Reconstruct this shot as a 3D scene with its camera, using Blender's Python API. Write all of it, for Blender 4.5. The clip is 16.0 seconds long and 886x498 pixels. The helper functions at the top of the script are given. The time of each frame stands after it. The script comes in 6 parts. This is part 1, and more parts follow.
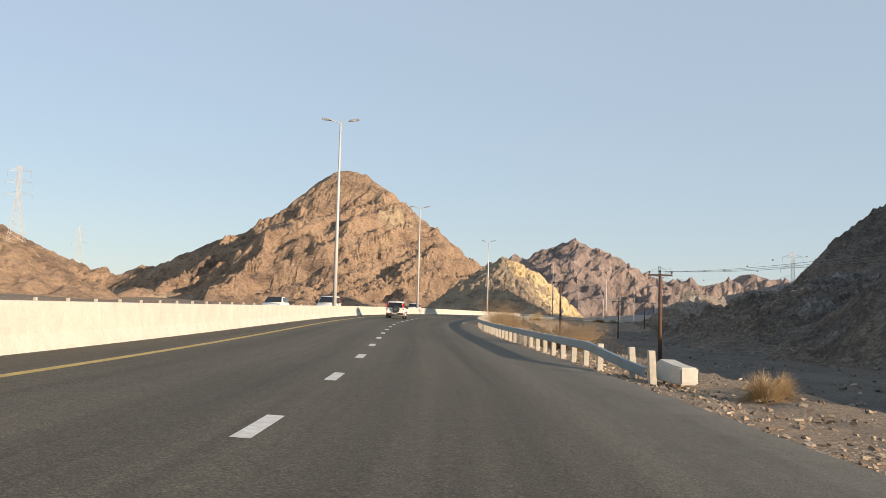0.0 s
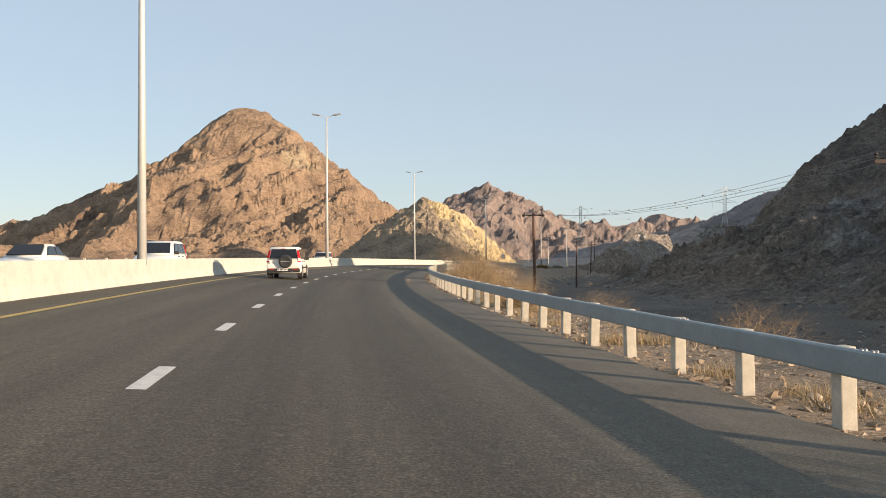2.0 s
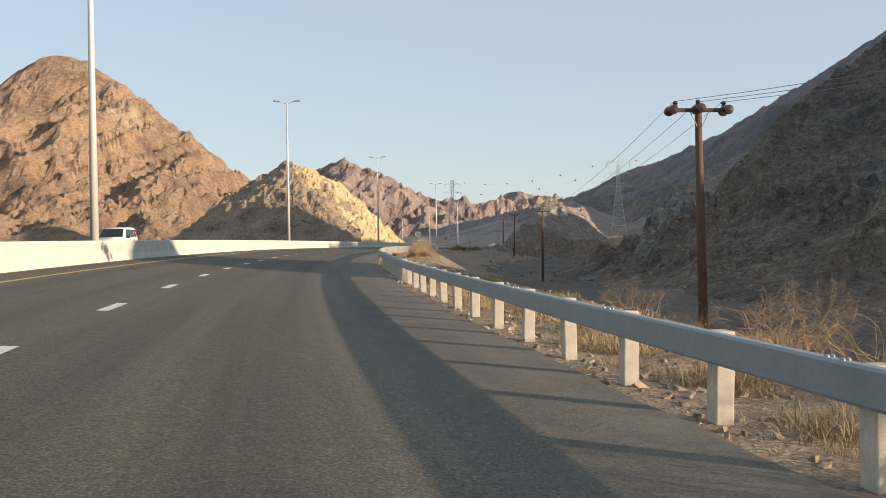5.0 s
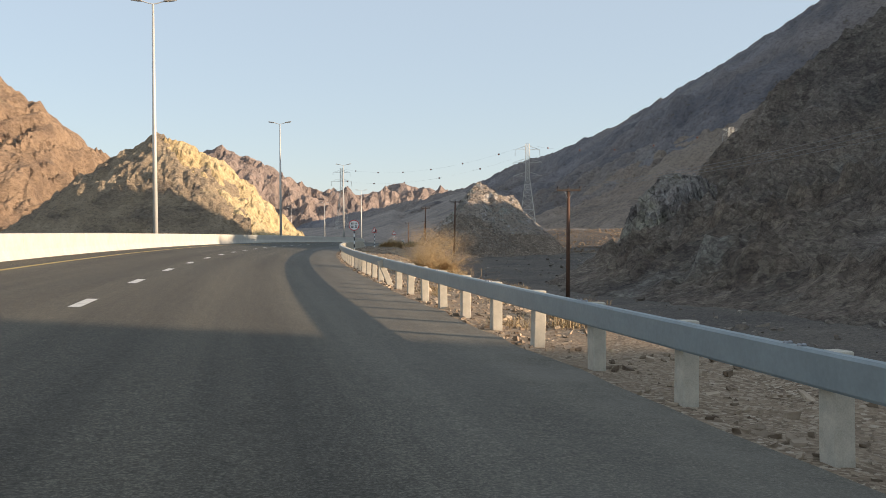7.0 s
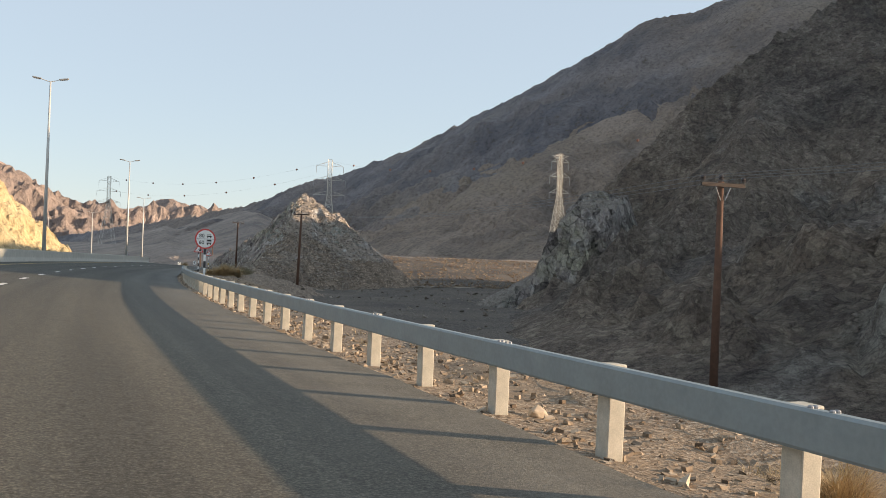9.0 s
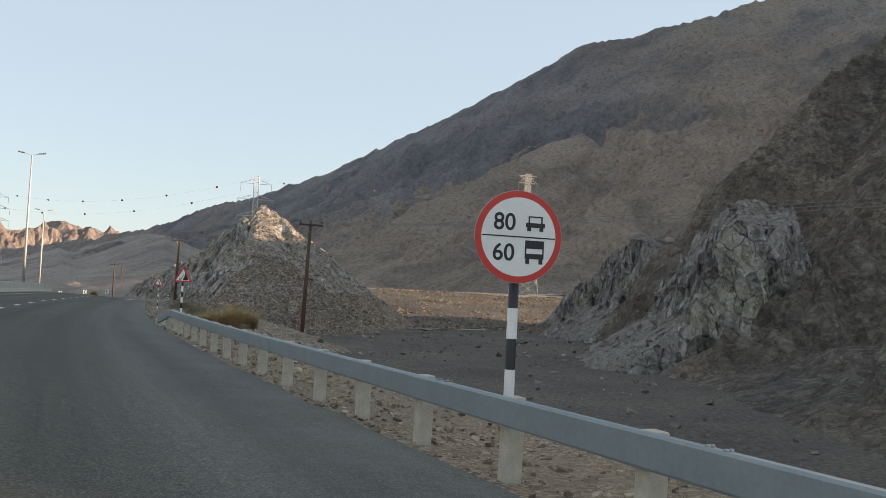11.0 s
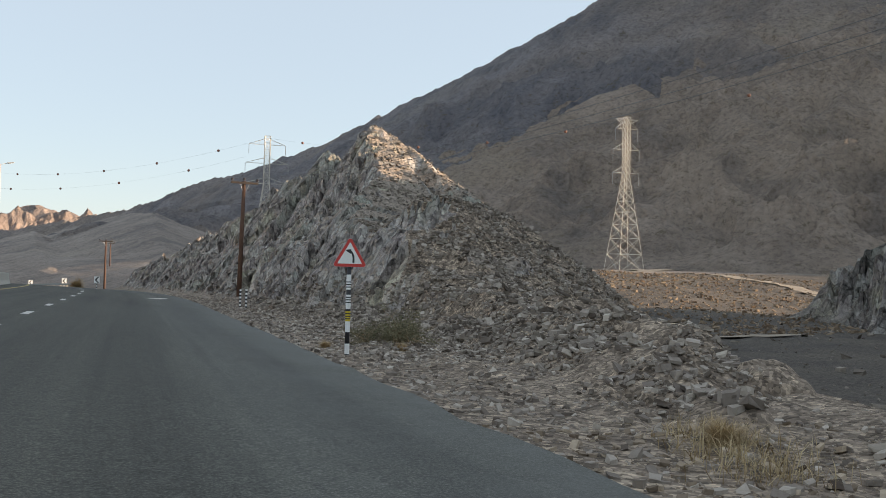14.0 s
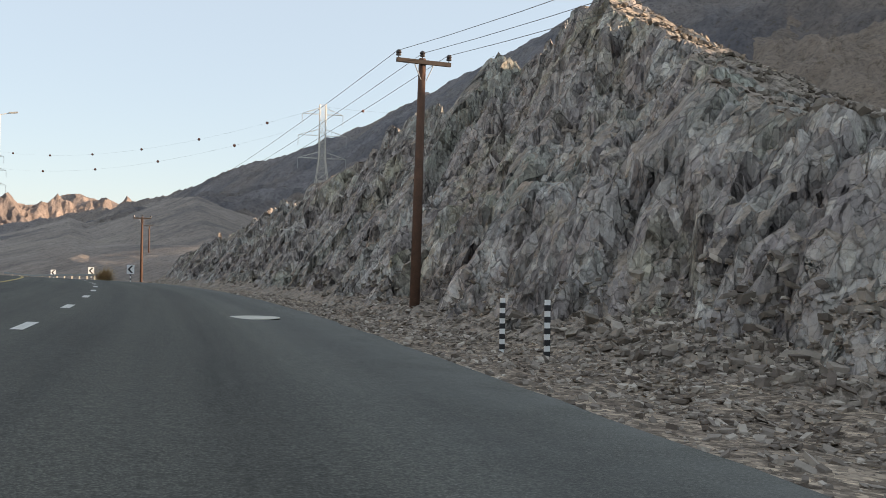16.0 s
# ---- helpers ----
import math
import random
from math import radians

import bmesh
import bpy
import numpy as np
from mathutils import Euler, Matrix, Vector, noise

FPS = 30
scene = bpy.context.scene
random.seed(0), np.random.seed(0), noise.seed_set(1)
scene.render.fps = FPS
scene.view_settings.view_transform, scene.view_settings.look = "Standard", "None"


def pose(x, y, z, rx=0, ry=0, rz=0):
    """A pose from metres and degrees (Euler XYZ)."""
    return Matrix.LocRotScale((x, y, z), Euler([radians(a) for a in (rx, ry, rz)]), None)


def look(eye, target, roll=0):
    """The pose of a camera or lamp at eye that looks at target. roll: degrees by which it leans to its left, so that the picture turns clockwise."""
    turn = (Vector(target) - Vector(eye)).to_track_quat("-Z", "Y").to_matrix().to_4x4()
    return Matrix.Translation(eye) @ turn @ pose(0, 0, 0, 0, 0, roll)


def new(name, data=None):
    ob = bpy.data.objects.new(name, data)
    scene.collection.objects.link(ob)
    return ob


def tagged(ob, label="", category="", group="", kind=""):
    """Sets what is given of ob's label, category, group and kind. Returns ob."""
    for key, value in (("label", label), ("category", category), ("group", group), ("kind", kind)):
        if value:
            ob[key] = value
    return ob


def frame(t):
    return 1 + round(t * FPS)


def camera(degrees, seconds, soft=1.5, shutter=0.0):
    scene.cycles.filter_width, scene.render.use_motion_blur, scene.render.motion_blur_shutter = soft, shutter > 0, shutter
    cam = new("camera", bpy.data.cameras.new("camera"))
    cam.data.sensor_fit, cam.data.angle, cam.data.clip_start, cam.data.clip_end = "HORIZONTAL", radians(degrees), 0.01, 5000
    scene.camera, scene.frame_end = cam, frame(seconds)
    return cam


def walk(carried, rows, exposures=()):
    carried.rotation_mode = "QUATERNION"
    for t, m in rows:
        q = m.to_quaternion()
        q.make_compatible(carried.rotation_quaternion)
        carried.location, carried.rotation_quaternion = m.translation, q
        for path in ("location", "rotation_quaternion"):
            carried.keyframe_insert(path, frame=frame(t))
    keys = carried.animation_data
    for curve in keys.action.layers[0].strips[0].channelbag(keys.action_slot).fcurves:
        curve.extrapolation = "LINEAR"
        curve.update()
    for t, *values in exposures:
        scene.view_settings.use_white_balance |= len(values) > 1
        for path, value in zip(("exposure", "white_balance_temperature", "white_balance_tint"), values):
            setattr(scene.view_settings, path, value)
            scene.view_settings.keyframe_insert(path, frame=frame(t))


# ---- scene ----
cam = camera(50.0, 16.0, soft=0.6)
PATH = [
    (0, (6.263, -38.928, 1.010), (5.128, -29.016, 1.697), 1.56),
    (0.5, (4.913, -29.249, 1.091), (3.943, -19.315, 1.700), 0.74),
    (1, (3.657, -19.591, 1.143), (2.864, -9.630, 1.515), 0.08),
    (1.5, (2.299, -9.934, 1.195), (1.659, 0.043, 1.436), -0.48),
    (2, (0.992, -0.288, 1.242), (0.800, 9.709, 1.390), -0.33),
    (2.5, (-0.258, 9.338, 1.313), (-0.096, 19.336, 1.419), -0.44),
    (3, (-1.335, 18.934, 1.351), (-1.053, 28.930, 1.391), -0.63),
    (3.5, (-2.237, 28.570, 1.430), (-1.784, 38.559, 1.430), -0.84),
    (4, (-3.078, 38.328, 1.468), (-2.291, 48.297, 1.444), -0.77),
    (4.5, (-3.741, 47.968, 1.550), (-2.642, 57.907, 1.485), -0.79),
    (7, (-4.892, 96.921, 1.860), (-2.302, 106.578, 1.677), -0.34),
    (7.5, (-4.661, 106.689, 1.894), (-1.427, 116.150, 1.712), 0.13),
    (8, (-4.192, 116.248, 1.904), (-0.207, 125.419, 1.795), 1.31),
    (8.5, (-3.407, 125.430, 1.886), (1.049, 134.382, 1.876), 1.67),
    (10.8, (2.179, 166.326, 1.873), (7.833, 174.560, 2.350), 3.01),
    (11, (2.848, 169.862, 1.850), (8.532, 178.077, 2.323), 2.87),
    (11.5, (4.688, 178.779, 1.764), (10.291, 187.050, 2.196), 2.31),
    (12, (6.624, 187.704, 1.738), (12.141, 196.035, 2.143), 1.89),
    (12.5, (8.696, 196.648, 1.654), (14.393, 204.858, 2.026), 1.88),
    (13, (11.061, 205.561, 1.573), (16.821, 213.730, 1.857), 1.58),
    (13.5, (13.569, 214.498, 1.502), (19.449, 222.582, 1.778), 1.55),
    (14, (16.042, 222.788, 1.395), (21.910, 230.882, 1.639), 1.52),
    (14.5, (18.592, 230.748, 1.353), (24.491, 238.821, 1.514), 0.75),
    (15, (20.996, 238.483, 1.304), (26.849, 246.590, 1.440), 0.89),
    (15.5, (23.213, 245.945, 1.153), (28.930, 254.149, 1.247), 0.80),
    (16, (25.384, 253.245, 0.988), (30.944, 261.557, 1.069), 1.00),
]
EXPOSURES = [(0, 0.46, 6950, 16), (3.5, 0.57, 7180, 16.5), (4.5, 0.57, 7120, 16.5), (8, 0.69, 7200, 16.5), (11, 0.82, 7380, 16), (13, 0.84, 7380, 16), (16, 0.90, 7400, 17)]
walk(cam, [(t, look(eye, aim, lean)) for t, eye, aim, lean in PATH], EXPOSURES)
# ---- light ----
SUN_EL, SUN_AZ = 10.3, 119.0          # height, and compass bearing from +y towards +x
world = bpy.data.worlds.new("world")
scene.world = world
world.use_nodes = True
wn = world.node_tree.nodes
wn.clear()
sky = wn.new("ShaderNodeTexSky")
sky.sky_type, sky.sun_disc = "NISHITA", False
sky.sun_elevation, sky.sun_rotation = radians(SUN_EL), radians(SUN_AZ)
sky.altitude, sky.air_density, sky.dust_density, sky.ozone_density = 300, 1.0, 0.2, 2.5
sky_out, sky_bg = wn.new("ShaderNodeOutputWorld"), wn.new("ShaderNodeBackground")
sky_bg.inputs["Strength"].default_value = 0.15
haze = wn.new("ShaderNodeMix")         # thin even haze over the clear sky
haze.data_type = "RGBA"
haze.inputs[0].default_value = 0.7
haze.inputs[7].default_value = (2.36, 3.0, 3.58, 1)
world.node_tree.links.new(sky.outputs[0], haze.inputs[6])
world.node_tree.links.new(haze.outputs[2], sky_bg.inputs[0])
world.node_tree.links.new(sky_bg.outputs[0], sky_out.inputs[0])
sun = new("sun", bpy.data.lights.new("sun", "SUN"))
sun.data.energy, sun.data.angle, sun.data.color = 5.0, radians(0.6), (1.0, 0.83, 0.63)
sd = Vector((math.sin(radians(SUN_AZ)) * math.cos(radians(SUN_EL)), math.cos(radians(SUN_AZ)) * math.cos(radians(SUN_EL)), math.sin(radians(SUN_EL))))
sun.matrix_world = look(sd * 50, (0, 0, 0))

# ---- small tools ----
rng = np.random.default_rng(7)
PERM = np.random.default_rng(3).permutation(512).astype(np.int64) % 256
PERM = np.concatenate([PERM, PERM])
GX, GY = np.cos(np.arange(256) * 2.39996), np.sin(np.arange(256) * 2.39996)


def hash2(i, j, seed=0):
    return PERM[(PERM[(i + seed * 17) & 255] + j) & 255]


def grad_noise(x, y, seed=0):
    """Smooth noise about 0, one bump a unit."""
    x, y = np.asarray(x, float), np.asarray(y, float)
    i, j = np.floor(x).astype(np.int64), np.floor(y).astype(np.int64)
    fx, fy = x - i, y - j
    u, w = fx * fx * fx * (fx * (fx * 6 - 15) + 10), fy * fy * fy * (fy * (fy * 6 - 15) + 10)
    def corner(a, b):
        h = hash2(i + a, j + b, seed)
        return GX[h] * (fx - a) + GY[h] * (fy - b)
    top = corner(0, 0) * (1 - u) + corner(1, 0) * u
    low = corner(0, 1) * (1 - u) + corner(1, 1) * u
    return (top * (1 - w) + low * w) * 1.5


def fbm(x, y, octaves=5, seed=0, gain=0.5):
    total, amp = 0.0, 1.0
    for n in range(octaves):
        total = total + amp * grad_noise(x * 2.03**n + 7.3 * n, y * 2.03**n - 3.1 * n, seed + n)
        amp *= gain
    return total


def ridged(x, y, octaves=5, seed=0, gain=0.5):
    """Sharp-crested noise from 0 to about 1."""
    total, amp, norm = 0.0, 1.0, 0.0
    for n in range(octaves):
        total = total + amp * (1 - np.abs(grad_noise(x * 2.1**n + 5.7 * n, y * 2.1**n + 2.3 * n, seed + n)) * 1.6)
        norm += amp
        amp *= gain
    return total / norm


def cells(x, y, seed=0):
    """Blocky noise: a value from 0 to 1 for each irregular cell, and how far its edge is."""
    x, y = np.asarray(x, float), np.asarray(y, float)
    i, j = np.floor(x).astype(np.int64), np.floor(y).astype(np.int64)
    best, second, value = np.full(x.shape, 9.0), np.full(x.shape, 9.0), np.zeros(x.shape)
    for a in (-1, 0, 1):
        for b in (-1, 0, 1):
            h = hash2(i + a, j + b, seed)
            px, py = i + a + (h % 16) / 16, j + b + (h // 16) / 16
            d = (px - x) ** 2 + (py - y) ** 2
            near = d < best
            second = np.where(near, best, np.minimum(second, d))
            value = np.where(near, hash2(i + a, j + b, seed + 5) / 255.0, value)
            best = np.where(near, d, best)
    return value, np.sqrt(second) - np.sqrt(best)


def facets(x, y, seed=0):
    """Broken rock: irregular cells, each a plane with its own height and tilt; and how far its edge is."""
    x, y = np.asarray(x, float), np.asarray(y, float)
    i, j = np.floor(x).astype(np.int64), np.floor(y).astype(np.int64)
    best, second, value = np.full(x.shape, 9.0), np.full(x.shape, 9.0), np.zeros(x.shape)
    for a in (-1, 0, 1):
        for b in (-1, 0, 1):
            h = hash2(i + a, j + b, seed)
            dx, dy = x - (i + a + (h % 16) / 16), y - (j + b + (h // 16) / 16)
            d = dx * dx + dy * dy
            near = d < best
            second = np.where(near, best, np.minimum(second, d))
            p, q, r = (hash2(i + a, j + b, seed + n) / 255.0 - 0.5 for n in (5, 6, 7))
            value = np.where(near, p + 1.3 * q * dx + 1.3 * r * dy, value)
            best = np.where(near, d, best)
    return value, np.sqrt(second) - np.sqrt(best)


def smooth(a, b, x):
    t = np.clip((x - a) / (b - a), 0, 1)
    return t * t * (3 - 2 * t)


def mesh_of(name, verts, faces, mats=(), shade_smooth=False):
    me = bpy.data.meshes.new(name)
    me.from_pydata([tuple(v) for v in verts], [], [tuple(f) for f in faces])
    for m in mats:
        me.materials.append(m)
    if shade_smooth:
        me.shade_smooth()
    return me


def part(name, bm, material, parent=None, label="", shade_smooth=False, kind=""):
    """One bmesh (or ready mesh) as one object under its thing."""
    if isinstance(bm, bmesh.types.BMesh):
        me = bpy.data.meshes.new(name)
        bm.normal_update()
        bm.to_mesh(me)
        bm.free()
    else:
        me = bm
    if material is not None and not me.materials:
        me.materials.append(material)
    if shade_smooth:
        me.shade_smooth()
    ob = new(name, me)
    ob.parent = parent
    if label or kind:
        tagged(ob, label=label, kind=kind)
    return ob


def thing(name, x, y, z, turn=0.0, label="", category="", group="", kind=""):
    ob = new(name)
    ob.matrix_basis = pose(x, y, z, 0, 0, turn)
    return tagged(ob, label, category, group, kind)


def box(bm, x0, x1, y0, y1, z0, z1, bevel=0.0, m=None):
    vs = [bm.verts.new((x, y, z)) for z in (z0, z1) for y in (y0, y1) for x in (x0, x1)]
    fs = [bm.faces.new([vs[i] for i in q]) for q in ((0, 2, 3, 1), (4, 5, 7, 6), (0, 1, 5, 4), (2, 6, 7, 3), (0, 4, 6, 2), (1, 3, 7, 5))]
    if bevel:
        edges = list({e for f in fs for e in f.edges})
        out = bmesh.ops.bevel(bm, geom=edges, offset=bevel, segments=2, affect="EDGES", profile=0.5)
        vs = list({v for f in out["faces"] for v in f.verts} | {v for v in vs if v.is_valid})
    if m is not None:
        bmesh.ops.transform(bm, matrix=m, verts=[v for v in vs if v.is_valid])
    return vs


def tube(bm, points, radii, sides=6, caps=True):
    """A tapered tube along points."""
    rings, pts = [], [Vector(p) for p in points]
    for n, p in enumerate(pts):
        d = (pts[min(n + 1, len(pts) - 1)] - pts[max(n - 1, 0)]).normalized()
        a = d.cross(Vector((0.31, 0.17, 0.93)) if abs(d.z) < 0.9 else Vector((1, 0, 0))).normalized()
        b = d.cross(a)
        rings.append([bm.verts.new(p + radii[n] * (a * math.cos(2 * math.pi * k / sides) + b * math.sin(2 * math.pi * k / sides))) for k in range(sides)])
    for r0, r1 in zip(rings, rings[1:]):
        for k in range(sides):
            bm.faces.new((r0[k], r0[(k + 1) % sides], r1[(k + 1) % sides], r1[k]))
    if caps and sides > 2:
        bm.faces.new(rings[0][::-1])
        bm.faces.new(rings[-1])
    return rings


def lathe(bm, profile, sides=24, axis="z", centre=(0, 0, 0)):
    """A turned body: profile of (radius, height) about an axis."""
    rings = []
    for r, h in profile:
        ring = []
        for k in range(sides):
            a, b = r * math.cos(2 * math.pi * k / sides), r * math.sin(2 * math.pi * k / sides)
            p = {"z": (a, b, h), "x": (h, a, b), "y": (b, h, a)}[axis]
            ring.append(bm.verts.new(Vector(p) + Vector(centre)))
        rings.append(ring)
    for r0, r1 in zip(rings, rings[1:]):
        for k in range(sides):
            bm.faces.new((r0[k], r0[(k + 1) % sides], r1[(k + 1) % sides], r1[k]))
    bm.faces.new(rings[0][::-1])
    bm.faces.new(rings[-1])


# ---- the road's line: the lane line is the reference, v metres to its right, s along +y ----
CX = (-12.4, -0.2697, 9.8219, 0.7056, 26.7929, 13.1543, -5.9469)
CZ = (0.4849, -0.3158, -1.504, 0.1959, 0.7907)
Y_END = 244.0


def line_x(y):
    y = np.asarray(y, float)
    yc = np.clip(y, -45, Y_END)
    base = np.polyval(CX, (yc - 120) / 165)
    slope_end = np.polyval(np.polyder(np.array(CX)), (Y_END - 120) / 165) / 165
    slope_start = np.polyval(np.polyder(np.array(CX)), (-45 - 120) / 165) / 165
    far = np.clip(y - Y_END, 0, None)
    bend = np.clip(far - 25, 0, 130)
    return base + slope_end * far - 0.0015 * bend**2 - 0.39 * np.clip(far - 155, 0, None) + slope_start * np.clip(y + 45, None, 0)


def line_slope(y):
    return (line_x(np.asarray(y) + 0.5) - line_x(np.asarray(y) - 0.5)) / 1.0


def line_z(y):
    y = np.asarray(y, float)
    yc = np.clip(y, -40, 262)
    far = np.clip(y - 262, 0, 130)
    return np.polyval(CZ, (yc - 120) / 165) - 0.011 * far - 0.00008 * far**2


def cross_fall(v):
    return -0.05 * np.clip(v, -5.3, 6.8)


def on_road(v, s, up=0.0):
    """World place of the point v right of the lane line at s."""
    k = line_slope(s)
    c = 1 / np.sqrt(1 + k * k)
    return line_x(s) + v * c, s - v * k * c, line_z(s) + cross_fall(v) + up


def heading(s):
    """Turn about z, in degrees, of a thing that faces along the road."""
    return -math.degrees(math.atan(float(line_slope(s))))


def across(X, Y):
    """v and s of a world place."""
    s = np.array(Y, float)
    for _ in range(4):
        k = line_slope(s)
        s = s + np.clip(((X - line_x(s)) * k + (Y - s)) / (1 + k * k), -60, 60)
    k = line_slope(s)
    return (X - line_x(s)) / np.sqrt(1 + k * k) - (Y - s) * k / np.sqrt(1 + k * k), s


def ground_z(X, Y):
    X, Y = np.asarray(X, float), np.asarray(Y, float)
    near = np.abs(X) < 120
    v, s = across(np.where(near, X, 120 * np.sign(X)), Y)
    v = np.where(near, v, v + (X - 120 * np.sign(X)))
    road = line_z(s) + cross_fall(v) - 0.07 - 0.05 * smooth(5.9, 7.5, v)
    wadi = -3.0 + 0.6 * smooth(130, 210, Y) + 4.6 * smooth(258, 325, Y) * smooth(50, 90, X) + 3.0 * smooth(400, 800, Y)
    wadi = wadi + 0.25 * fbm(X / 19, Y / 19, 4, 2) + 2.5 * fbm(X / 160, Y / 160, 3, 9) * smooth(60, 260, np.abs(X))
    verge = 8.8 + 2.6 * smooth(214, 232, s)
    z = road + (wadi - road) * smooth(verge, verge + 8.5 + 1.2 * fbm(X / 7, Y / 7, 2, 4), v)
    left = 0.5 + 1.2 * fbm(X / 60, Y / 60, 4, 5) + 0.02 * np.clip(-v - 20, 0, 200)
    z = np.where(v < -15, road + (left - road) * smooth(-16.5, -30, v), z)
    rough = smooth(6.2, 8.0, v) + smooth(-17, -20, v)
    return z + rough * (0.09 * fbm(X / 1.3, Y / 1.3, 4, 11) + 0.05 * fbm(X / 0.35, Y / 0.35, 2, 12)) + 0.02 * smooth(5.6, 6.0, v) * fbm(X / 0.5, Y / 0.5, 3, 13)


# ---- materials ----
def material(name, rough=0.85, metal=0.0):
    m = bpy.data.materials.new(name)
    m.use_nodes = True
    b = m.node_tree.nodes["Principled BSDF"]
    b.inputs["Roughness"].default_value, b.inputs["Metallic"].default_value = rough, metal
    return m, m.node_tree, b


def ramp(t, fac, stops):
    r = t.nodes.new("ShaderNodeValToRGB")
    while len(r.color_ramp.elements) < len(stops):
        r.color_ramp.elements.new(0.5)
    for e, (p, c) in zip(r.color_ramp.elements, stops):
        e.position, e.color = p, (*c, 1)
    t.links.new(fac, r.inputs[0])
    return r.outputs[0]


def nz(t, scale, detail=6, rough=0.6, stretch=None, turn=(0, 0, 0), warp=0.0, coords="Object"):
    tc = t.nodes.new("ShaderNodeTexCoord").outputs[coords]
    if stretch:
        mp = t.nodes.new("ShaderNodeMapping")
        mp.inputs["Scale"].default_value = stretch
        mp.inputs["Rotation"].default_value = [radians(a) for a in turn]
        t.links.new(tc, mp.inputs[0])
        tc = mp.outputs[0]
    n = t.nodes.new("ShaderNodeTexNoise")
    n.inputs["Scale"].default_value, n.inputs["Detail"].default_value, n.inputs["Roughness"].default_value = scale, detail, rough
    n.inputs["Distortion"].default_value = warp
    t.links.new(tc, n.inputs["Vector"])
    return n.outputs["Fac"]


def mix(t, fac, a, b, how="MIX"):
    m = t.nodes.new("ShaderNodeMix")
    m.data_type, m.blend_type = "RGBA", how
    for sock, val in ((m.inputs[0], fac), (m.inputs[6], a), (m.inputs[7], b)):
        if isinstance(val, (int, float)):
            sock.default_value = val
        elif isinstance(val, tuple):
            sock.default_value = (*val, 1)
        else:
            t.links.new(val, sock)
    return m.outputs[2]


def bump(t, b, heights):
    """Chain bumps of (height socket, strength, distance)."""
    last = None
    for h, strength, dist in heights:
        n = t.nodes.new("ShaderNodeBump")
        n.inputs["Strength"].default_value, n.inputs["Distance"].default_value = strength, dist
        t.links.new(h, n.inputs["Height"])
        if last:
            t.links.new(last, n.inputs["Normal"])
        last = n.outputs[0]
    t.links.new(last, b.inputs["Normal"])


def plain(name, colour, rough=0.6, metal=0.0, vary=0.12, scale=6.0, bump_d=0.0):
    m, t, b = material(name, rough, metal)
    dark = tuple(c * (1 - vary) for c in colour)
    light = tuple(min(1, c * (1 + vary)) for c in colour)
    c = ramp(t, nz(t, scale), ((0.3, dark), (0.7, light)))
    c = mix(t, 0.35, c, ramp(t, nz(t, scale * 9, 3), ((0.35, dark), (0.65, light))))
    t.links.new(c, b.inputs["Base Color"])
    if bump_d:
        bump(t, b, ((nz(t, scale * 12, 4), 0.6, bump_d),))
    return m


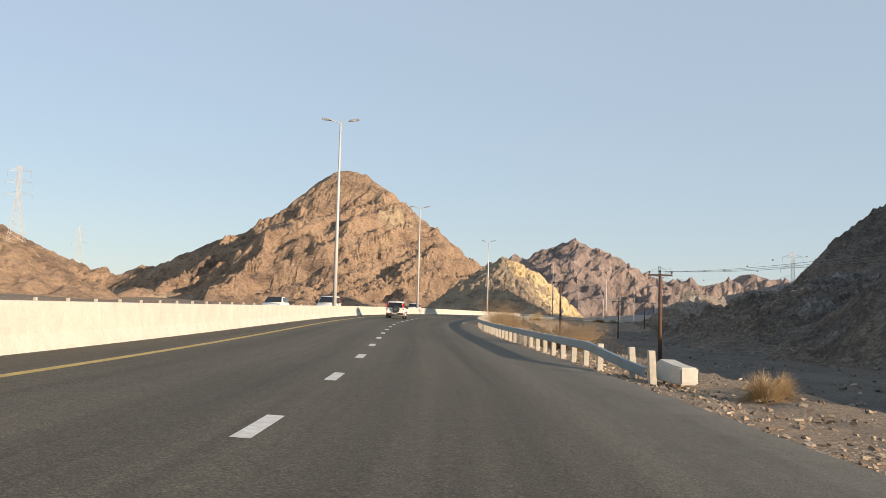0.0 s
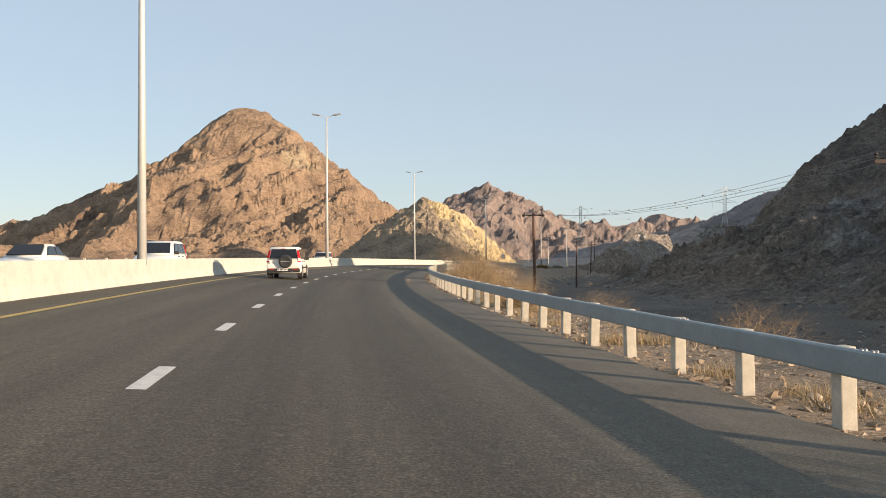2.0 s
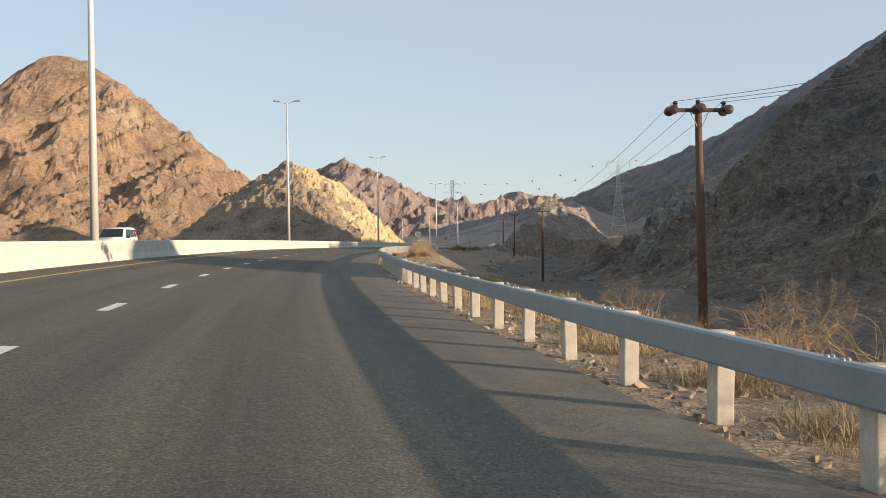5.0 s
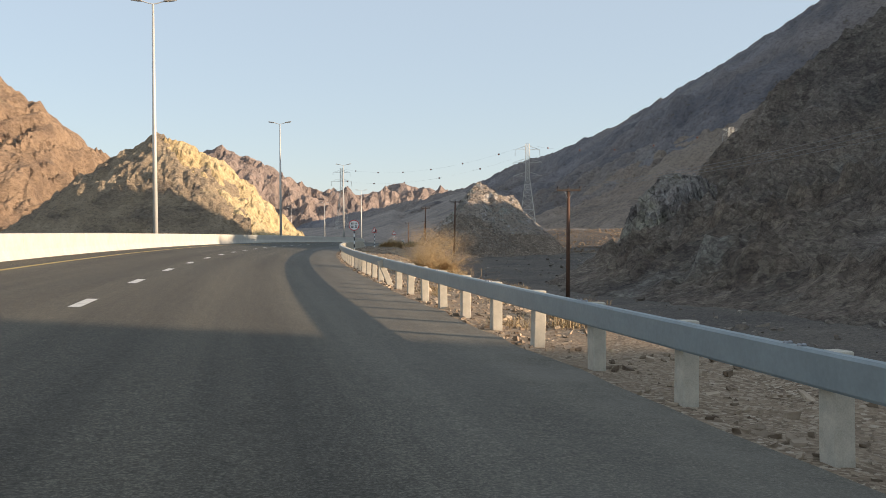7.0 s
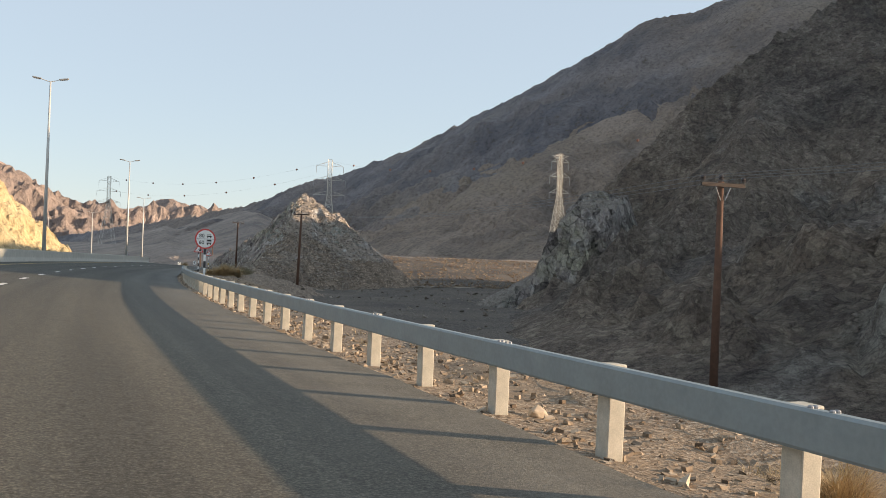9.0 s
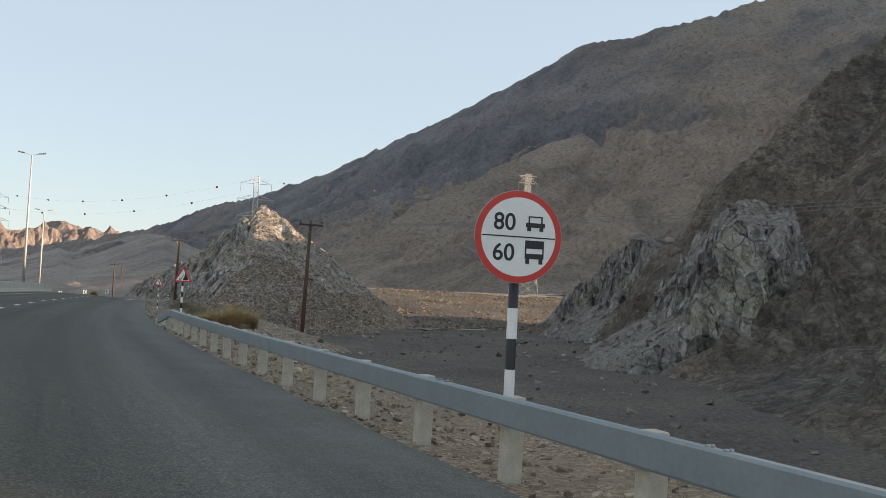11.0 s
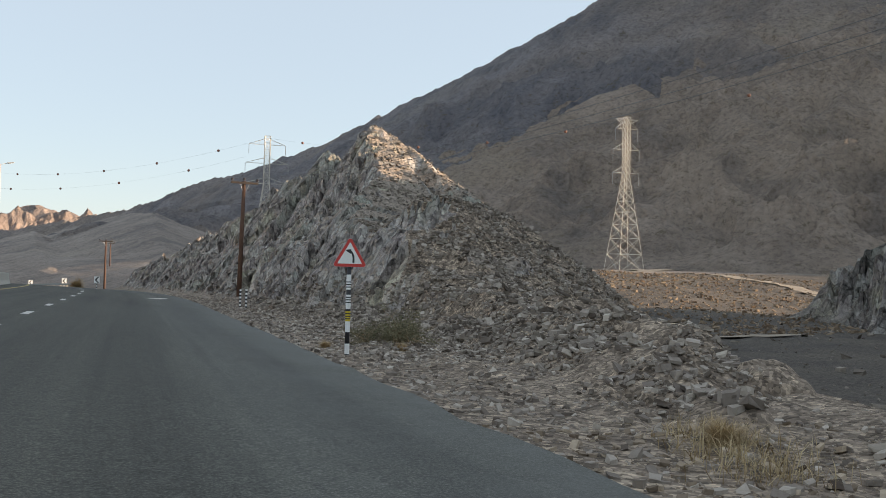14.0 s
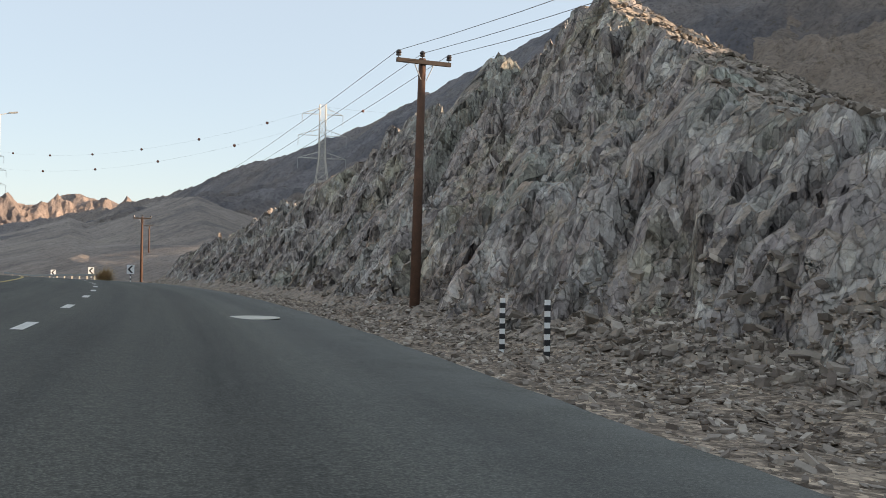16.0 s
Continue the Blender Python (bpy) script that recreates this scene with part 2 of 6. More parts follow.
def rock(name, base, stain, pale, scale=0.12, strata=None, bump_m=0.5, fine=2.5, scrub=None, pale_from=0.62, blocks=0.0, flat=None, contrast=0.62, zone=None):
    """Rock: broad stains, layers or patches, fine grain; blocks: size in metres of broken faces of differing tone."""
    m, t, b = material(name, 0.93)
    b.inputs["Specular IOR Level"].default_value = 0.15
    st, tu = strata if strata else (None, (0, 0, 0))
    big = nz(t, scale, 9, 0.66, st, tu, 0.6)
    c = ramp(t, big, ((0.34, stain), (0.5, base), (0.64, tuple(v * 1.22 for v in base))))
    c = mix(t, ramp(t, nz(t, scale * 0.35, 7, 0.65), ((pale_from, (0, 0, 0)), (pale_from + 0.10, (1, 1, 1)))), c, pale)
    med = nz(t, fine, 9, 0.72, st, tu, 0.3)
    c = mix(t, 0.8, c, ramp(t, med, ((0.30, (0.34, 0.33, 0.33)), (0.47, (0.88, 0.87, 0.86)), (0.68, (1.25, 1.22, 1.18)))), "MULTIPLY")
    heights = [(big, 0.7, bump_m * 2.0), (med, 1.0, bump_m)]
    if blocks:
        tc = t.nodes.new("ShaderNodeTexCoord").outputs["Object"]
        mp = t.nodes.new("ShaderNodeMapping")
        mp.inputs["Scale"].default_value = st or (1, 1, 1)
        mp.inputs["Rotation"].default_value = [radians(a) for a in tu]
        t.links.new(tc, mp.inputs[0])
        warp = t.nodes.new("ShaderNodeVectorMath")
        warp.operation = "MULTIPLY_ADD"
        wn_ = t.nodes.new("ShaderNodeTexNoise")
        wn_.inputs["Scale"].default_value, wn_.inputs["Detail"].default_value = 0.9 / blocks, 4
        t.links.new(mp.outputs[0], wn_.inputs["Vector"])
        t.links.new(wn_.outputs["Color"], warp.inputs[0])
        warp.inputs[1].default_value = (blocks * 0.8,) * 3
        t.links.new(mp.outputs[0], warp.inputs[2])
        for k, size in enumerate((blocks, blocks * 0.36)):
            vo = t.nodes.new("ShaderNodeTexVoronoi")
            vo.inputs["Scale"].default_value = 1 / size
            t.links.new(warp.outputs[0], vo.inputs["Vector"])
            pk = t.nodes.new("ShaderNodeSeparateColor")
            t.links.new(vo.outputs["Color"], pk.inputs[0])
            c = mix(t, contrast if k == 0 else contrast * 0.85, c, ramp(t, pk.outputs[0], ((0.0, (0.42, 0.38, 0.40)), (0.35, (0.85, 0.78, 0.76)), (0.7, (1.05, 1.06, 1.0)), (1.0, (1.5, 1.5, 1.42)))), "MULTIPLY")
            ed = t.nodes.new("ShaderNodeTexVoronoi")
            ed.feature = "DISTANCE_TO_EDGE"
            ed.inputs["Scale"].default_value = 1 / size
            t.links.new(warp.outputs[0], ed.inputs["Vector"])
            c = mix(t, 0.22, c, ramp(t, ed.outputs["Distance"], ((0.0, (0.30, 0.28, 0.28)), (0.06, (1, 1, 1)))), "MULTIPLY")
            heights += [(pk.outputs[1], 0.55, size * 0.5), (ed.outputs["Distance"], 0.4, size * 0.3)]
    if blocks:
        for size, dark in ((blocks * 1.6, 0.8), (blocks * 0.5, 0.6)):
            crack = ramp(t, nz(t, 1 / size, 5, 0.62, st, tu, 0.5), ((0.455, (1, 1, 1)), (0.5, (0.16, 0.15, 0.15)), (0.53, (1, 1, 1))))
            c = mix(t, dark * min(1.0, contrast * 1.25), c, crack, "MULTIPLY")
            heights.append((crack, 0.5, size * 0.2))
    if flat:
        up = t.nodes.new("ShaderNodeSeparateXYZ")
        t.links.new(t.nodes.new("ShaderNodeNewGeometry").outputs["True Normal"], up.inputs[0])
        lie = ramp(t, mix(t, 0.25, up.outputs["Z"], nz(t, 1.2, 4)), ((0.56, (0, 0, 0)), (0.69, (1, 1, 1))))
        g = ramp(t, nz(t, 7.0, 7, 0.75), ((0.3, tuple(v * 0.45 for v in flat)), (0.5, flat), (0.72, tuple(v * 1.5 for v in flat))))
        c = mix(t, lie, c, g)
    if zone:
        c = mix(t, ramp(t, nz(t, scale * 0.22, 4, 0.6), ((0.42, (0, 0, 0)), (0.60, (1, 1, 1)))), c, mix(t, 1.0, c, zone, "MULTIPLY"))
    if scrub:
        c = mix(t, ramp(t, nz(t, fine * 0.55, 5, 0.8), ((0.57, (0, 0, 0)), (0.63, (0.8, 0.8, 0.8)))), c, scrub)
    t.links.new(c, b.inputs["Base Color"])
    bump(t, b, heights + [(nz(t, fine * 6, 5, 0.75), 0.8, bump_m * 0.25)])
    return m


def fractured(name, size, tone, rubble):
    """Blasted rock: angular facets at three sizes, each with its own tilt and tone, dark joints, mauve, green and olive zones, dusty ledges."""
    m, t, b = material(name, 0.9)
    b.inputs["Specular IOR Level"].default_value = 0.2
    tint = lambda *c: tuple(v * tone for v in c)
    tc = t.nodes.new("ShaderNodeTexCoord").outputs["Object"]
    mp = t.nodes.new("ShaderNodeMapping")
    mp.inputs["Scale"].default_value, mp.inputs["Rotation"].default_value = (1.15, 1.15, 0.62), (radians(14), radians(-16), radians(10))
    jog = t.nodes.new("ShaderNodeTexNoise")                 # bends the joints
    jog.inputs["Scale"].default_value, jog.inputs["Detail"].default_value = 1.3 / size, 5
    t.links.new(tc, jog.inputs["Vector"])
    add = t.nodes.new("ShaderNodeVectorMath")
    add.operation = "MULTIPLY_ADD"
    add.inputs[1].default_value = (0.45 * size,) * 3
    t.links.new(jog.outputs["Color"], add.inputs[0])
    t.links.new(tc, add.inputs[2])
    t.links.new(add.outputs[0], mp.inputs[0])
    c = ramp(t, nz(t, 0.16, 6, 0.6), ((0.36, tint(0.415, 0.42, 0.365)), (0.46, tint(0.475, 0.45, 0.415)), (0.54, tint(0.47, 0.425, 0.40)), (0.64, tint(0.51, 0.485, 0.385))))
    c = mix(t, ramp(t, nz(t, 0.5, 6, 0.65), ((0.53, (0, 0, 0)), (0.62, (0.75, 0.75, 0.75)))), c, tint(0.62, 0.61, 0.575))
    heights = []
    for k, (cell, share, light, deep) in enumerate(((size, 0.75, 1.35, 0.9), (size * 0.42, 0.75, 1.4, 0.8), (size * 0.15, 0.5, 1.3, 0.5))):
        vo, ed = t.nodes.new("ShaderNodeTexVoronoi"), t.nodes.new("ShaderNodeTexVoronoi")
        ed.feature = "DISTANCE_TO_EDGE"
        for v in (vo, ed):
            v.inputs["Scale"].default_value = 1 / cell
            t.links.new(mp.outputs[0], v.inputs["Vector"])
        pk = t.nodes.new("ShaderNodeSeparateColor")
        t.links.new(vo.outputs["Color"], pk.inputs[0])
        c = mix(t, share, c, ramp(t, pk.outputs[0], ((0.0, (0.5, 0.48, 0.48)), (0.4, (0.92, 0.9, 0.9)), (0.75, (1.08, 1.08, 1.06)), (1.0, (light, light, light * 0.98)))), "MULTIPLY")
        joint = ramp(t, ed.outputs["Distance"], ((0.0, (0.25, 0.24, 0.24)), (0.035 + 0.02 * k, (1, 1, 1))))
        seam = ramp(t, nz(t, 0.9 / cell, 3), ((0.40, (0, 0, 0)), (0.56, (1, 1, 1))))       # joints open only here and there
        c = mix(t, seam, c, mix(t, 0.85 - 0.2 * k, c, joint, "MULTIPLY"))
        off, cen, dot = t.nodes.new("ShaderNodeVectorMath"), t.nodes.new("ShaderNodeVectorMath"), t.nodes.new("ShaderNodeVectorMath")
        off.operation, cen.operation, dot.operation = "SUBTRACT", "SUBTRACT", "DOT_PRODUCT"
        t.links.new(mp.outputs[0], off.inputs[0])
        t.links.new(vo.outputs["Position"], off.inputs[1])
        t.links.new(vo.outputs["Color"], cen.inputs[0])
        cen.inputs[1].default_value = (0.5, 0.5, 0.5)
        t.links.new(off.outputs[0], dot.inputs[0])
        t.links.new(cen.outputs[0], dot.inputs[1])
        heights.append((dot.outputs["Value"], deep, 1.5))
    grain = nz(t, 9.0, 7, 0.75)
    c = mix(t, 0.7, c, ramp(t, grain, ((0.3, (0.6, 0.6, 0.6)), (0.5, (1, 1, 1)), (0.7, (1.25, 1.25, 1.22)))), "MULTIPLY")
    dark = ramp(t, nz(t, 0.35, 7, 0.7), ((0.35, (0.34, 0.32, 0.32)), (0.47, (1, 1, 1))))
    c = mix(t, 0.85, c, dark, "MULTIPLY")
    up = t.nodes.new("ShaderNodeSeparateXYZ")
    t.links.new(t.nodes.new("ShaderNodeNewGeometry").outputs["True Normal"], up.inputs[0])
    lie = ramp(t, mix(t, 0.25, up.outputs["Z"], nz(t, 1.2, 4)), ((0.575, (0, 0, 0)), (0.65, (1, 1, 1))))
    g = ramp(t, nz(t, 7.0, 7, 0.75), ((0.3, tuple(v * 0.4 for v in rubble)), (0.5, rubble), (0.72, tuple(v * 1.5 for v in rubble))))
    c = mix(t, lie, c, g)
    t.links.new(c, b.inputs["Base Color"])
    bump(t, b, heights + [(grain, 0.6, 0.05)])
    return m


def asphalt_material():
    m, t, b = material("asphalt", 0.86)
    speck = nz(t, 42.0, 4, 0.85)
    c = ramp(t, speck, ((0.30, (0.041, 0.0365, 0.029)), (0.50, (0.106, 0.096, 0.076)), (0.66, (0.25, 0.228, 0.182))))
    grit = nz(t, 9.0, 5, 0.8)
    c = mix(t, 0.6, c, ramp(t, grit, ((0.32, (0.66, 0.66, 0.66)), (0.5, (1, 1, 1)), (0.68, (1.32, 1.31, 1.28)))), "MULTIPLY")
    broad = nz(t, 0.09, 6, 0.6, (1.6, 0.35, 1))
    c = mix(t, 0.7, c, ramp(t, broad, ((0.3, (0.74, 0.73, 0.71)), (0.7, (1.15, 1.13, 1.08)))), "MULTIPLY")
    streak = nz(t, 1.0, 6, 0.65, (1.9, 0.035, 1), coords="UV")
    c = mix(t, 0.75, c, ramp(t, streak, ((0.32, (0.70, 0.70, 0.70)), (0.5, (1, 1, 1)), (0.68, (1.20, 1.19, 1.16)))), "MULTIPLY")
    sp = t.nodes.new("ShaderNodeSeparateXYZ")
    t.links.new(t.nodes.new("ShaderNodeTexCoord").outputs["UV"], sp.inputs[0])
    dust = t.nodes.new("ShaderNodeMapRange")
    dust.inputs["From Min"].default_value, dust.inputs["From Max"].default_value = 3.2, 5.7
    t.links.new(sp.outputs[0], dust.inputs["Value"])
    c = mix(t, mix(t, 1.0, dust.outputs[0], ramp(t, nz(t, 0.9, 6, 0.7), ((0.3, (0.1, 0.1, 0.1)), (0.7, (0.75, 0.75, 0.75)))), "MULTIPLY"), c, (0.20, 0.184, 0.153))
    wave = t.nodes.new("ShaderNodeMath")      # two wheel tracks in each lane
    wave.operation = "PINGPONG"
    wave.inputs[1].default_value = 0.9
    t.links.new(sp.outputs[0], wave.inputs[0])
    c = mix(t, 0.8, c, ramp(t, wave.outputs[0], ((0.25, (1.05, 1.05, 1.05)), (0.75, (0.84, 0.84, 0.85)))), "MULTIPLY")
    shade_tint = t.nodes.new("ShaderNodeMapRange")   # cooler tint on the second half: shade and windscreen reflection put into the colour
    shade_tint.inputs["From Min"].default_value, shade_tint.inputs["From Max"].default_value = 140.0, 185.0
    t.links.new(sp.outputs[1], shade_tint.inputs["Value"])
    c = mix(t, shade_tint.outputs[0], c, mix(t, 1.0, c, (0.83, 0.92, 1.02), "MULTIPLY"))
    lanes = t.nodes.new("ShaderNodeMapRange")
    lanes.inputs["From Min"].default_value, lanes.inputs["From Max"].default_value = 3.6, 2.6
    t.links.new(sp.outputs[0], lanes.inputs["Value"])
    c = mix(t, lanes.outputs[0], c, mix(t, 1.0, c, (0.84, 0.825, 0.80), "MULTIPLY"))
    blots = ramp(t, nz(t, 0.5, 7, 0.7), ((0.64, (1, 1, 1)), (0.76, (0.62, 0.60, 0.58))))
    c = mix(t, 0.6, c, blots, "MULTIPLY")
    t.links.new(c, b.inputs["Base Color"])
    b.inputs["Specular IOR Level"].default_value = 0.3
    bump(t, b, ((speck, 0.6, 0.008), (grit, 0.5, 0.012)))
    return m


def gravel_material():
    m, t, b = material("gravel", 0.95)
    b.inputs["Specular IOR Level"].default_value = 0.12
    tc = t.nodes.new("ShaderNodeTexCoord").outputs["Object"]
    v = t.nodes.new("ShaderNodeTexVoronoi")
    v.inputs["Scale"].default_value = 24.0
    t.links.new(tc, v.inputs["Vector"])
    pick = t.nodes.new("ShaderNodeSeparateColor")
    t.links.new(v.outputs["Color"], pick.inputs[0])
    c = ramp(t, pick.outputs[0], ((0.0, (0.12, 0.085, 0.06)), (0.45, (0.26, 0.19, 0.132)), (0.8, (0.38, 0.30, 0.215)), (1.0, (0.55, 0.47, 0.37))))
    c = mix(t, ramp(t, nz(t, 0.35, 7, 0.65), ((0.36, (0.15, 0.15, 0.15)), (0.6, (0.8, 0.8, 0.8)))), c, mix(t, 1.0, ramp(t, nz(t, 14.0, 6, 0.75), ((0.3, (0.5, 0.5, 0.5)), (0.7, (1.3, 1.3, 1.3)))), (0.32, 0.24, 0.165), "MULTIPLY"))
    c = mix(t, ramp(t, nz(t, 0.05, 5), ((0.46, (0, 0, 0)), (0.62, (0.8, 0.8, 0.8)))), c, mix(t, 1.0, c, (0.8, 0.86, 0.95), "MULTIPLY"))
    t.links.new(c, b.inputs["Base Color"])
    bump(t, b, ((v.outputs["Distance"], 0.6, 0.02), (nz(t, 3.0, 8, 0.7), 0.7, 0.10)))
    return m


def shale_material():
    """Dark soil packed with flat grey-brown chips."""
    m, t, b = material("chipped_shale_soil", 0.95)
    b.inputs["Specular IOR Level"].default_value = 0.15
    c = ramp(t, nz(t, 1.1, 6, 0.65), ((0.35, (0.22, 0.18, 0.146)), (0.65, (0.345, 0.288, 0.233))))
    heights = []
    for scale, share in ((7.5, 0.85), (19.0, 0.8)):
        tc = t.nodes.new("ShaderNodeTexCoord").outputs["Object"]
        v = t.nodes.new("ShaderNodeTexVoronoi")
        v.inputs["Scale"].default_value = scale
        t.links.new(tc, v.inputs["Vector"])
        pk = t.nodes.new("ShaderNodeSeparateColor")
        t.links.new(v.outputs["Color"], pk.inputs[0])
        c = mix(t, share, c, ramp(t, pk.outputs[0], ((0.0, (0.4, 0.38, 0.36)), (0.45, (0.85, 0.82, 0.8)), (0.8, (1.2, 1.17, 1.13)), (1.0, (1.7, 1.65, 1.55)))), "MULTIPLY")
        heights += [(pk.outputs[1], 0.7, 0.3 / scale), (v.outputs["Distance"], 0.6, -0.4 / scale)]
    t.links.new(c, b.inputs["Base Color"])
    bump(t, b, heights)
    return m


def wadi_material():
    m, t, b = material("dark_wadi_gravel", 0.95)
    b.inputs["Specular IOR Level"].default_value = 0.12
    grain = nz(t, 5.0, 8, 0.8)
    c = ramp(t, grain, ((0.3, (0.068, 0.060, 0.053)), (0.5, (0.138, 0.123, 0.108)), (0.7, (0.235, 0.212, 0.186))))
    c = mix(t, 0.8, c, ramp(t, nz(t, 0.12, 6, 0.65), ((0.35, (0.72, 0.72, 0.73)), (0.65, (1.25, 1.2, 1.12)))), "MULTIPLY")
    t.links.new(c, b.inputs["Base Color"])
    bump(t, b, ((grain, 0.9, 0.10), (nz(t, 0.8, 6, 0.7), 0.6, 0.3)))
    return m


def island_rock(name, dark, light):
    """Loose stones, each a little different."""
    m, t, b = material(name, 0.92)
    b.inputs["Specular IOR Level"].default_value = 0.15
    g = t.nodes.new("ShaderNodeNewGeometry").outputs["Random Per Island"]
    c = ramp(t, g, ((0.0, dark), (0.6, tuple((a + d) / 2 for a, d in zip(dark, light))), (1.0, light)))
    c = mix(t, 0.6, c, ramp(t, nz(t, 6, 6, 0.7), ((0.3, (0.55, 0.52, 0.5)), (0.7, (1.1, 1.1, 1.1)))), "MULTIPLY")
    t.links.new(c, b.inputs["Base Color"])
    bump(t, b, ((nz(t, 14, 5, 0.7), 0.6, 0.03),))
    return m


def blades(name, a, bb):
    m, t, b = material(name, 0.9)
    b.inputs["Specular IOR Level"].default_value = 0.1
    g = t.nodes.new("ShaderNodeNewGeometry").outputs["Random Per Island"]
    t.links.new(ramp(t, g, ((0.0, a), (1.0, bb))), b.inputs["Base Color"])
    return m


ASPHALT, GRAVEL = asphalt_material(), gravel_material()
PAINT = plain("worn_white_paint", (0.62, 0.60, 0.55), 0.8, vary=0.28, scale=7)
YELLOW = plain("worn_yellow_paint", (0.46, 0.33, 0.10), 0.8, vary=0.3, scale=5)
CONCRETE = plain("cream_painted_concrete", (0.56, 0.53, 0.455), 0.85, vary=0.16, scale=1.6, bump_d=0.004)
POST = plain("dusty_cream_post", (0.48, 0.44, 0.36), 0.8, vary=0.25, scale=9, bump_d=0.003)
GALV = plain("weathered_galvanised_steel", (0.25, 0.295, 0.305), 0.55, 0.3, vary=0.14, scale=2.5, bump_d=0.001)
BOLT = plain("dull_steel_bolt", (0.30, 0.31, 0.32), 0.5, 0.8)
LAMP_STEEL = plain("pale_painted_steel", (0.58, 0.57, 0.53), 0.5, 0.2, vary=0.08)
LAMP_HEAD = plain("grey_lamp_housing", (0.34, 0.34, 0.33), 0.5, 0.2)
LENS = plain("frosted_lamp_lens", (0.70, 0.70, 0.66), 0.25)
WOOD = plain("tarred_brown_wood", (0.115, 0.058, 0.036), 0.85, vary=0.35, scale=4, bump_d=0.01)
ARM_WOOD = plain("dark_weathered_timber", (0.07, 0.052, 0.042), 0.9, vary=0.3, scale=8)
PORCELAIN = plain("brown_glazed_porcelain", (0.045, 0.032, 0.028), 0.3)
CABLE = plain("dull_aluminium_cable", (0.20, 0.20, 0.20), 0.5, 0.5)
LATTICE = plain("pale_galvanised_lattice", (0.60, 0.57, 0.50), 0.55, 0.25, vary=0.1)
WHITE_FILM = plain("white_sign_film", (0.84, 0.84, 0.81), 0.45, vary=0.06)
RED_FILM = plain("red_sign_film", (0.62, 0.05, 0.04), 0.45, vary=0.1)
BLACK_FILM = plain("black_sign_film", (0.022, 0.022, 0.024), 0.5, vary=0.2)
SIGN_BACK = plain("bare_aluminium_back", (0.45, 0.45, 0.45), 0.45, 0.6)
STICKER = plain("yellow_sticker", (0.62, 0.45, 0.03), 0.6)
BEACON = plain("orange_ball_marker", (0.26, 0.11, 0.07), 0.5)
CAR_WHITE = plain("cream_white_car_paint", (0.76, 0.73, 0.66), 0.28, vary=0.03)
CAR_GLASS = plain("dark_tinted_car_glass", (0.012, 0.014, 0.017), 0.06)
RUBBER = plain("black_rubber", (0.022, 0.021, 0.020), 0.8, vary=0.2)
TRIM = plain("black_plastic_trim", (0.028, 0.028, 0.029), 0.6, vary=0.15)
ALLOY = plain("silver_alloy_rim", (0.52, 0.51, 0.49), 0.35, 0.7)
RED_LENS = plain("red_tail_lens", (0.50, 0.012, 0.010), 0.15, vary=0.1)
CLEAR_LENS = plain("clear_lamp_lens", (0.62, 0.58, 0.56), 0.12)
PLATE = plain("white_plate", (0.78, 0.77, 0.72), 0.4, vary=0.03)
CHROME = plain("chrome", (0.66, 0.66, 0.66), 0.15, 1.0)
PEAK_ROCK = rock("sunlit_brown_rock", (0.355, 0.253, 0.174), (0.175, 0.128, 0.10), (0.50, 0.405, 0.275), 0.06, ((0.8, 1, 1.5), (0, -38, 0)), 1.0, 0.8, pale_from=0.60)
PALE_ROCK = rock("pale_yellow_cut_rock", (0.56, 0.43, 0.24), (0.40, 0.29, 0.155), (0.62, 0.50, 0.30), 0.16, ((1, 1, 0.35), (12, 18, 0)), 0.45, 1.3, pale_from=0.5)
HILL_ROCK = rock("brown_grey_rock", (0.35, 0.28, 0.20), (0.192, 0.158, 0.128), (0.432, 0.353, 0.243), 0.12, ((1, 1, 2), (10, 30, 0)), 0.5, 1.6)
FAR_ROCK = rock("distant_red_brown_rock", (0.325, 0.258, 0.225), (0.21, 0.178, 0.17), (0.36, 0.295, 0.255), 0.012, ((1, 1, 0.5), (0, 20, 0)), 6.0, 0.09)
# zone here paints bluish haze into patches of the far ridge
DARK_ROCK = rock("dark_brown_scree", (0.285, 0.243, 0.216), (0.185, 0.170, 0.168), (0.365, 0.305, 0.248), 0.022, None, 1.6, 0.6, scrub=(0.15, 0.128, 0.105), pale_from=0.55, zone=(0.80, 0.90, 1.06))
SLOPE_ROCK = rock("pale_brown_scree", (0.325, 0.278, 0.244), (0.215, 0.192, 0.18), (0.385, 0.33, 0.278), 0.03, None, 0.7, 0.8, scrub=(0.22, 0.19, 0.155), pale_from=0.55)
SPUR_ROCK = rock("brown_stony_scree", (0.36, 0.288, 0.23), (0.225, 0.19, 0.164), (0.385, 0.31, 0.235), 0.03, None, 1.2, 0.7, scrub=(0.17, 0.138, 0.10), pale_from=0.56, zone=(0.84, 0.86, 0.9))
NEAR_ROCK = rock("grey_brown_weathered_rock", (0.288, 0.241, 0.197), (0.166, 0.144, 0.125), (0.46, 0.44, 0.39), 0.10, ((1, 1, 1.3), (20, 25, 0)), 0.4, 2.4, pale_from=0.585, blocks=0.9, contrast=0.4, zone=(0.80, 0.86, 0.95))
CUT_ROCK = fractured("blasted_grey_rock", 0.85, 0.95, (0.36, 0.30, 0.245))
CLIFF_ROCK = fractured("pale_grey_outcrop_rock", 1.5, 0.64, (0.235, 0.21, 0.18))
STONES = island_rock("loose_stones", (0.16, 0.118, 0.084), (0.56, 0.455, 0.34))
GREY_STONES = island_rock("blasted_rubble", (0.12, 0.098, 0.08), (0.40, 0.35, 0.29))
BROWN_CHIPS = island_rock("brown_stone_chips", (0.165, 0.134, 0.112), (0.56, 0.495, 0.42))
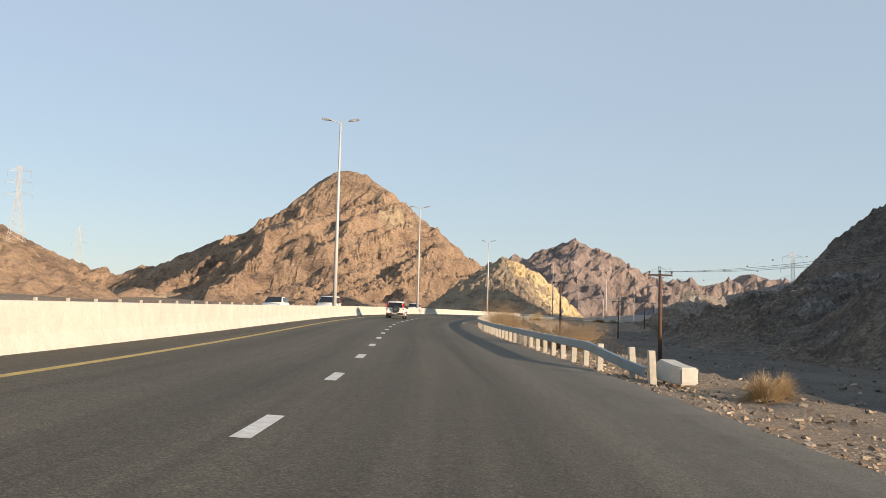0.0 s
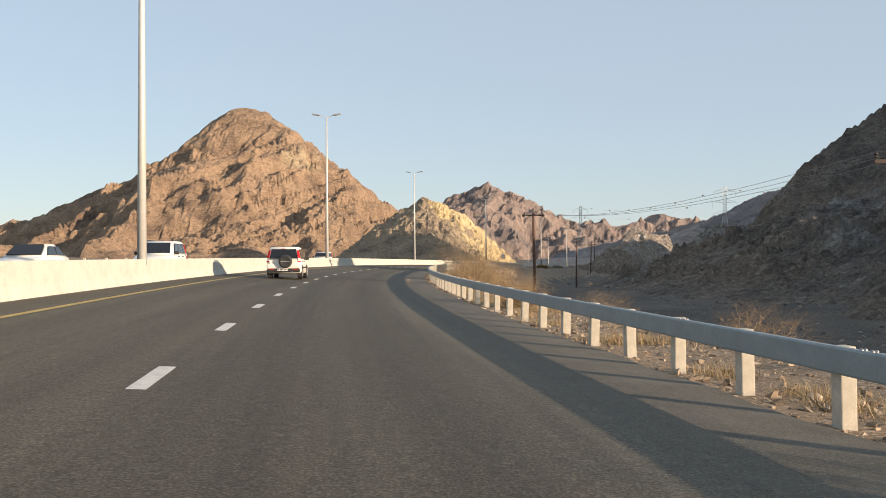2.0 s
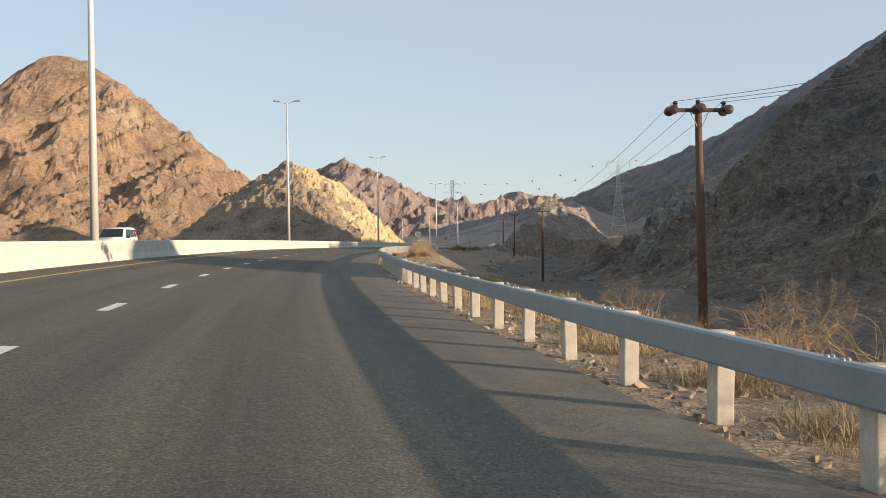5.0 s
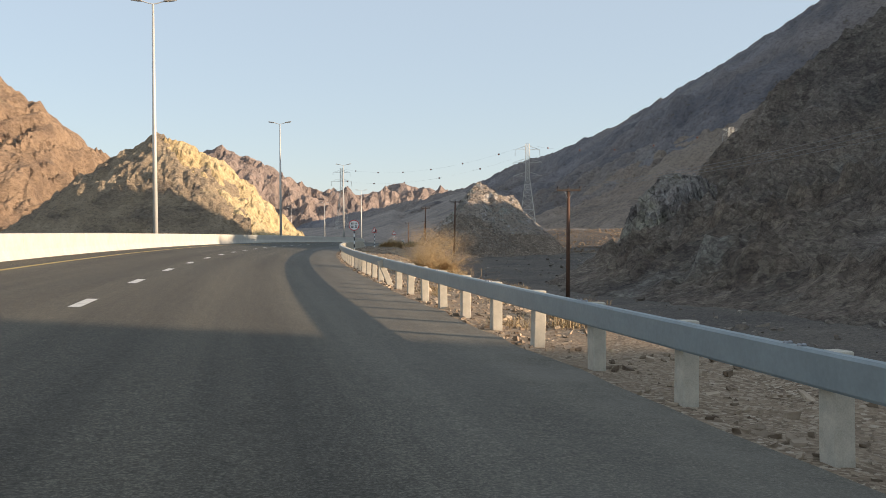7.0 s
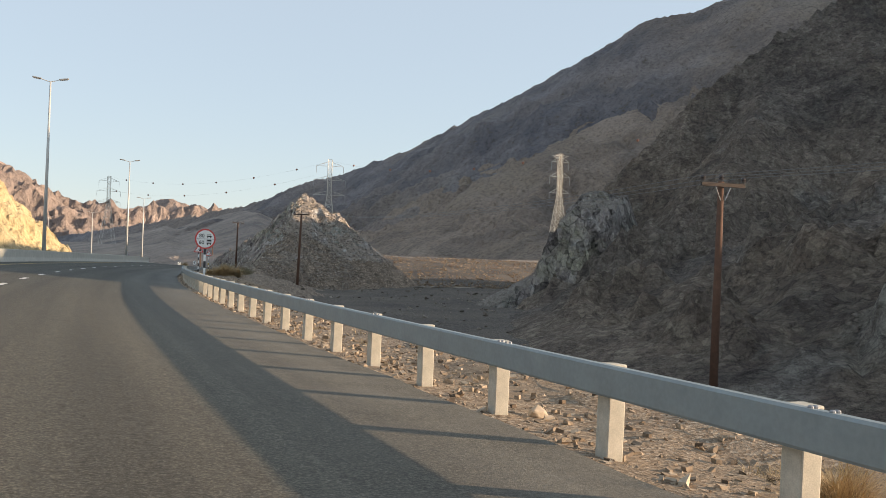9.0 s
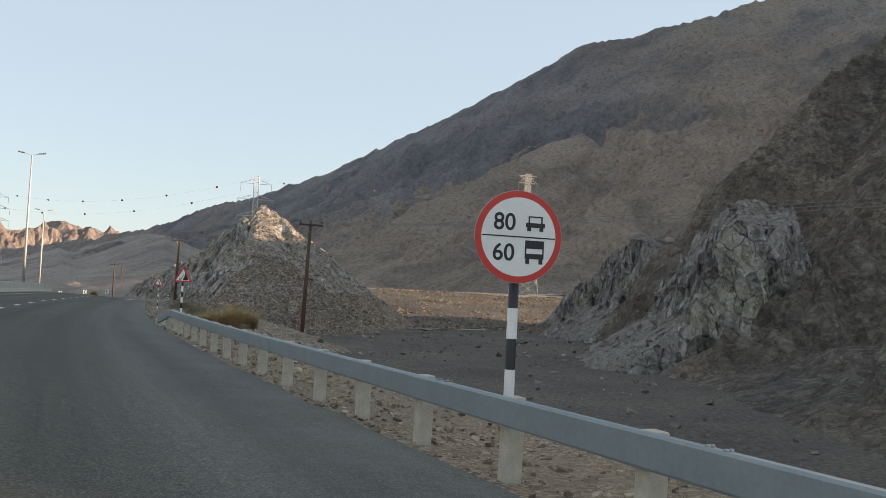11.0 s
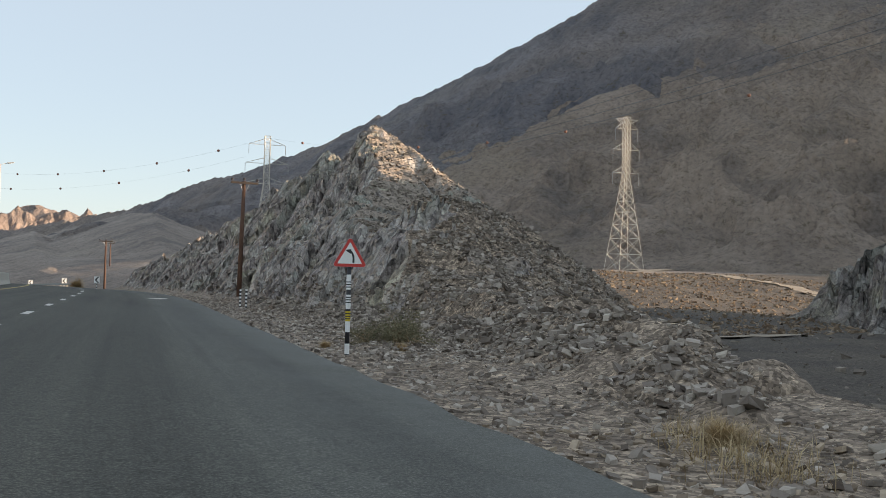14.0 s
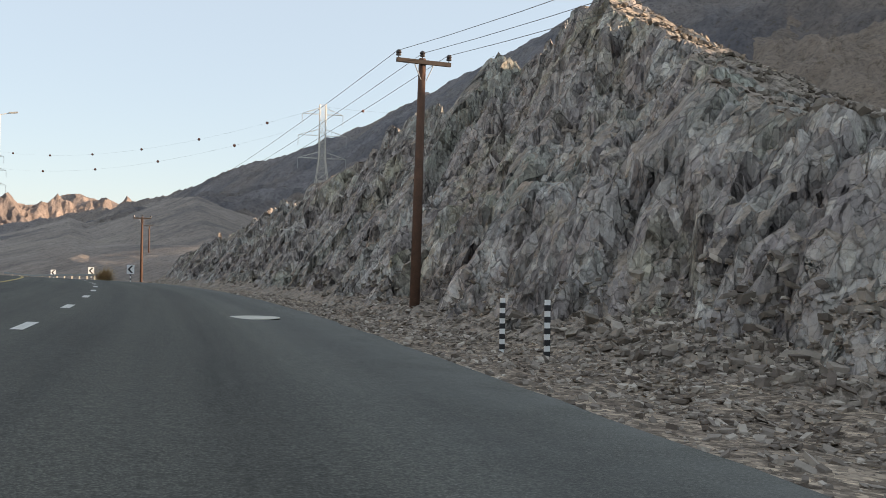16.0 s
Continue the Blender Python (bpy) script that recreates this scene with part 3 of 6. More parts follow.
RUST_STONES = island_rock("rusty_rubble", (0.19, 0.135, 0.095), (0.40, 0.31, 0.215))
STRAW = blades("dry_straw", (0.27, 0.185, 0.10), (0.54, 0.42, 0.25))
TWIG = blades("bare_brown_twig", (0.20, 0.138, 0.083), (0.45, 0.33, 0.20))
AMBER = blades("fine_amber_straw", (0.32, 0.22, 0.12), (0.60, 0.45, 0.26))
SAGE = blades("dusty_green_leaf", (0.13, 0.12, 0.07), (0.25, 0.225, 0.14))

# ---- ground ----
def axis_steps(parts):
    out = []
    for a, b, step in parts:
        out.extend(np.arange(a, b, step))
    return np.array(out)


def sheet(X, Y, Z, keep=None):
    """Vertices and quads of a grid; keep: which vertices count."""
    r, c = X.shape
    verts = np.stack([X, Y, Z], -1).reshape(-1, 3)
    i = np.arange(r * c).reshape(r, c)
    quads = np.stack([i[:-1, :-1], i[:-1, 1:], i[1:, 1:], i[1:, :-1]], -1).reshape(-1, 4)
    if keep is not None:
        k = keep.reshape(-1)
        quads = quads[k[quads].any(1)]
        used = np.unique(quads)
        back = np.zeros(r * c, int)
        back[used] = np.arange(len(used))
        verts, quads = verts[used], back[quads]
    return verts.tolist(), quads.tolist()


gy = axis_steps(((-2500, -400, 150), (-400, -60, 20), (-60, 320, 0.7), (320, 420, 3), (420, 1000, 20), (1000, 3600, 130)))
gv = axis_steps(((-3000, -400, 200), (-400, -60, 20), (-60, -20, 2), (-20, 5.4, 1.0), (5.4, 13, 0.28), (13, 40, 0.8), (40, 100, 2.5), (100, 400, 15), (400, 3100, 200)))
GV, GYY = np.meshgrid(gv, gy)
GXX = line_x(np.clip(GYY, -200, 600)) + GV
ground_mesh = mesh_of("ground", *sheet(GXX, GYY, ground_z(GXX, GYY)), (GRAVEL, wadi_material(), SLOPE_ROCK, shale_material()), True)
bed_v, bed_s = across(np.clip(GXX, -165, 165), GYY)
bed = (bed_v > 15 + 2.2 * fbm(GXX / 6, GYY / 6, 4, 14) + 3 * smooth(214, 232, bed_s)) & (np.abs(GXX) < 165) & (GYY < 352)
beyond = (GYY > 322) & (bed_v > 6.4) & (GYY < 1000)      # dark scree past the bend
ground_mesh.polygons.foreach_set("material_index", np.where(beyond, 2, np.where(bed, 1, np.where((bed_s > 214 + 6 * fbm(GXX / 5, GYY / 5, 3, 15)) & (bed_v > 0) & (GYY < 340), 3, 0)))[:-1, :-1].astype(np.int32).ravel())
tagged(part("ground", ground_mesh, None), "stony gravel verge and wadi floor of grey-brown rubble", "ground", kind="structure")


def ribbon(name, vs, s, up, mat, shade_smooth=True, wave=None):
    S, V = np.meshgrid(s, vs, indexing="ij")
    X, Y, Z = on_road(V, S, up)
    if wave is not None:
        X, Y = X + wave(S, V), Y
    me = mesh_of(name, *sheet(X, Y, Z), (mat,), shade_smooth)
    uv = me.uv_layers.new(name="UVMap")     # u across, v along the road, in metres
    at = np.empty(len(me.loops), np.int32)
    me.loops.foreach_get("vertex_index", at)
    uv.data.foreach_set("uv", np.stack([V.ravel()[at], S.ravel()[at]], -1).astype(np.float32).ravel())
    return me


road_s = axis_steps(((-400, -60, 10), (-60, 360, 1.0), (360, 700, 6)))
road = part("road", ribbon("road", np.array([-5.25, -2.5, 0, 2.5, 5.0, 5.72]), road_s, 0.0, ASPHALT, wave=lambda S, V: np.where(V > 5.5, 0.10 * fbm(S / 1.7, S * 0, 4, 21), 0)), None)
tagged(road, "two-lane grey asphalt carriageway with worn markings and ragged edge", "road", kind="structure")
opposite = part("opposite_road", ribbon("opposite_road", np.array([-15.0, -11.0, -8.0, -5.25]), road_s, 0.0, ASPHALT), None)
tagged(opposite, "opposite asphalt carriageway behind the concrete barrier", "road", kind="structure")


DUST = plain("pale_track_dust", (0.32, 0.265, 0.2), 0.95, vary=0.2, scale=0.8)



def dirt_track(points, width, label="pale dusty vehicle track across the gravel terrace"):
    """A worn track that follows the ground through plan points."""
    pts = np.array(points, float)
    seg = np.concatenate([[0], np.cumsum(np.hypot(*np.diff(pts, axis=0).T))])
    at = np.linspace(0, seg[-1], int(seg[-1] / 1.5))
    px, py = np.interp(at, seg, pts[:, 0]), np.interp(at, seg, pts[:, 1])
    px, py = (np.convolve(np.pad(q, 6, mode="edge"), np.ones(13) / 13, "valid") for q in (px, py))
    dx, dy = np.gradient(px), np.gradient(py)
    n = np.hypot(dx, dy)
    off = np.linspace(-width / 2, width / 2, 6)[None, :] * (1 + 0.25 * fbm(at / 6, at * 0, 3, 95))[:, None]
    X, Y = px[:, None] + off * (dy / n)[:, None], py[:, None] - off * (dx / n)[:, None]
    me = mesh_of("dirt_track", *sheet(X, Y, ground_z(X, Y) + 0.10), (DUST,), True)
    return tagged(part("dirt_track", me, None), label, "track", kind="structure")


dirt_track(((152, 350), (146, 336), (141, 322), (135, 308), (127, 294), (117, 281), (106, 271), (96, 264)), 3.2)
dirt_track(((60, 262), (64, 262.2), (68, 262), (72, 261.2), (77, 260)), 1.2, "pale dusty track along the foot of the gravel bank")
dirt_track(((176, 358), (160, 346), (146, 340), (132, 338)), 2.6)

# ---- mountains ----
U = 1.1034  # survey units of the hills, in metres


def ridge_height(X, Y, ridges):
    """The highest of sloping flanks that fall from ridge lines of (slope, [(x, y, z), ...])."""
    X, Y = X / U, Y / U
    Z = np.full(X.shape, -50.0)
    for slope, line in ridges:
        for (ax, ay, az), (bx, by, bz) in zip(line, line[1:]):
            dx, dy = bx - ax, by - ay
            t = np.clip(((X - ax) * dx + (Y - ay) * dy) / (dx * dx + dy * dy), 0, 1)
            d = np.hypot(X - ax - t * dx, Y - ay - t * dy)
            Z = np.maximum(Z, az + t * (bz - az) - slope * d)
    return Z * U


def ridge_near(X, Y, ridges):
    """How far the nearest ridge line is."""
    X, Y = X / U, Y / U
    D = np.full(X.shape, 1e4)
    for _, line in ridges:
        for (ax, ay, _), (bx, by, _) in zip(line, line[1:]):
            dx, dy = bx - ax, by - ay
            t = np.clip(((X - ax) * dx + (Y - ay) * dy) / (dx * dx + dy * dy), 0, 1)
            D = np.minimum(D, np.hypot(X - ax - t * dx, Y - ay - t * dy))
    return D * U


def mountain(name, label, x0, x1, y0, y1, step, ridges, mat, warp=(20, 5), rough=(25, 6.0), fine=(5, 1.0), seed=0, crest_keep=0.25, layers=None, extra=None, sharp=0.0):
    """A hill under ridge lines; layers: (tilt, period, depth) of rock ledges."""
    X, Y = np.meshgrid(np.arange(x0 * U, x1 * U, step), np.arange(y0 * U, y1 * U, step))
    wx, wy = warp[1] * fbm(X / warp[0], Y / warp[0], 3, seed), warp[1] * fbm(X / warp[0] + 40, Y / warp[0], 3, seed + 3)
    top = U * max(p[2] for _, line in ridges for p in line)
    pure = ridge_height(X, Y, ridges)
    low = ground_z(X, Y)
    h = np.clip((pure - low) / (top - low), 0, 1)
    calm = 0.12 + 0.88 * smooth(0.0, sharp, ridge_near(X, Y, ridges[:1])) if sharp else 1.0      # the main crest keeps its line
    Z = ridge_height(X + calm * wx * (1 - 0.5 * h), Y + calm * wy * (1 - 0.5 * h), ridges)
    damp = calm * smooth(0.0, 0.12, h) * (1 - (1 - crest_keep) * smooth(0.5, 1.0, h))
    Z = Z + damp * rough[1] * (ridged(X / rough[0], Y / rough[0], 5, seed + 7) - 0.84) * 1.6
    if layers:
        tilt, period, depth = layers
        Z = Z + calm * smooth(0.02, 0.15, h) * depth * (ridged((Z - tilt * X + 0.2 * Y) / period, X / (period * 7) + Y / (period * 9), 4, seed + 17) - 0.8)
    Z = Z + (0.25 + 0.75 * calm) * smooth(0.0, 0.05, h) * fine[1] * fbm(X / fine[0], Y / fine[0], 4, seed + 11, 0.6)
    if extra is not None:
        Z = extra(X, Y, Z, low)
    keep = Z > low - 0.6
    ob = part(name, mesh_of(name, *sheet(X, Y, np.maximum(Z, low - 3), keep), (mat,)), None)
    return tagged(ob, label, "mountain", kind="structure")


CLIFF = ((42.5, 189.5, -1), (44.5, 190, 2.61), (48, 190, 6.79), (52, 193, 8.35), (56, 197.5, 8.18), (59.5, 201.5, 6.44), (62.6, 205, 8.18), (65, 208, 6.26), (67.9, 211, 8), (70, 215, 6.44), (73, 220.5, 7.31), (74.6, 223.8, 8.7), (76, 227, 6.61), (78, 231, 4.52), (80.5, 235, 4.87), (82.5, 238.5, 3.65), (84.5, 241.4, 4.7), (86, 246, 1.91), (88, 249, -2.5))


def outcrops(X, Y, Z, low):
    """Broken rock ribs along the foot of a slope, which is cut off behind the cliff line."""
    along = ((X / U - 44) * 0.573 + (Y / U - 188) * 0.82)
    front = (-(X / U - 48) * 0.82 + (Y / U - 190) * 0.573) * U
    spot = [(x - 44) * 0.573 + (y - 188) * 0.82 for x, y, _ in CLIFF]
    top = np.interp(along, spot, [z * U for _, _, z in CLIFF])
    Z = np.where((along > 0) & (along < 76), np.minimum(Z, top - 0.6 - 2.4 * np.clip(front + 1.0, -2, 40) + 3.0 * np.clip(-front - 3.0, 0, 60)), Z)
    up = Z - low
    rib = smooth(0.05, 0.35, fbm(X / 9, Y / 9, 3, 61)) * smooth(0.5, 2.5, up) * smooth(17, 9, up)
    b1, e1 = cells((X + Y * 0.4) / 2.6, (Y - X * 0.3 + Z * 0.5) / 2.0, 62)
    b2, e2 = cells((X + Y * 0.4) / 1.0, (Y - X * 0.3 + Z * 0.5) / 0.9, 63)
    lift = (b1 * 1.9 + b2 * 0.8) * smooth(0, 0.15, e1) * (0.5 + 0.5 * smooth(0, 0.2, e2))
    return Z + rib * (lift + 0.2) + (1 - rib) * smooth(0.3, 2, up) * 0.35 * (b2 - 0.5)


def gullies(X, Y, Z, low):
    """Shallow runnels down the scree."""
    runs = ridged((X * 0.42 + Y) / 26 + 0.6 * fbm(X / 50, Y / 50, 3, 90), X / 210, 4, 88)
    return Z + smooth(1, 12, Z - low) * 4.5 * (runs - 0.82)


def strata(X, Y, Z, low):
    """Tilted beds that weather into ledges, with narrow gullies between them."""
    up = smooth(1, 9, Z - low)
    bed = Z - 0.62 * X + 0.15 * Y
    a = ridged(bed / 9.0 + 0.5 * fbm(X / 30, Y / 30, 3, 101), X / 120, 3, 102)
    b = ridged(bed / 3.4 + 0.6 * fbm(X / 14, Y / 14, 3, 103), X / 40, 3, 104)
    return Z + up * (3.6 * (a - 0.8) + 1.5 * (b - 0.8)) * (0.45 + smooth(-0.3, 0.5, fbm(X / 45, Y / 45, 3, 105)))


mountain("peak_mountain", "steep brown rocky mountain with a blunt sunlit summit", -330, 20, 235, 470, 1.0,
         [(0.78, [(-330, 400, 40), (-245, 376, 37), (-216, 376, 23), (-190, 376, 18), (-168, 376, 22), (-145, 376, 31.5), (-130, 376, 37.8), (-120, 376, 42.5), (-112, 376, 48.8), (-104, 376, 55), (-97, 376, 61.2), (-91, 376, 64.2), (-84, 376, 64.8), (-77, 376, 63.6), (-72.5, 376, 60.2), (-68, 376, 53.4), (-62, 376, 47.4), (-54, 376, 41.6), (-46, 376, 35.8), (-38, 376, 29), (-30, 376, 22.6), (-22, 372, 15)]),
          (0.85, [(-85, 376, 62), (-66, 345, 38), (-48, 318, 16), (-40, 296, 2)]),
          (0.85, [(-92, 376, 60), (-104, 345, 40), (-112, 310, 18), (-116, 288, 3)]),
          (0.85, [(-120, 376, 42), (-140, 340, 24), (-150, 305, 6)]),
          (0.85, [(-62, 376, 48), (-44, 352, 30), (-26, 330, 12), (-18, 312, 2)])],
         PEAK_ROCK, (30, 5), (26, 4.5), (3, 0.9), 1, 0.5, (0.66, 21, 12.0), strata, 14)
mountain("red_hill", "low reddish-brown rocky hill beyond the opposite carriageway", -260, -95, 120, 300, 1.6,
         [(0.6, [(-240, 240, 30), (-200, 230, 36), (-168, 225, 30), (-140, 222, 14), (-125, 220, 4)])], PEAK_ROCK, (18, 4), (20, 4.0), (5, 1.2), 5, 0.3, (0.3, 6, 2))
def quarried(X, Y, Z, low):
    """The worked face falls in steep broken steps."""
    b1, e1 = cells((X * 0.5 + Y) / 2.4, Z / 3.0, 71)
    front = 21.4 + 2.1 * (0.5 * (X + 10.2) + 0.85 * (Y - 291.5)) + 1.2 * fbm(X / 5, Y / 5, 3, 73)     # the steep side away from the sun
    return np.minimum(Z + smooth(0.5, 3, Z - low) * 0.9 * (b1 - 0.5), front)


mountain("pale_hill", "small brown rocky hill beside a quarried face", -48, 6, 225, 310, 0.45,
         [(0.80, [(-34, 268, 1), (-26, 266, 9), (-18, 265, 15.4), (-9.5, 265, 19.9), (-5, 266, 18.5)]),
          (1.0, [(-9.5, 265, 19.8), (-9, 256, 11), (-8.5, 246, 1.5)])],
         HILL_ROCK, (9, 1.0), (9, 1.6), (2, 0.7), 9, 0.4)
mountain("pale_face", "bright pale-yellow quarried rock face of a small hill", -14, 22, 238, 300, 0.4,
         [(0.95, [(-9, 264.5, 19.2), (-6, 264, 18.6), (-1.3, 264, 16.6), (2.4, 264, 14.2), (4.8, 264, 12.2), (6.6, 263.5, 9.6), (7.6, 262.5, 5.0), (8.4, 261.5, 0)])],
         PALE_ROCK, (6, 0.7), (7, 1.4), (1.6, 0.5), 10, 0.5, None, quarried)
mountain("far_mountains", "distant reddish-brown jagged mountain range", -520, 900, 1180, 1640, 4.5,
         [(0.62, [(-500, 1480, 60), (-300, 1470, 85), (-120, 1460, 80), (-14, 1450, 101), (38, 1450, 127), (63, 1450, 101), (80, 1450, 113), (123, 1450, 87), (158, 1450, 67), (209, 1450, 71), (261, 1450, 68), (330, 1450, 65), (420, 1460, 66), (520, 1480, 55), (700, 1500, 50), (900, 1500, 40)])],
         FAR_ROCK, (90, 10), (80, 26.0), (22, 6.0), 13, 0.3)
mountain("far_hills", "distant bluish rocky hills behind the valley", 230, 900, 1500, 2400, 12.0,
         [(0.5, [(260, 2000, 60), (420, 2000, 104), (520, 2000, 84), (600, 2000, 104), (760, 2000, 70)])], FAR_ROCK, (120, 18), (120, 24.0), (30, 5.0), 15)
mountain("big_ridge", "high dark brown scree-covered mountain ridge in shade", 0, 560, 50, 1120, 2.8,
         [(0.68, [(520, 430, 185), (430, 424, 172), (352, 448, 141), (330, 480, 130.2), (319, 495, 129), (316, 527, 120.2), (310, 558, 112.4), (309, 608, 102), (300, 661, 91), (287, 702, 77), (275, 742, 69.5), (249, 796, 58), (226, 847, 42.5), (205, 916, 35), (160, 1000, 24), (110, 1060, 12)]),
          # southern crest out of view, added to shade the slopes and spur
          (0.68, [(430, 424, 172), (500, 312, 160), (515, 230, 132), (518, 200, 118), (520, 160, 98), (522, 118, 90), (524, 80, 86)]),
          (0.25, [(290, 690, 60), (262, 770, 44), (232, 835, 30)])],
         DARK_ROCK, (60, 6), (62, 11.0), (9, 2.2), 21, 0.5, None, gullies, 90)
mountain("front_spur", "brown stony spur of the dark mountain, falling towards the wadi", 100, 420, 225, 500, 1.9,
         [(0.52, [(420, 436, 150), (370, 434, 130), (324, 433, 100), (281, 430, 73), (241, 425, 52.5), (198, 422, 33), (162, 414, 16), (144, 405, 6), (128, 398, -4)]),
          (0.6, [(300, 431, 80), (268, 396, 46), (232, 370, 20), (205, 352, 2)]),
          (0.6, [(345, 434, 104), (330, 390, 66), (300, 355, 36), (270, 332, 10)])],
         SPUR_ROCK, (40, 6), (38, 8.0), (6, 1.6), 83, 0.5, None, gullies, 30)
mountain("near_ridge", "dark brown rocky hillside in shade with pale outcrops at its foot", 14, 190, 40, 266, 0.75,
         [(1.25, [(91, 251, -4), (84, 237, 0), (75, 221, 6)]),
          (1.45, [(74, 219, 7), (76, 203, 19.5), (82, 197, 27.5), (93, 190, 36.5), (104, 172, 35)]),
          (1.5, [(63.6, 206, 9), (66.8, 204.2, 15.6), (72.2, 201.5, 20.8), (79, 198, 27), (88, 193, 34)]),
          (0.8, [(104, 172, 35), (116, 140, 34), (125, 110, 26), (130, 80, 14)]),
          # unseen crests, added to throw shade over the road's second half
          (1.2, [(90, 113, 21.5), (94, 135, 21), (100, 160, 23.5)]),
          (0.34, [(84, 118, 18), (88, 138, 20.5)]),
          # hidden crest, added to keep sun off the cut hill's front
          (1.4, [(104, 172, 35), (104, 196, 23.5), (102, 206, 20.5), (103, 222, 18.3)]),
          (0.95, [(81, 197, 26), (60, 184, 9), (47, 187, 2.5), (43, 188, -2)])],
         NEAR_ROCK, (12, 1.2), (13, 1.5), (2.6, 0.5), 27, 0.4, None, outcrops)
mountain("bend_slope", "dark stony slope rising beyond the road's bend", 0, 240, 340, 905, 2.0,
         [(0.36, [(66, 350, -1), (72, 365, 0.5), (84, 395, 3), (107, 470, 11), (138, 560, 21), (180, 720, 29), (215, 890, 33)]),
          (0.30, [(56, 362, -2), (62, 400, 0.5), (75, 470, 4), (95, 560, 9), (130, 720, 17)])], SLOPE_ROCK, (20, 2), (24, 0.7), (4, 0.25), 35, 0.5)
# added mostly out of view: shades the wadi, its taller knob the road
mountain("shade_ridge", "low dark stony ridge, added mostly out of view to shade the wadi", 20, 110, -110, 125, 1.1,
         [(0.55, [(56, -100, 7), (54, -40, 9), (53, 10, 9), (55, 55, 9.5), (59, 95, 11), (66, 122, 10)]), (0.8, [(53.5, 57, 16), (52, 63, 16.5)])], NEAR_ROCK, (14, 2), (14, 2.0), (3, 0.6), 33, 0.5)


def crags(X, Y, Z, low):
    """A broken wall of buttresses along the cliff line, with scree cones below."""
    along = (X / U - 44) * 0.573 + (Y / U - 188) * 0.82
    front = -(X / U - 48) * 0.82 + (Y / U - 190) * 0.573
    spot = [(x - 44) * 0.573 + (y - 188) * 0.82 for x, y, _ in CLIFF]
    f = (front - np.interp(along, spot, [-(x - 48) * 0.82 + (y - 190) * 0.573 for x, y, _ in CLIFF])) * U
    a = along * U
    v1, e1 = facets(a / 2.3, f / 2.8, 71)
    v2, e2 = facets(a / 0.85, f / 1.1, 72)
    top = np.interp(along, spot, [z for _, _, z in CLIFF]) * U + 0.7 * fbm(a / 3.5, f / 6, 3, 74) + 0.8 * v1
    push = 1.7 * fbm(a / 5.5, f / 16, 3, 75) + 1.3 * v1 + 0.5 * v2 - 0.5 * smooth(0.10, 0, e1) - 0.2 * smooth(0.12, 0, e2)
    wall = top - (1.7 + 0.5 * fbm(a / 7, f / 9, 2, 76)) * np.clip(f + push + 0.4, 0, 60) + 0.3 * v2
    wall = np.minimum(wall, top - 3.0 * np.clip(-f - 4.0, 0, 60))
    cone = 0.20 + 0.28 * smooth(0.0, 0.5, np.sin(along / 5.6 + 0.4)) + 0.1 * fbm(a / 4, f / 8, 2, 77)
    scree = low + (np.interp(along, spot, [z for _, _, z in CLIFF]) * U - low) * cone - 0.62 * np.clip(f - 1.0, 0, 60) + 0.22 * v2 + 0.12 * fbm(a / 0.8, f / 0.8, 2, 78)
    ends = smooth(-1, 3, along) * smooth(77, 72, along)
    return np.where(ends > 0.02, np.maximum(wall, scree) * ends + (low - 2) * (1 - ends), low - 2)


mountain("rock_outcrop", "pale grey broken rock cliff at the foot of the dark hillside", 34, 92, 178, 256, 0.3,
         [(2.0, CLIFF)],
         CLIFF_ROCK, (4, 0.7), (6, 0.9), (1.5, 0.22), 47, 0.7, None, crags)


CREST_V, CREST_S = across(np.array([47.7, 47.9, 48.4, 48.8, 49.5, 50.5, 52]) * U, np.array([255.4, 259, 264, 273, 288, 306, 316]) * U)


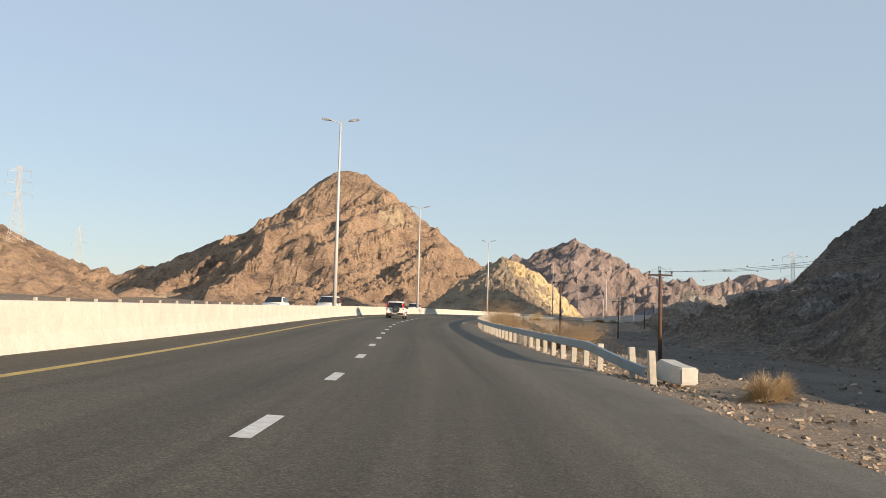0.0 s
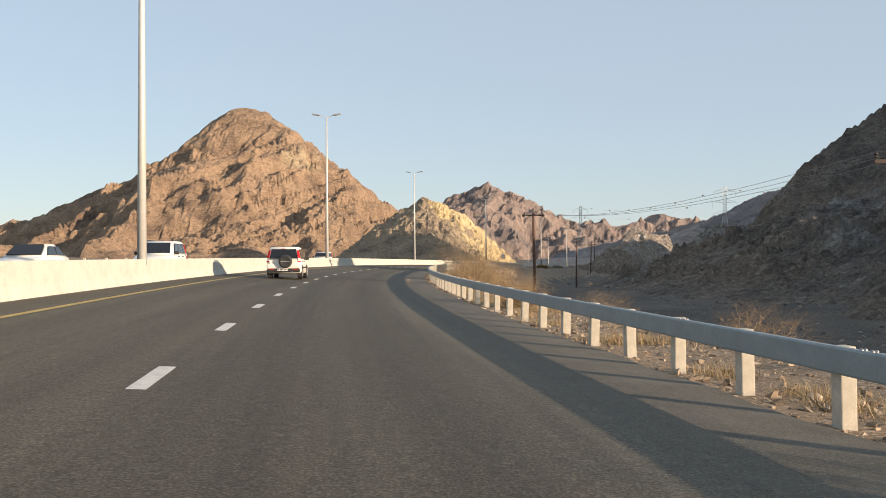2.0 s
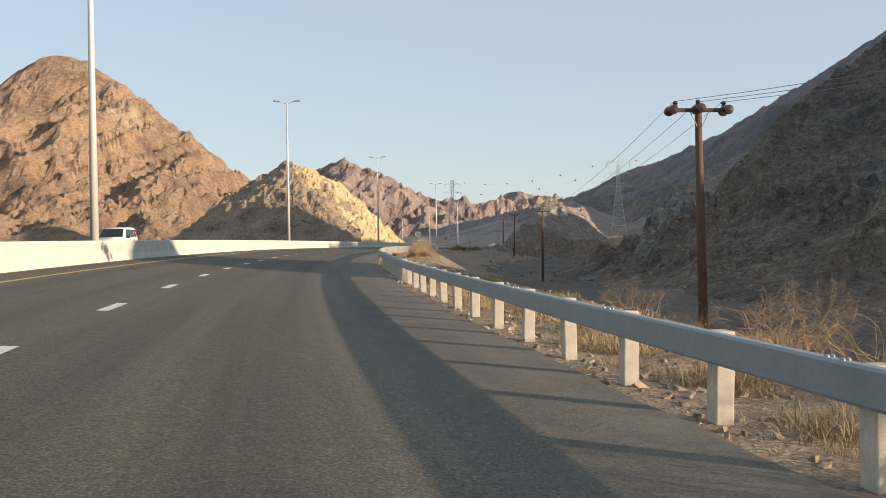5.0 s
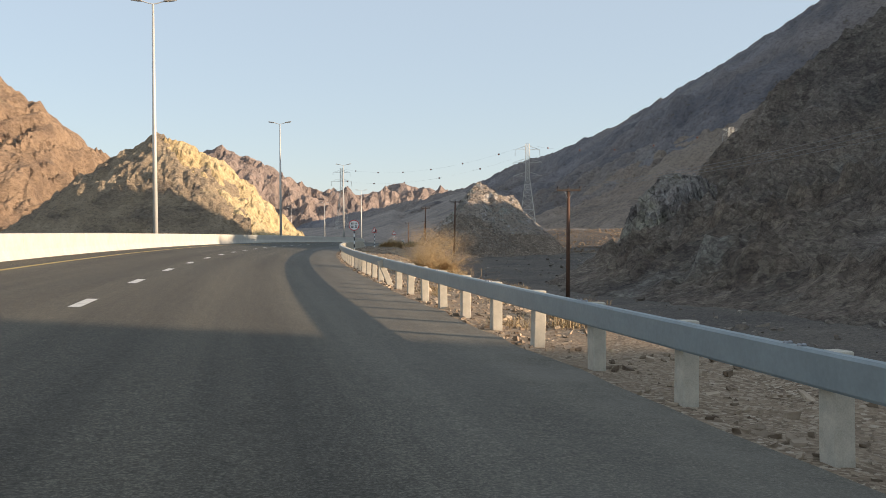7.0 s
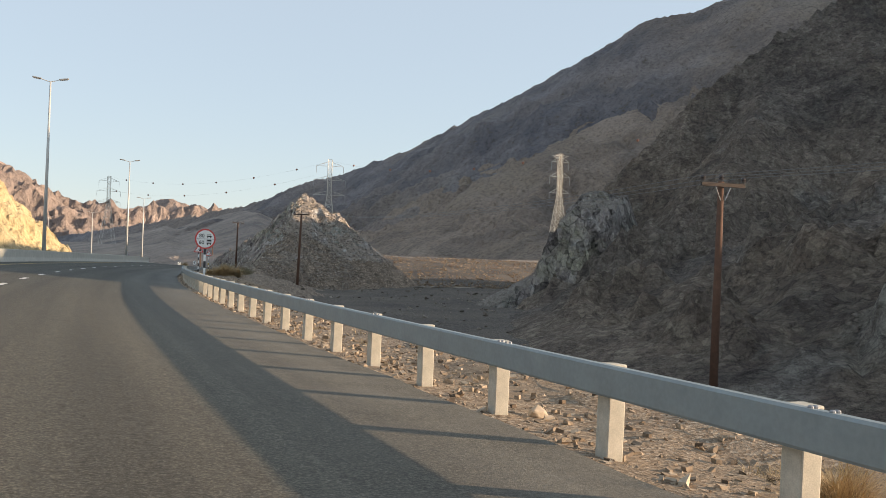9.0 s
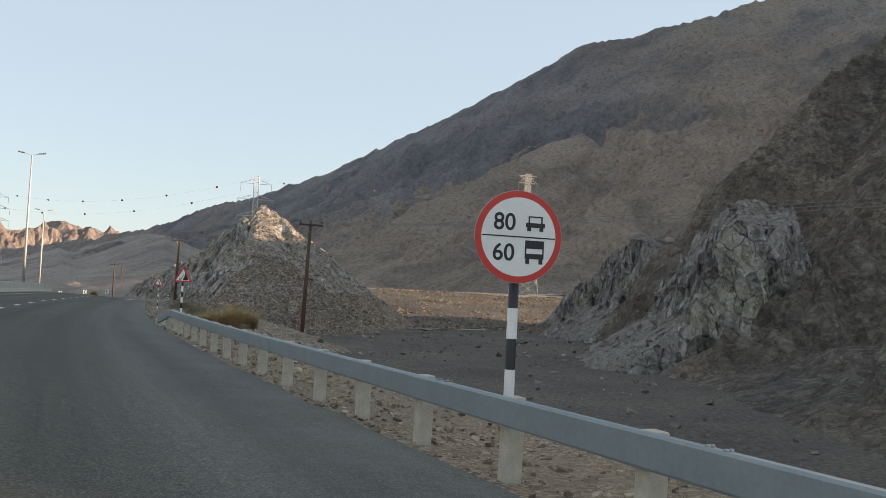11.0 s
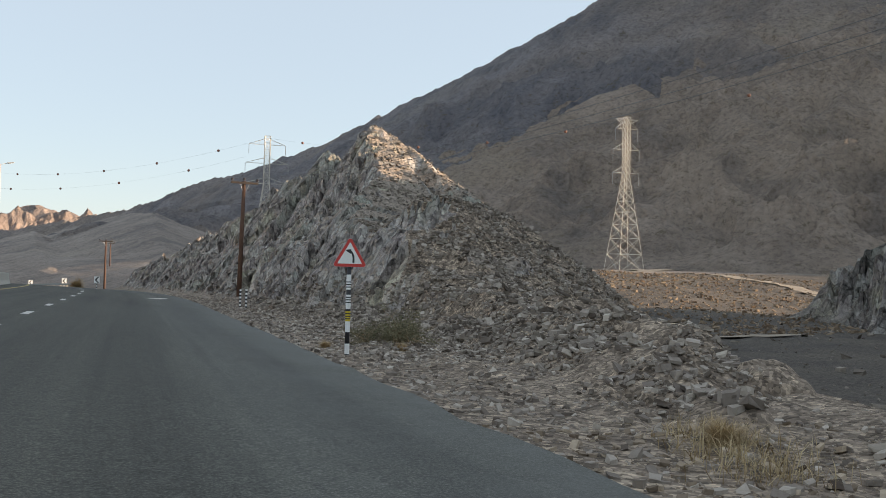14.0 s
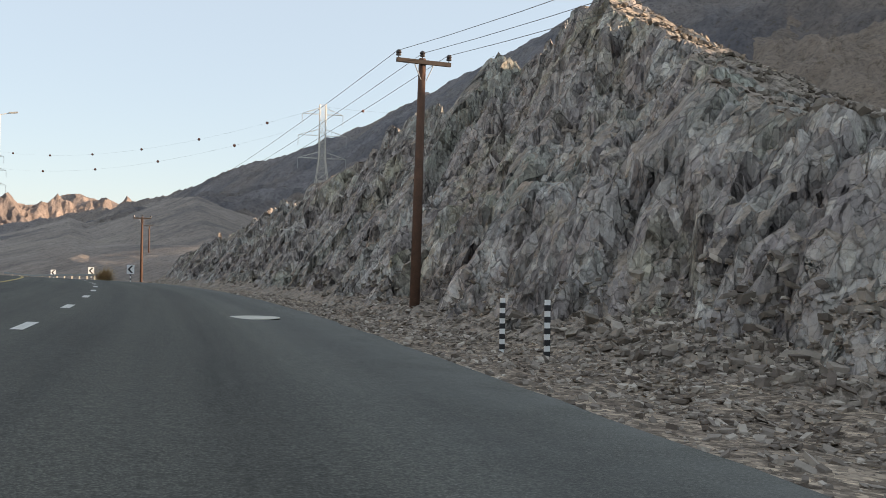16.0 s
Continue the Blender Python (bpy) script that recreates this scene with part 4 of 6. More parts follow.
def cut_height(X, Y):
    v, s = across(X, Y)
    top_v = np.interp(s, CREST_S, CREST_V)       # the face is cut back to the crest; the spur keeps its loose slope
    back = np.clip(top_v - v, 0, 20) * smooth(249, 263, s) * 0.75
    k = line_slope(s)
    X0, Y0 = X, Y
    X, Y = X + back / np.sqrt(1 + k * k), Y - back * k / np.sqrt(1 + k * k)
    natural = ridge_height(X + 0.8 * fbm(X / 5, Y / 5, 3, 41), Y + 0.8 * fbm(X / 5 + 9, Y / 5, 3, 42),
                           [(0.85, [(47.7, 255.4, 10.7), (47.9, 259, 10.6), (48.4, 264, 10.0), (48.8, 273, 8.1), (49.5, 288, 5.2), (50.5, 306, 1.8), (52, 316, -1)]),
                            (0.80, [(47.7, 255.4, 10.9), (44.5, 247, 6.9), (41, 240, 4.2), (38.3, 235.5, 4.2), (36.3, 232, 4.1), (34.8, 229.2, 2.4), (33.4, 226, 0.3), (31, 220, -1.0)]),
                            (0.72, [(47.7, 255.4, 10.9), (48.6, 252, 8.4), (49.4, 249, 6.8), (50.8, 246, 4.9), (52.4, 243, 2.4), (54.5, 240, -1.0)]),
                            (0.75, [(47.7, 255.4, 10.8), (52, 262, 9.0), (57, 268, 8.6), (61, 273, 9.4), (64, 268, 6.0), (66, 260, 1.5), (67, 255, -2.0)])])
    edge = np.interp(s, (236, 254), (12.0, 17.0))
    bench = line_z(s) - 1.0 + 1.3 * smooth(228, 243, s) + 0.5 * smooth(243, 249, s) + 0.55 * smooth(249, 257, s)
    natural = np.maximum(natural, bench - 0.05 * (v - 12) + 0.25 * fbm(X / 3, Y / 3, 2, 59) - 6 * smooth(edge, edge + 4, v))
    along = np.clip(((X0 - 39.5) * 3.5 + (Y0 - 256) * 3.0) / 21.25, 0, 1)      # a rounded heap of rubble below the spur
    away = np.hypot(X0 - 39.5 - 3.5 * along, Y0 - 256 - 3.0 * along)
    natural = np.maximum(natural, 5.4 + 0.6 * along - np.sqrt((0.72 * away) ** 2 + 1) + 0.3 * fbm(X0 / 3, Y0 / 3, 3, 60))
    rough_b, rough_e = cells(X / 0.9, Y / 0.9, 57)
    natural = natural + 0.30 * fbm(X / 2.2, Y / 2.2, 4, 43) + 0.22 * (rough_b - 0.5)
    d = v - 9.5
    lean = s - d * 0.35 + 0.5 * fbm(s / 4, d / 4, 3, 49)
    b0, e0 = facets(lean / 2.6, d / 3.4, 50)
    b1, e1 = facets(lean / 0.95, d / 1.5, 51)
    b2, e2 = facets(lean / 0.38, d / 0.55, 52)
    toe = np.minimum(np.clip(11.2 - (s - 246) * 0.085, 8.5, 11.6), np.interp(s, (234, 247), (9.2, 11.4))) + 0.4 * fbm(s / 9, s * 0, 3, 44)
    push = b0 * 1.35 + b1 * 0.85 + b2 * 0.30 - 0.25 * smooth(0.10, 0.0, e1) - 0.2 * smooth(0.12, 0.0, e2) - 0.3 * smooth(0.08, 0.0, e0)
    push = np.clip(push, -1.2, 0.6) * smooth(0.0, 4.0, natural - line_z(s))
    face = line_z(s) - 0.45 + (v + push - toe - 0.35) * (1.24 + 0.15 * fbm(s / 6, v / 6, 2, 46))
    ledge = line_z(s) + 3.2 + 0.5 * fbm(s / 7, s * 0, 3, 58)         # a narrow bench half-way up
    face = face - 0.8 * smooth(0.0, 0.5, face - ledge)
    talus = line_z(s) - 0.60 + (v - toe + 0.9) * 0.40 + 0.12 * b2
    return np.minimum(natural, np.maximum(face, np.minimum(talus, line_z(s) + 0.0))), natural < face


cx, cy = np.meshgrid(np.arange(20, 66, 0.135), np.arange(221, 342, 0.145))
cz, _ = cut_height(cx, cy)
cg = ground_z(cx, cy)
cut_mesh = mesh_of("cut_hill", *sheet(cx, cy, np.maximum(cz, cg - 1.5), cz > cg - 1.2), (CUT_ROCK, shale_material()))
mid = np.zeros(len(cut_mesh.polygons) * 3)
cut_mesh.polygons.foreach_get("center", mid)
mx, my, mz = mid.reshape(-1, 3).T
_, loose = cut_height(mx, my)
low_foot = mz < line_z(across(mx, my)[1]) + 1.6 + 0.7 * fbm(mx / 2, my / 2, 3, 65)
cut_mesh.polygons.foreach_set("material_index", ((loose & (low_foot | (fbm(mx / 4, my / 4, 3, 66) + 0.06 * (250 - my) > 0.1) | (np.hypot(mx - 41, my - 257.5) < 6.5 + 2 * fbm(mx / 2, my / 2, 3, 67)))) | (low_foot & (my < 250))).astype(np.int32))
tagged(part("cut_hill", cut_mesh, None),
       "blasted grey rock cutting beside the road with a rubble-covered top", "rock cutting", kind="structure")

# ---- barrier between the carriageways ----
barrier = thing("concrete_barrier", 0, 0, 0, 0, "long cream-painted concrete barrier between the two carriageways", "barrier", kind="structure")
profile = ((-0.30, 0.0), (0.0, 0.0), (-0.02, 0.10), (-0.10, 0.32), (-0.13, 0.84), (-0.15, 0.86), (-0.21, 0.86), (-0.23, 0.84))
for s0 in list(np.arange(-60, 330, 5.0)):
    verts, faces = [], []
    cuts = np.linspace(s0 + 0.008, s0 + 4.992, 5)
    for c in cuts:
        for dv, dz in profile:
            verts.append(on_road(-4.95 + dv, c, dz - 0.03))
    n = len(profile)
    for k in range(len(cuts) - 1):
        for j in range(n):
            faces.append((k * n + j, k * n + (j + 1) % n, (k + 1) * n + (j + 1) % n, (k + 1) * n + j))
    faces += [tuple(range(n))[::-1], tuple(range((len(cuts) - 1) * n, len(cuts) * n))]
    part("barrier_panel", mesh_of("barrier_panel", verts, faces), CONCRETE, barrier)


# ---- road markings ----
for k in range(-9, 60):
    s0 = -30.3 + k * 6.5
    w = 0.09
    part("lane_mark", ribbon("lane_mark", np.array([-w, w]), np.linspace(s0 - 0.85, s0 + 0.85, 4), 0.006, PAINT), None, road)
yellow_v = -3.6
part("edge_line", ribbon("edge_line", np.array([yellow_v - 0.08, yellow_v + 0.08]), np.arange(-80, 340, 2.0), 0.006, YELLOW), None, road, "faded yellow edge line")
bm = bmesh.new()
lathe(bm, ((0.62, 0.0), (0.62, 0.012), (0.52, 0.02), (0.0005, 0.022)), 28)
mx, my, mz = on_road(3.86, 274.0, 0.0)
cover = part("manhole_cover", bm, CONCRETE, None)
cover.matrix_basis = pose(float(mx), float(my), float(mz), 0, 0, 0)
tagged(cover, "pale round concrete manhole cover set in the asphalt", "manhole cover")


# ---- guard rail ----
RAIL_V, RAIL_Z = 6.12, -0.42
PITCH = 2.0


def beam_mesh(cuts):
    """A folded steel beam; cuts: (v, s, height of the top)."""
    prof = ((0.0, 0.0), (0.085, -0.005), (0.085, -0.03), (0.02, -0.035), (0.012, -0.09), (0.04, -0.105), (0.04, -0.135), (0.012, -0.15), (0.02, -0.205), (0.085, -0.21), (0.085, -0.232), (0.0, -0.238), (-0.008, -0.22), (-0.012, -0.02))
    verts, faces, n = [], [], len(prof)
    for v, s, top in cuts:
        x, y, z = on_road(v, s)
        zz = line_z(s) + cross_fall(5.8) + top
        k = float(line_slope(s))
        c = 1 / math.sqrt(1 + k * k)
        for dv, dz in prof:
            verts.append((float(x) + dv * c, float(y) - dv * k * c, float(zz) + dz))
    for a in range(len(cuts) - 1):
        for j in range(n):
            faces.append((a * n + j, a * n + (j + 1) % n, (a + 1) * n + (j + 1) % n, (a + 1) * n + j))
    faces += [tuple(range(n))[::-1], tuple(range((len(cuts) - 1) * n, len(cuts) * n))]
    return mesh_of("beam", verts, faces)


def post_mesh():
    bm = bmesh.new()
    box(bm, -0.075, 0.075, -0.085, 0.085, -0.5, 0.65, 0.012)
    me = bpy.data.meshes.new("post")
    bm.to_mesh(me)
    bm.free()
    me.materials.append(POST)
    return me


def bolt_mesh():
    bm = bmesh.new()
    lathe(bm, ((0.018, 0.0), (0.018, 0.010), (0.012, 0.018), (0.0005, 0.02)), 8)
    me = bpy.data.meshes.new("bolt")
    bm.to_mesh(me)
    bm.free()
    me.materials.append(BOLT)
    return me


guard = thing("guard_rail", 0, 0, 0, 0, "weathered galvanised guard rail on cream posts along the verge", "guard rail", kind="structure")
post_data, bolt_data = post_mesh(), bolt_mesh()
BEAM_V, BEAM_TOP = 5.96, 0.64


def rail_post(s, tilt=(0, 0), v=RAIL_V):
    x, y, z = on_road(v, s)
    p = part("post", post_data, None, guard)
    p.matrix_basis = pose(float(x), float(y), float(line_z(s) + cross_fall(5.8)) - 0.02, tilt[0], tilt[1], heading(s))
    return p


posts = np.interp(np.arange(0, 110), (0, 7, 16, 25, 30, 35, 59, 64, 73, 95, 104, 109), (-14.35, -0.61, 16.98, 34.84, 44.38, 54.42, 102.34, 112.75, 130.81, 175.42, 193.12, 203.2))
rs = random.Random(5)
for s in posts:
    lean = (rs.uniform(-1.5, 1.5), rs.uniform(-1.5, 1.5))
    if abs(s - 122.9) < PITCH / 2:
        lean = (-4, -22)
    rail_post(float(s), lean)
panel = 2 * PITCH
edges = np.append(np.arange(posts[0] + 1.0, posts[-1] - 2, panel), posts[-1] + 0.3)
for a, b in zip(edges, edges[1:]):
    part("beam", beam_mesh([(BEAM_V, float(s), BEAM_TOP) for s in np.linspace(a, b + 0.0, 4)]), GALV, guard)
    for ds in (-0.10, 0.06):
        for dv in (0.025, 0.06):
            x, y, z = on_road(BEAM_V + dv, a + ds)
            o = part("bolt", bolt_data, None, guard)
            o.matrix_basis = pose(float(x), float(y), float(line_z(a) + cross_fall(5.8)) + BEAM_TOP - 0.004)
a = float(edges[0])
part("beam", beam_mesh([(BEAM_V + 0.62, a - 3.9, 0.20), (BEAM_V + 0.44, a - 3.0, 0.30), (BEAM_V + 0.16, a - 1.7, 0.48), (BEAM_V + 0.02, a - 0.6, 0.61), (BEAM_V, a, BEAM_TOP)]), GALV, guard, "bent-down end of the beam")
b = float(edges[-1])
part("beam", beam_mesh([(BEAM_V, b, BEAM_TOP), (BEAM_V, b + 0.4, 0.63), (BEAM_V - 0.05, b + 1.2, 0.54), (BEAM_V - 0.14, b + 2.6, 0.38), (BEAM_V - 0.2, b + 3.7, 0.27)]), GALV, guard, "bent-down end of the beam")
rail_post(b + 1.6, (0, 0), RAIL_V - 0.06).scale = (1, 1, 0.7)
for ds in (-2.9, -4.8):
    rail_post(a + ds, (3, -4), RAIL_V + 0.42)


def concrete_block(v, s, turn, length, label):
    """A low terminal block with a sloping top."""
    x, y, z = on_road(v, s)
    t = thing("terminal_block", float(x), float(y), float(line_z(s) + cross_fall(5.8)) - 0.1, heading(s) + turn, label, "concrete block")
    bm = bmesh.new()
    w, h = 0.10 + 0.06 * length, length / 2
    k = min(1.0, 0.35 + length * 0.28)
    pts = [(-h, 0.0), (h, 0.0), (h, 0.36 * k), (h - 0.11 * length, 0.60 * k), (-h + 0.39 * length, 0.50 * k), (-h, 0.46 * k)]
    left = [bm.verts.new((-w, y, z)) for y, z in pts]
    right = [bm.verts.new((w, y, z)) for y, z in pts]
    bm.faces.new(left[::-1]), bm.faces.new(right)
    for k in range(len(pts)):
        bm.faces.new((left[k], left[(k + 1) % 6], right[(k + 1) % 6], right[k]))
    bmesh.ops.recalc_face_normals(bm, faces=bm.faces)
    bmesh.ops.bevel(bm, geom=list(bm.edges), offset=0.035, segments=2, affect="EDGES")
    part("block", bm, CONCRETE, t)
    return t


concrete_block(7.2, -17.7, 4, 1.7, "cream-painted concrete terminal block at the rail's end")
concrete_block(5.9, b + 4.0, 4, 0.8, "small cream concrete anchor block at the rail's far end")

# rail on the far side of the opposite carriageway
far_rail = thing("far_guard_rail", 0, 0, 0, 0, "dusty steel guard rail beyond the opposite carriageway", "guard rail", kind="structure")
for s0 in np.arange(-60, 330, 12.0):
    part("beam", beam_mesh([(-15.6, float(s), 1.18) for s in np.linspace(s0, s0 + 12, 4)]), GALV, far_rail)
    for s in np.arange(s0, s0 + 12, 4.0):
        x, y, z = on_road(-15.75, s)
        p = part("post", post_data, None, far_rail)
        p.matrix_basis = pose(float(x), float(y), float(line_z(s)) + 0.5, 0, 0, heading(s))


# ---- street lamps ----
def street_lamp(x, y, top, base, turn):
    h = top - base
    t = thing("street_lamp", x, y, base, turn, "tall tapering pale steel street lamp with two arms", "street lamp", "lamps along the median")
    bm = bmesh.new()
    tube(bm, [(0, 0, 0), (0, 0, h * 0.5), (0, 0, h - 0.05)], [0.17, 0.125, 0.07], 10)
    part("pole", bm, LAMP_STEEL, t, shade_smooth=True)
    bm = bmesh.new()
    box(bm, -0.25, 0.25, -0.25, 0.25, 0.0, 0.06, 0.01)
    part("base_plate", bm, LAMP_STEEL, t)
    bm = bmesh.new()
    tube(bm, [(-0.75, 0, h + 0.16), (-0.3, 0, h + 0.02), (0, 0, h - 0.04), (0.3, 0, h + 0.02), (0.75, 0, h + 0.16)], [0.035] * 5, 8)
    part("arm", bm, LAMP_STEEL, t)
    for side in (-1, 1):
        bm = bmesh.new()
        box(bm, 0.0, 0.78, -0.16, 0.16, -0.05, 0.07, 0.04)
        bmesh.ops.transform(bm, matrix=Matrix.Translation((side * 0.7, 0, h + 0.16)) @ Matrix.Rotation(0 if side > 0 else math.pi, 4, "Z") @ Matrix.Rotation(radians(-9), 4, "Y"), verts=bm.verts)
        head = part("lamp_head", bm, LAMP_HEAD, t)
        bm = bmesh.new()
        box(bm, 0.18, 0.7, -0.12, 0.12, -0.075, -0.052, 0.008)
        bmesh.ops.transform(bm, matrix=Matrix.Translation((side * 0.7, 0, h + 0.16)) @ Matrix.Rotation(0 if side > 0 else math.pi, 4, "Z") @ Matrix.Rotation(radians(-9), 4, "Y"), verts=bm.verts)
        part("lens", bm, LENS, head)
    return t


for x, y, top in ((-10.3, 33.1, 15.75), (-12.6, 95.7, 16.15), (-6.9, 160.4, 16.5), (6.8, 222.1, 16.0), (24.7, 282.5, 15.0)):
    street_lamp(x, y, top, float(line_z(y)) + 0.2, heading(y))
for x, y, h in ((39, 343, 14), (38, 405, 14), (34, 470, 14)):
    g = float(ground_z(np.array([x]), np.array([y]))[0])
    street_lamp(x, y, g + h, g, 0)

# ---- power poles and lines ----
POLES = ((13.7, 27.5, 4.1, -1.9), (7.5, 85.5, 5.5, -1.4), (20.0, 156.9, 4.6, -2.6), (32.2, 228.3, 6.1, -1.7), (39.6, 275.7, 6.4, -0.7), (52.3, 346.0, 4.2, -3.2), (75, 420, 5.5, -2.5))


STRAIN_POLE = 1


def power_pole(x, y, arm_z, base, turn, lean, strain=False):
    t = thing("power_pole", x, y, base, turn, "tarred brown timber power pole with a crossarm and three insulators", "power pole", "power line poles")
    h = arm_z - base
    bm = bmesh.new()
    tube(bm, [(lean * 1.0, 0, -0.6), (lean * 0.5, 0, h * 0.5), (0, 0, h + 0.12)], [0.15, 0.13, 0.10], 10)
    part("pole", bm, WOOD, t, shade_smooth=True)
    bm = bmesh.new()
    box(bm, -0.82, 0.82, -0.16, -0.08, -0.06, 0.06, 0.008, Matrix.Translation((0, 0, h)))
    part("crossarm", bm, ARM_WOOD, t)
    for dx in (-0.76, 0.0, 0.76):
        bm = bmesh.new()
        z0 = h + (0.06 if dx else 0.12)
        lathe(bm, ((0.015, z0), (0.015, z0 + 0.05), (0.075, z0 + 0.06), (0.075, z0 + 0.10), (0.05, z0 + 0.12), (0.08, z0 + 0.14), (0.07, z0 + 0.19), (0.03, z0 + 0.22)), 10, "z", (dx, -0.12 if dx else 0, 0))
        part("insulator", bm, PORCELAIN, t)
    if strain:                      # the line ends here: heavy strain insulators at the arm's tips
        for dx in (-0.86, 0.0, 0.86):
            for dy in (-0.34, 0.10):
                bm = bmesh.new()
                lathe(bm, ((0.03, dy), (0.14, dy + 0.02), (0.15, dy + 0.07), (0.06, dy + 0.10), (0.14, dy + 0.12), (0.13, dy + 0.17), (0.03, dy + 0.2)), 14, "y", (dx, 0, h + (0.0 if dx else 0.05)))
                part("strain_insulator", bm, PORCELAIN, t)
    bm = bmesh.new()
    tube(bm, [(0.3, -0.12, h - 0.03), (0.08, -0.12, h - 0.5)], [0.015, 0.015], 5)
    tube(bm, [(-0.3, -0.12, h - 0.03), (-0.08, -0.12, h - 0.5)], [0.015, 0.015], 5)
    part("brace", bm, BOLT, t)
    return t


for n, (x, y, top, base) in enumerate(POLES):
    nx, ny = POLES[min(n + 1, len(POLES) - 1)][:2]
    px, py = POLES[max(n - 1, 0)][:2]
    power_pole(x, y, top, base, -math.degrees(math.atan2(nx - px, ny - py)), (0.05, 0.1, -0.05, -0.2, -0.12, 0.0, 0.0)[n], n == STRAIN_POLE)
for n in range(-1, len(POLES) - 1):
    ax, ay, az, _ = POLES[n] if n >= 0 else (22, -40, 4.0, -2)
    bx, by, bz, _ = POLES[n + 1]
    d = Vector((bx - ax, by - ay, 0)).normalized()
    side = Vector((d.y, -d.x, 0))
    for k in (-0.76, 0.0, 0.76):
        a, b_ = Vector((ax, ay, az + 0.27)) + side * k, Vector((bx, by, bz + 0.27)) + side * k
        pts = [a.lerp(b_, i / 14) - Vector((0, 0, 0.9 * 4 * (i / 14) * (1 - i / 14))) for i in range(15)]
        bm = bmesh.new()
        tube(bm, pts, [0.009] * 15, 4)
        tagged(part("power_line", bm, CABLE, None), "thin sagging aluminium wire strung between power poles", "power line", "power line wires")


# ---- lattice pylons ----
def pylon(x, y, top, base, turn, label, arms=(0.62, 0.78, 0.93), foot=0.10, span=0.17, waist=0.022):
    h = top - base
    t = thing("lattice_pylon", x, y, base, turn, label, "pylon", "pylons of the high-voltage line")
    def half(z):
        f = z / h
        return h * (foot - (foot - waist) * min(f / 0.62, 1.0)) if f < 0.62 else h * waist
    w = max(0.045, h * 0.0019)
    levels = [h * f for f in (0, 0.12, 0.22, 0.31, 0.39, 0.46, 0.52, 0.57, 0.62, 0.665, 0.71, 0.755, 0.80, 0.845, 0.89, 0.945, 1.0)]
    bm = bmesh.new()
    for sx, sy in ((-1, -1), (1, -1), (1, 1), (-1, 1)):
        tube(bm, [(sx * half(z), sy * half(z), z) for z in levels], [w] * len(levels), 4)
    part("leg", bm, LATTICE, t)
    bm = bmesh.new()
    for z0, z1 in zip(levels, levels[1:]):
        a, b_ = half(z0), half(z1)
        for k in range(4):
            c0, c1 = ((-1, -1), (1, -1), (1, 1), (-1, 1))[k], ((1, -1), (1, 1), (-1, 1), (-1, -1))[k]
            tube(bm, [(c0[0] * a, c0[1] * a, z0), (c1[0] * b_, c1[1] * b_, z1)], [w * 0.7] * 2, 3, False)
            tube(bm, [(c1[0] * a, c1[1] * a, z0), (c0[0] * b_, c0[1] * b_, z1)], [w * 0.7] * 2, 3, False)
            tube(bm, [(c0[0] * b_, c0[1] * b_, z1), (c1[0] * b_, c1[1] * b_, z1)], [w * 0.7] * 2, 3, False)
    part("bracing", bm, LATTICE, t)
    for f in arms:
        z, r = h * f, h * span * (1.0 if f < 0.9 else 0.85)
        q, rise = half(z), h * (0.045 if f < 0.95 else -0.03)
        for sgn in (-1, 1):
            bm = bmesh.new()
            for sy in (-1, 1):
                tube(bm, [(sgn * q, sy * q, z), (sgn * r, 0, z)], [w * 0.7] * 2, 3, False)
                tube(bm, [(sgn * q, sy * q, z + rise), (sgn * r, 0, z)], [w * 0.7] * 2, 3, False)
            for g in (0.35, 0.7):
                tube(bm, [(sgn * (q + (r - q) * g), q * (1 - g), z), (sgn * (q + (r - q) * g), -q * (1 - g), z)], [w * 0.5] * 2, 3, False)
                tube(bm, [(sgn * (q + (r - q) * g), q * (1 - g), z), (sgn * (q + (r - q) * g * 0.8), q * (1 - g * 0.8), z + rise * (1 - g * 0.8))], [w * 0.5] * 2, 3, False)
            arm = part("crossarm", bm, LATTICE, t)
            if f > 0.95:          # the top arm carries earth wires, with no insulators
                continue
            bm = bmesh.new()
            lathe(bm, [(w * (1.4 if i % 2 else 0.7), -h * 0.075 * i / 9) for i in range(10)], 6, "z", (sgn * r, 0, z))
            part("insulator", bm, LAMP_HEAD, arm)
    return t


pylon(154.4, 353.0, 32.9, 2.2, -14, "tall pale steel lattice pylon on the gravel terrace", arms=(0.64, 0.79, 0.925, 0.985), foot=0.094, span=0.098, waist=0.018)
pylon(128.2, 460.2, 37.2, 3.0, -18, "slender pale lattice pylon with wide crossarms at the hill's foot")
pylon(84.4, 663.8, 40.2, 4.0, 5, "distant pale lattice pylon with wide crossarms")
pylon(-160, 240, 44, 20.0, 20, "pale lattice pylon beyond the red hill")
pylon(-271, 493, 47, 22.0, 20, "distant lattice pylon beyond the opposite carriageway")


def ball_line(a, b_, sag, count, r):
    """An overhead wire with aircraft warning balls."""
    a, b_ = Vector(a), Vector(b_)
    at = lambda f: a.lerp(b_, f) - Vector((0, 0, sag * 4 * f * (1 - f)))
    t = new("overhead_line")
    tagged(t, "thin high-voltage wire hung with orange warning balls", "power line", "overhead wires")
    bm = bmesh.new()
    tube(bm, [at(i / 24) for i in range(25)], [0.014] * 25, 3)
    part("wire", bm, CABLE, t)
    for k in range(count):
        bm = bmesh.new()
        bmesh.ops.create_icosphere(bm, subdivisions=2, radius=r, matrix=Matrix.Translation(at((k + 0.7) / (count + 0.4))))
        part("warning_ball", bm, BEACON, t, shade_smooth=True)


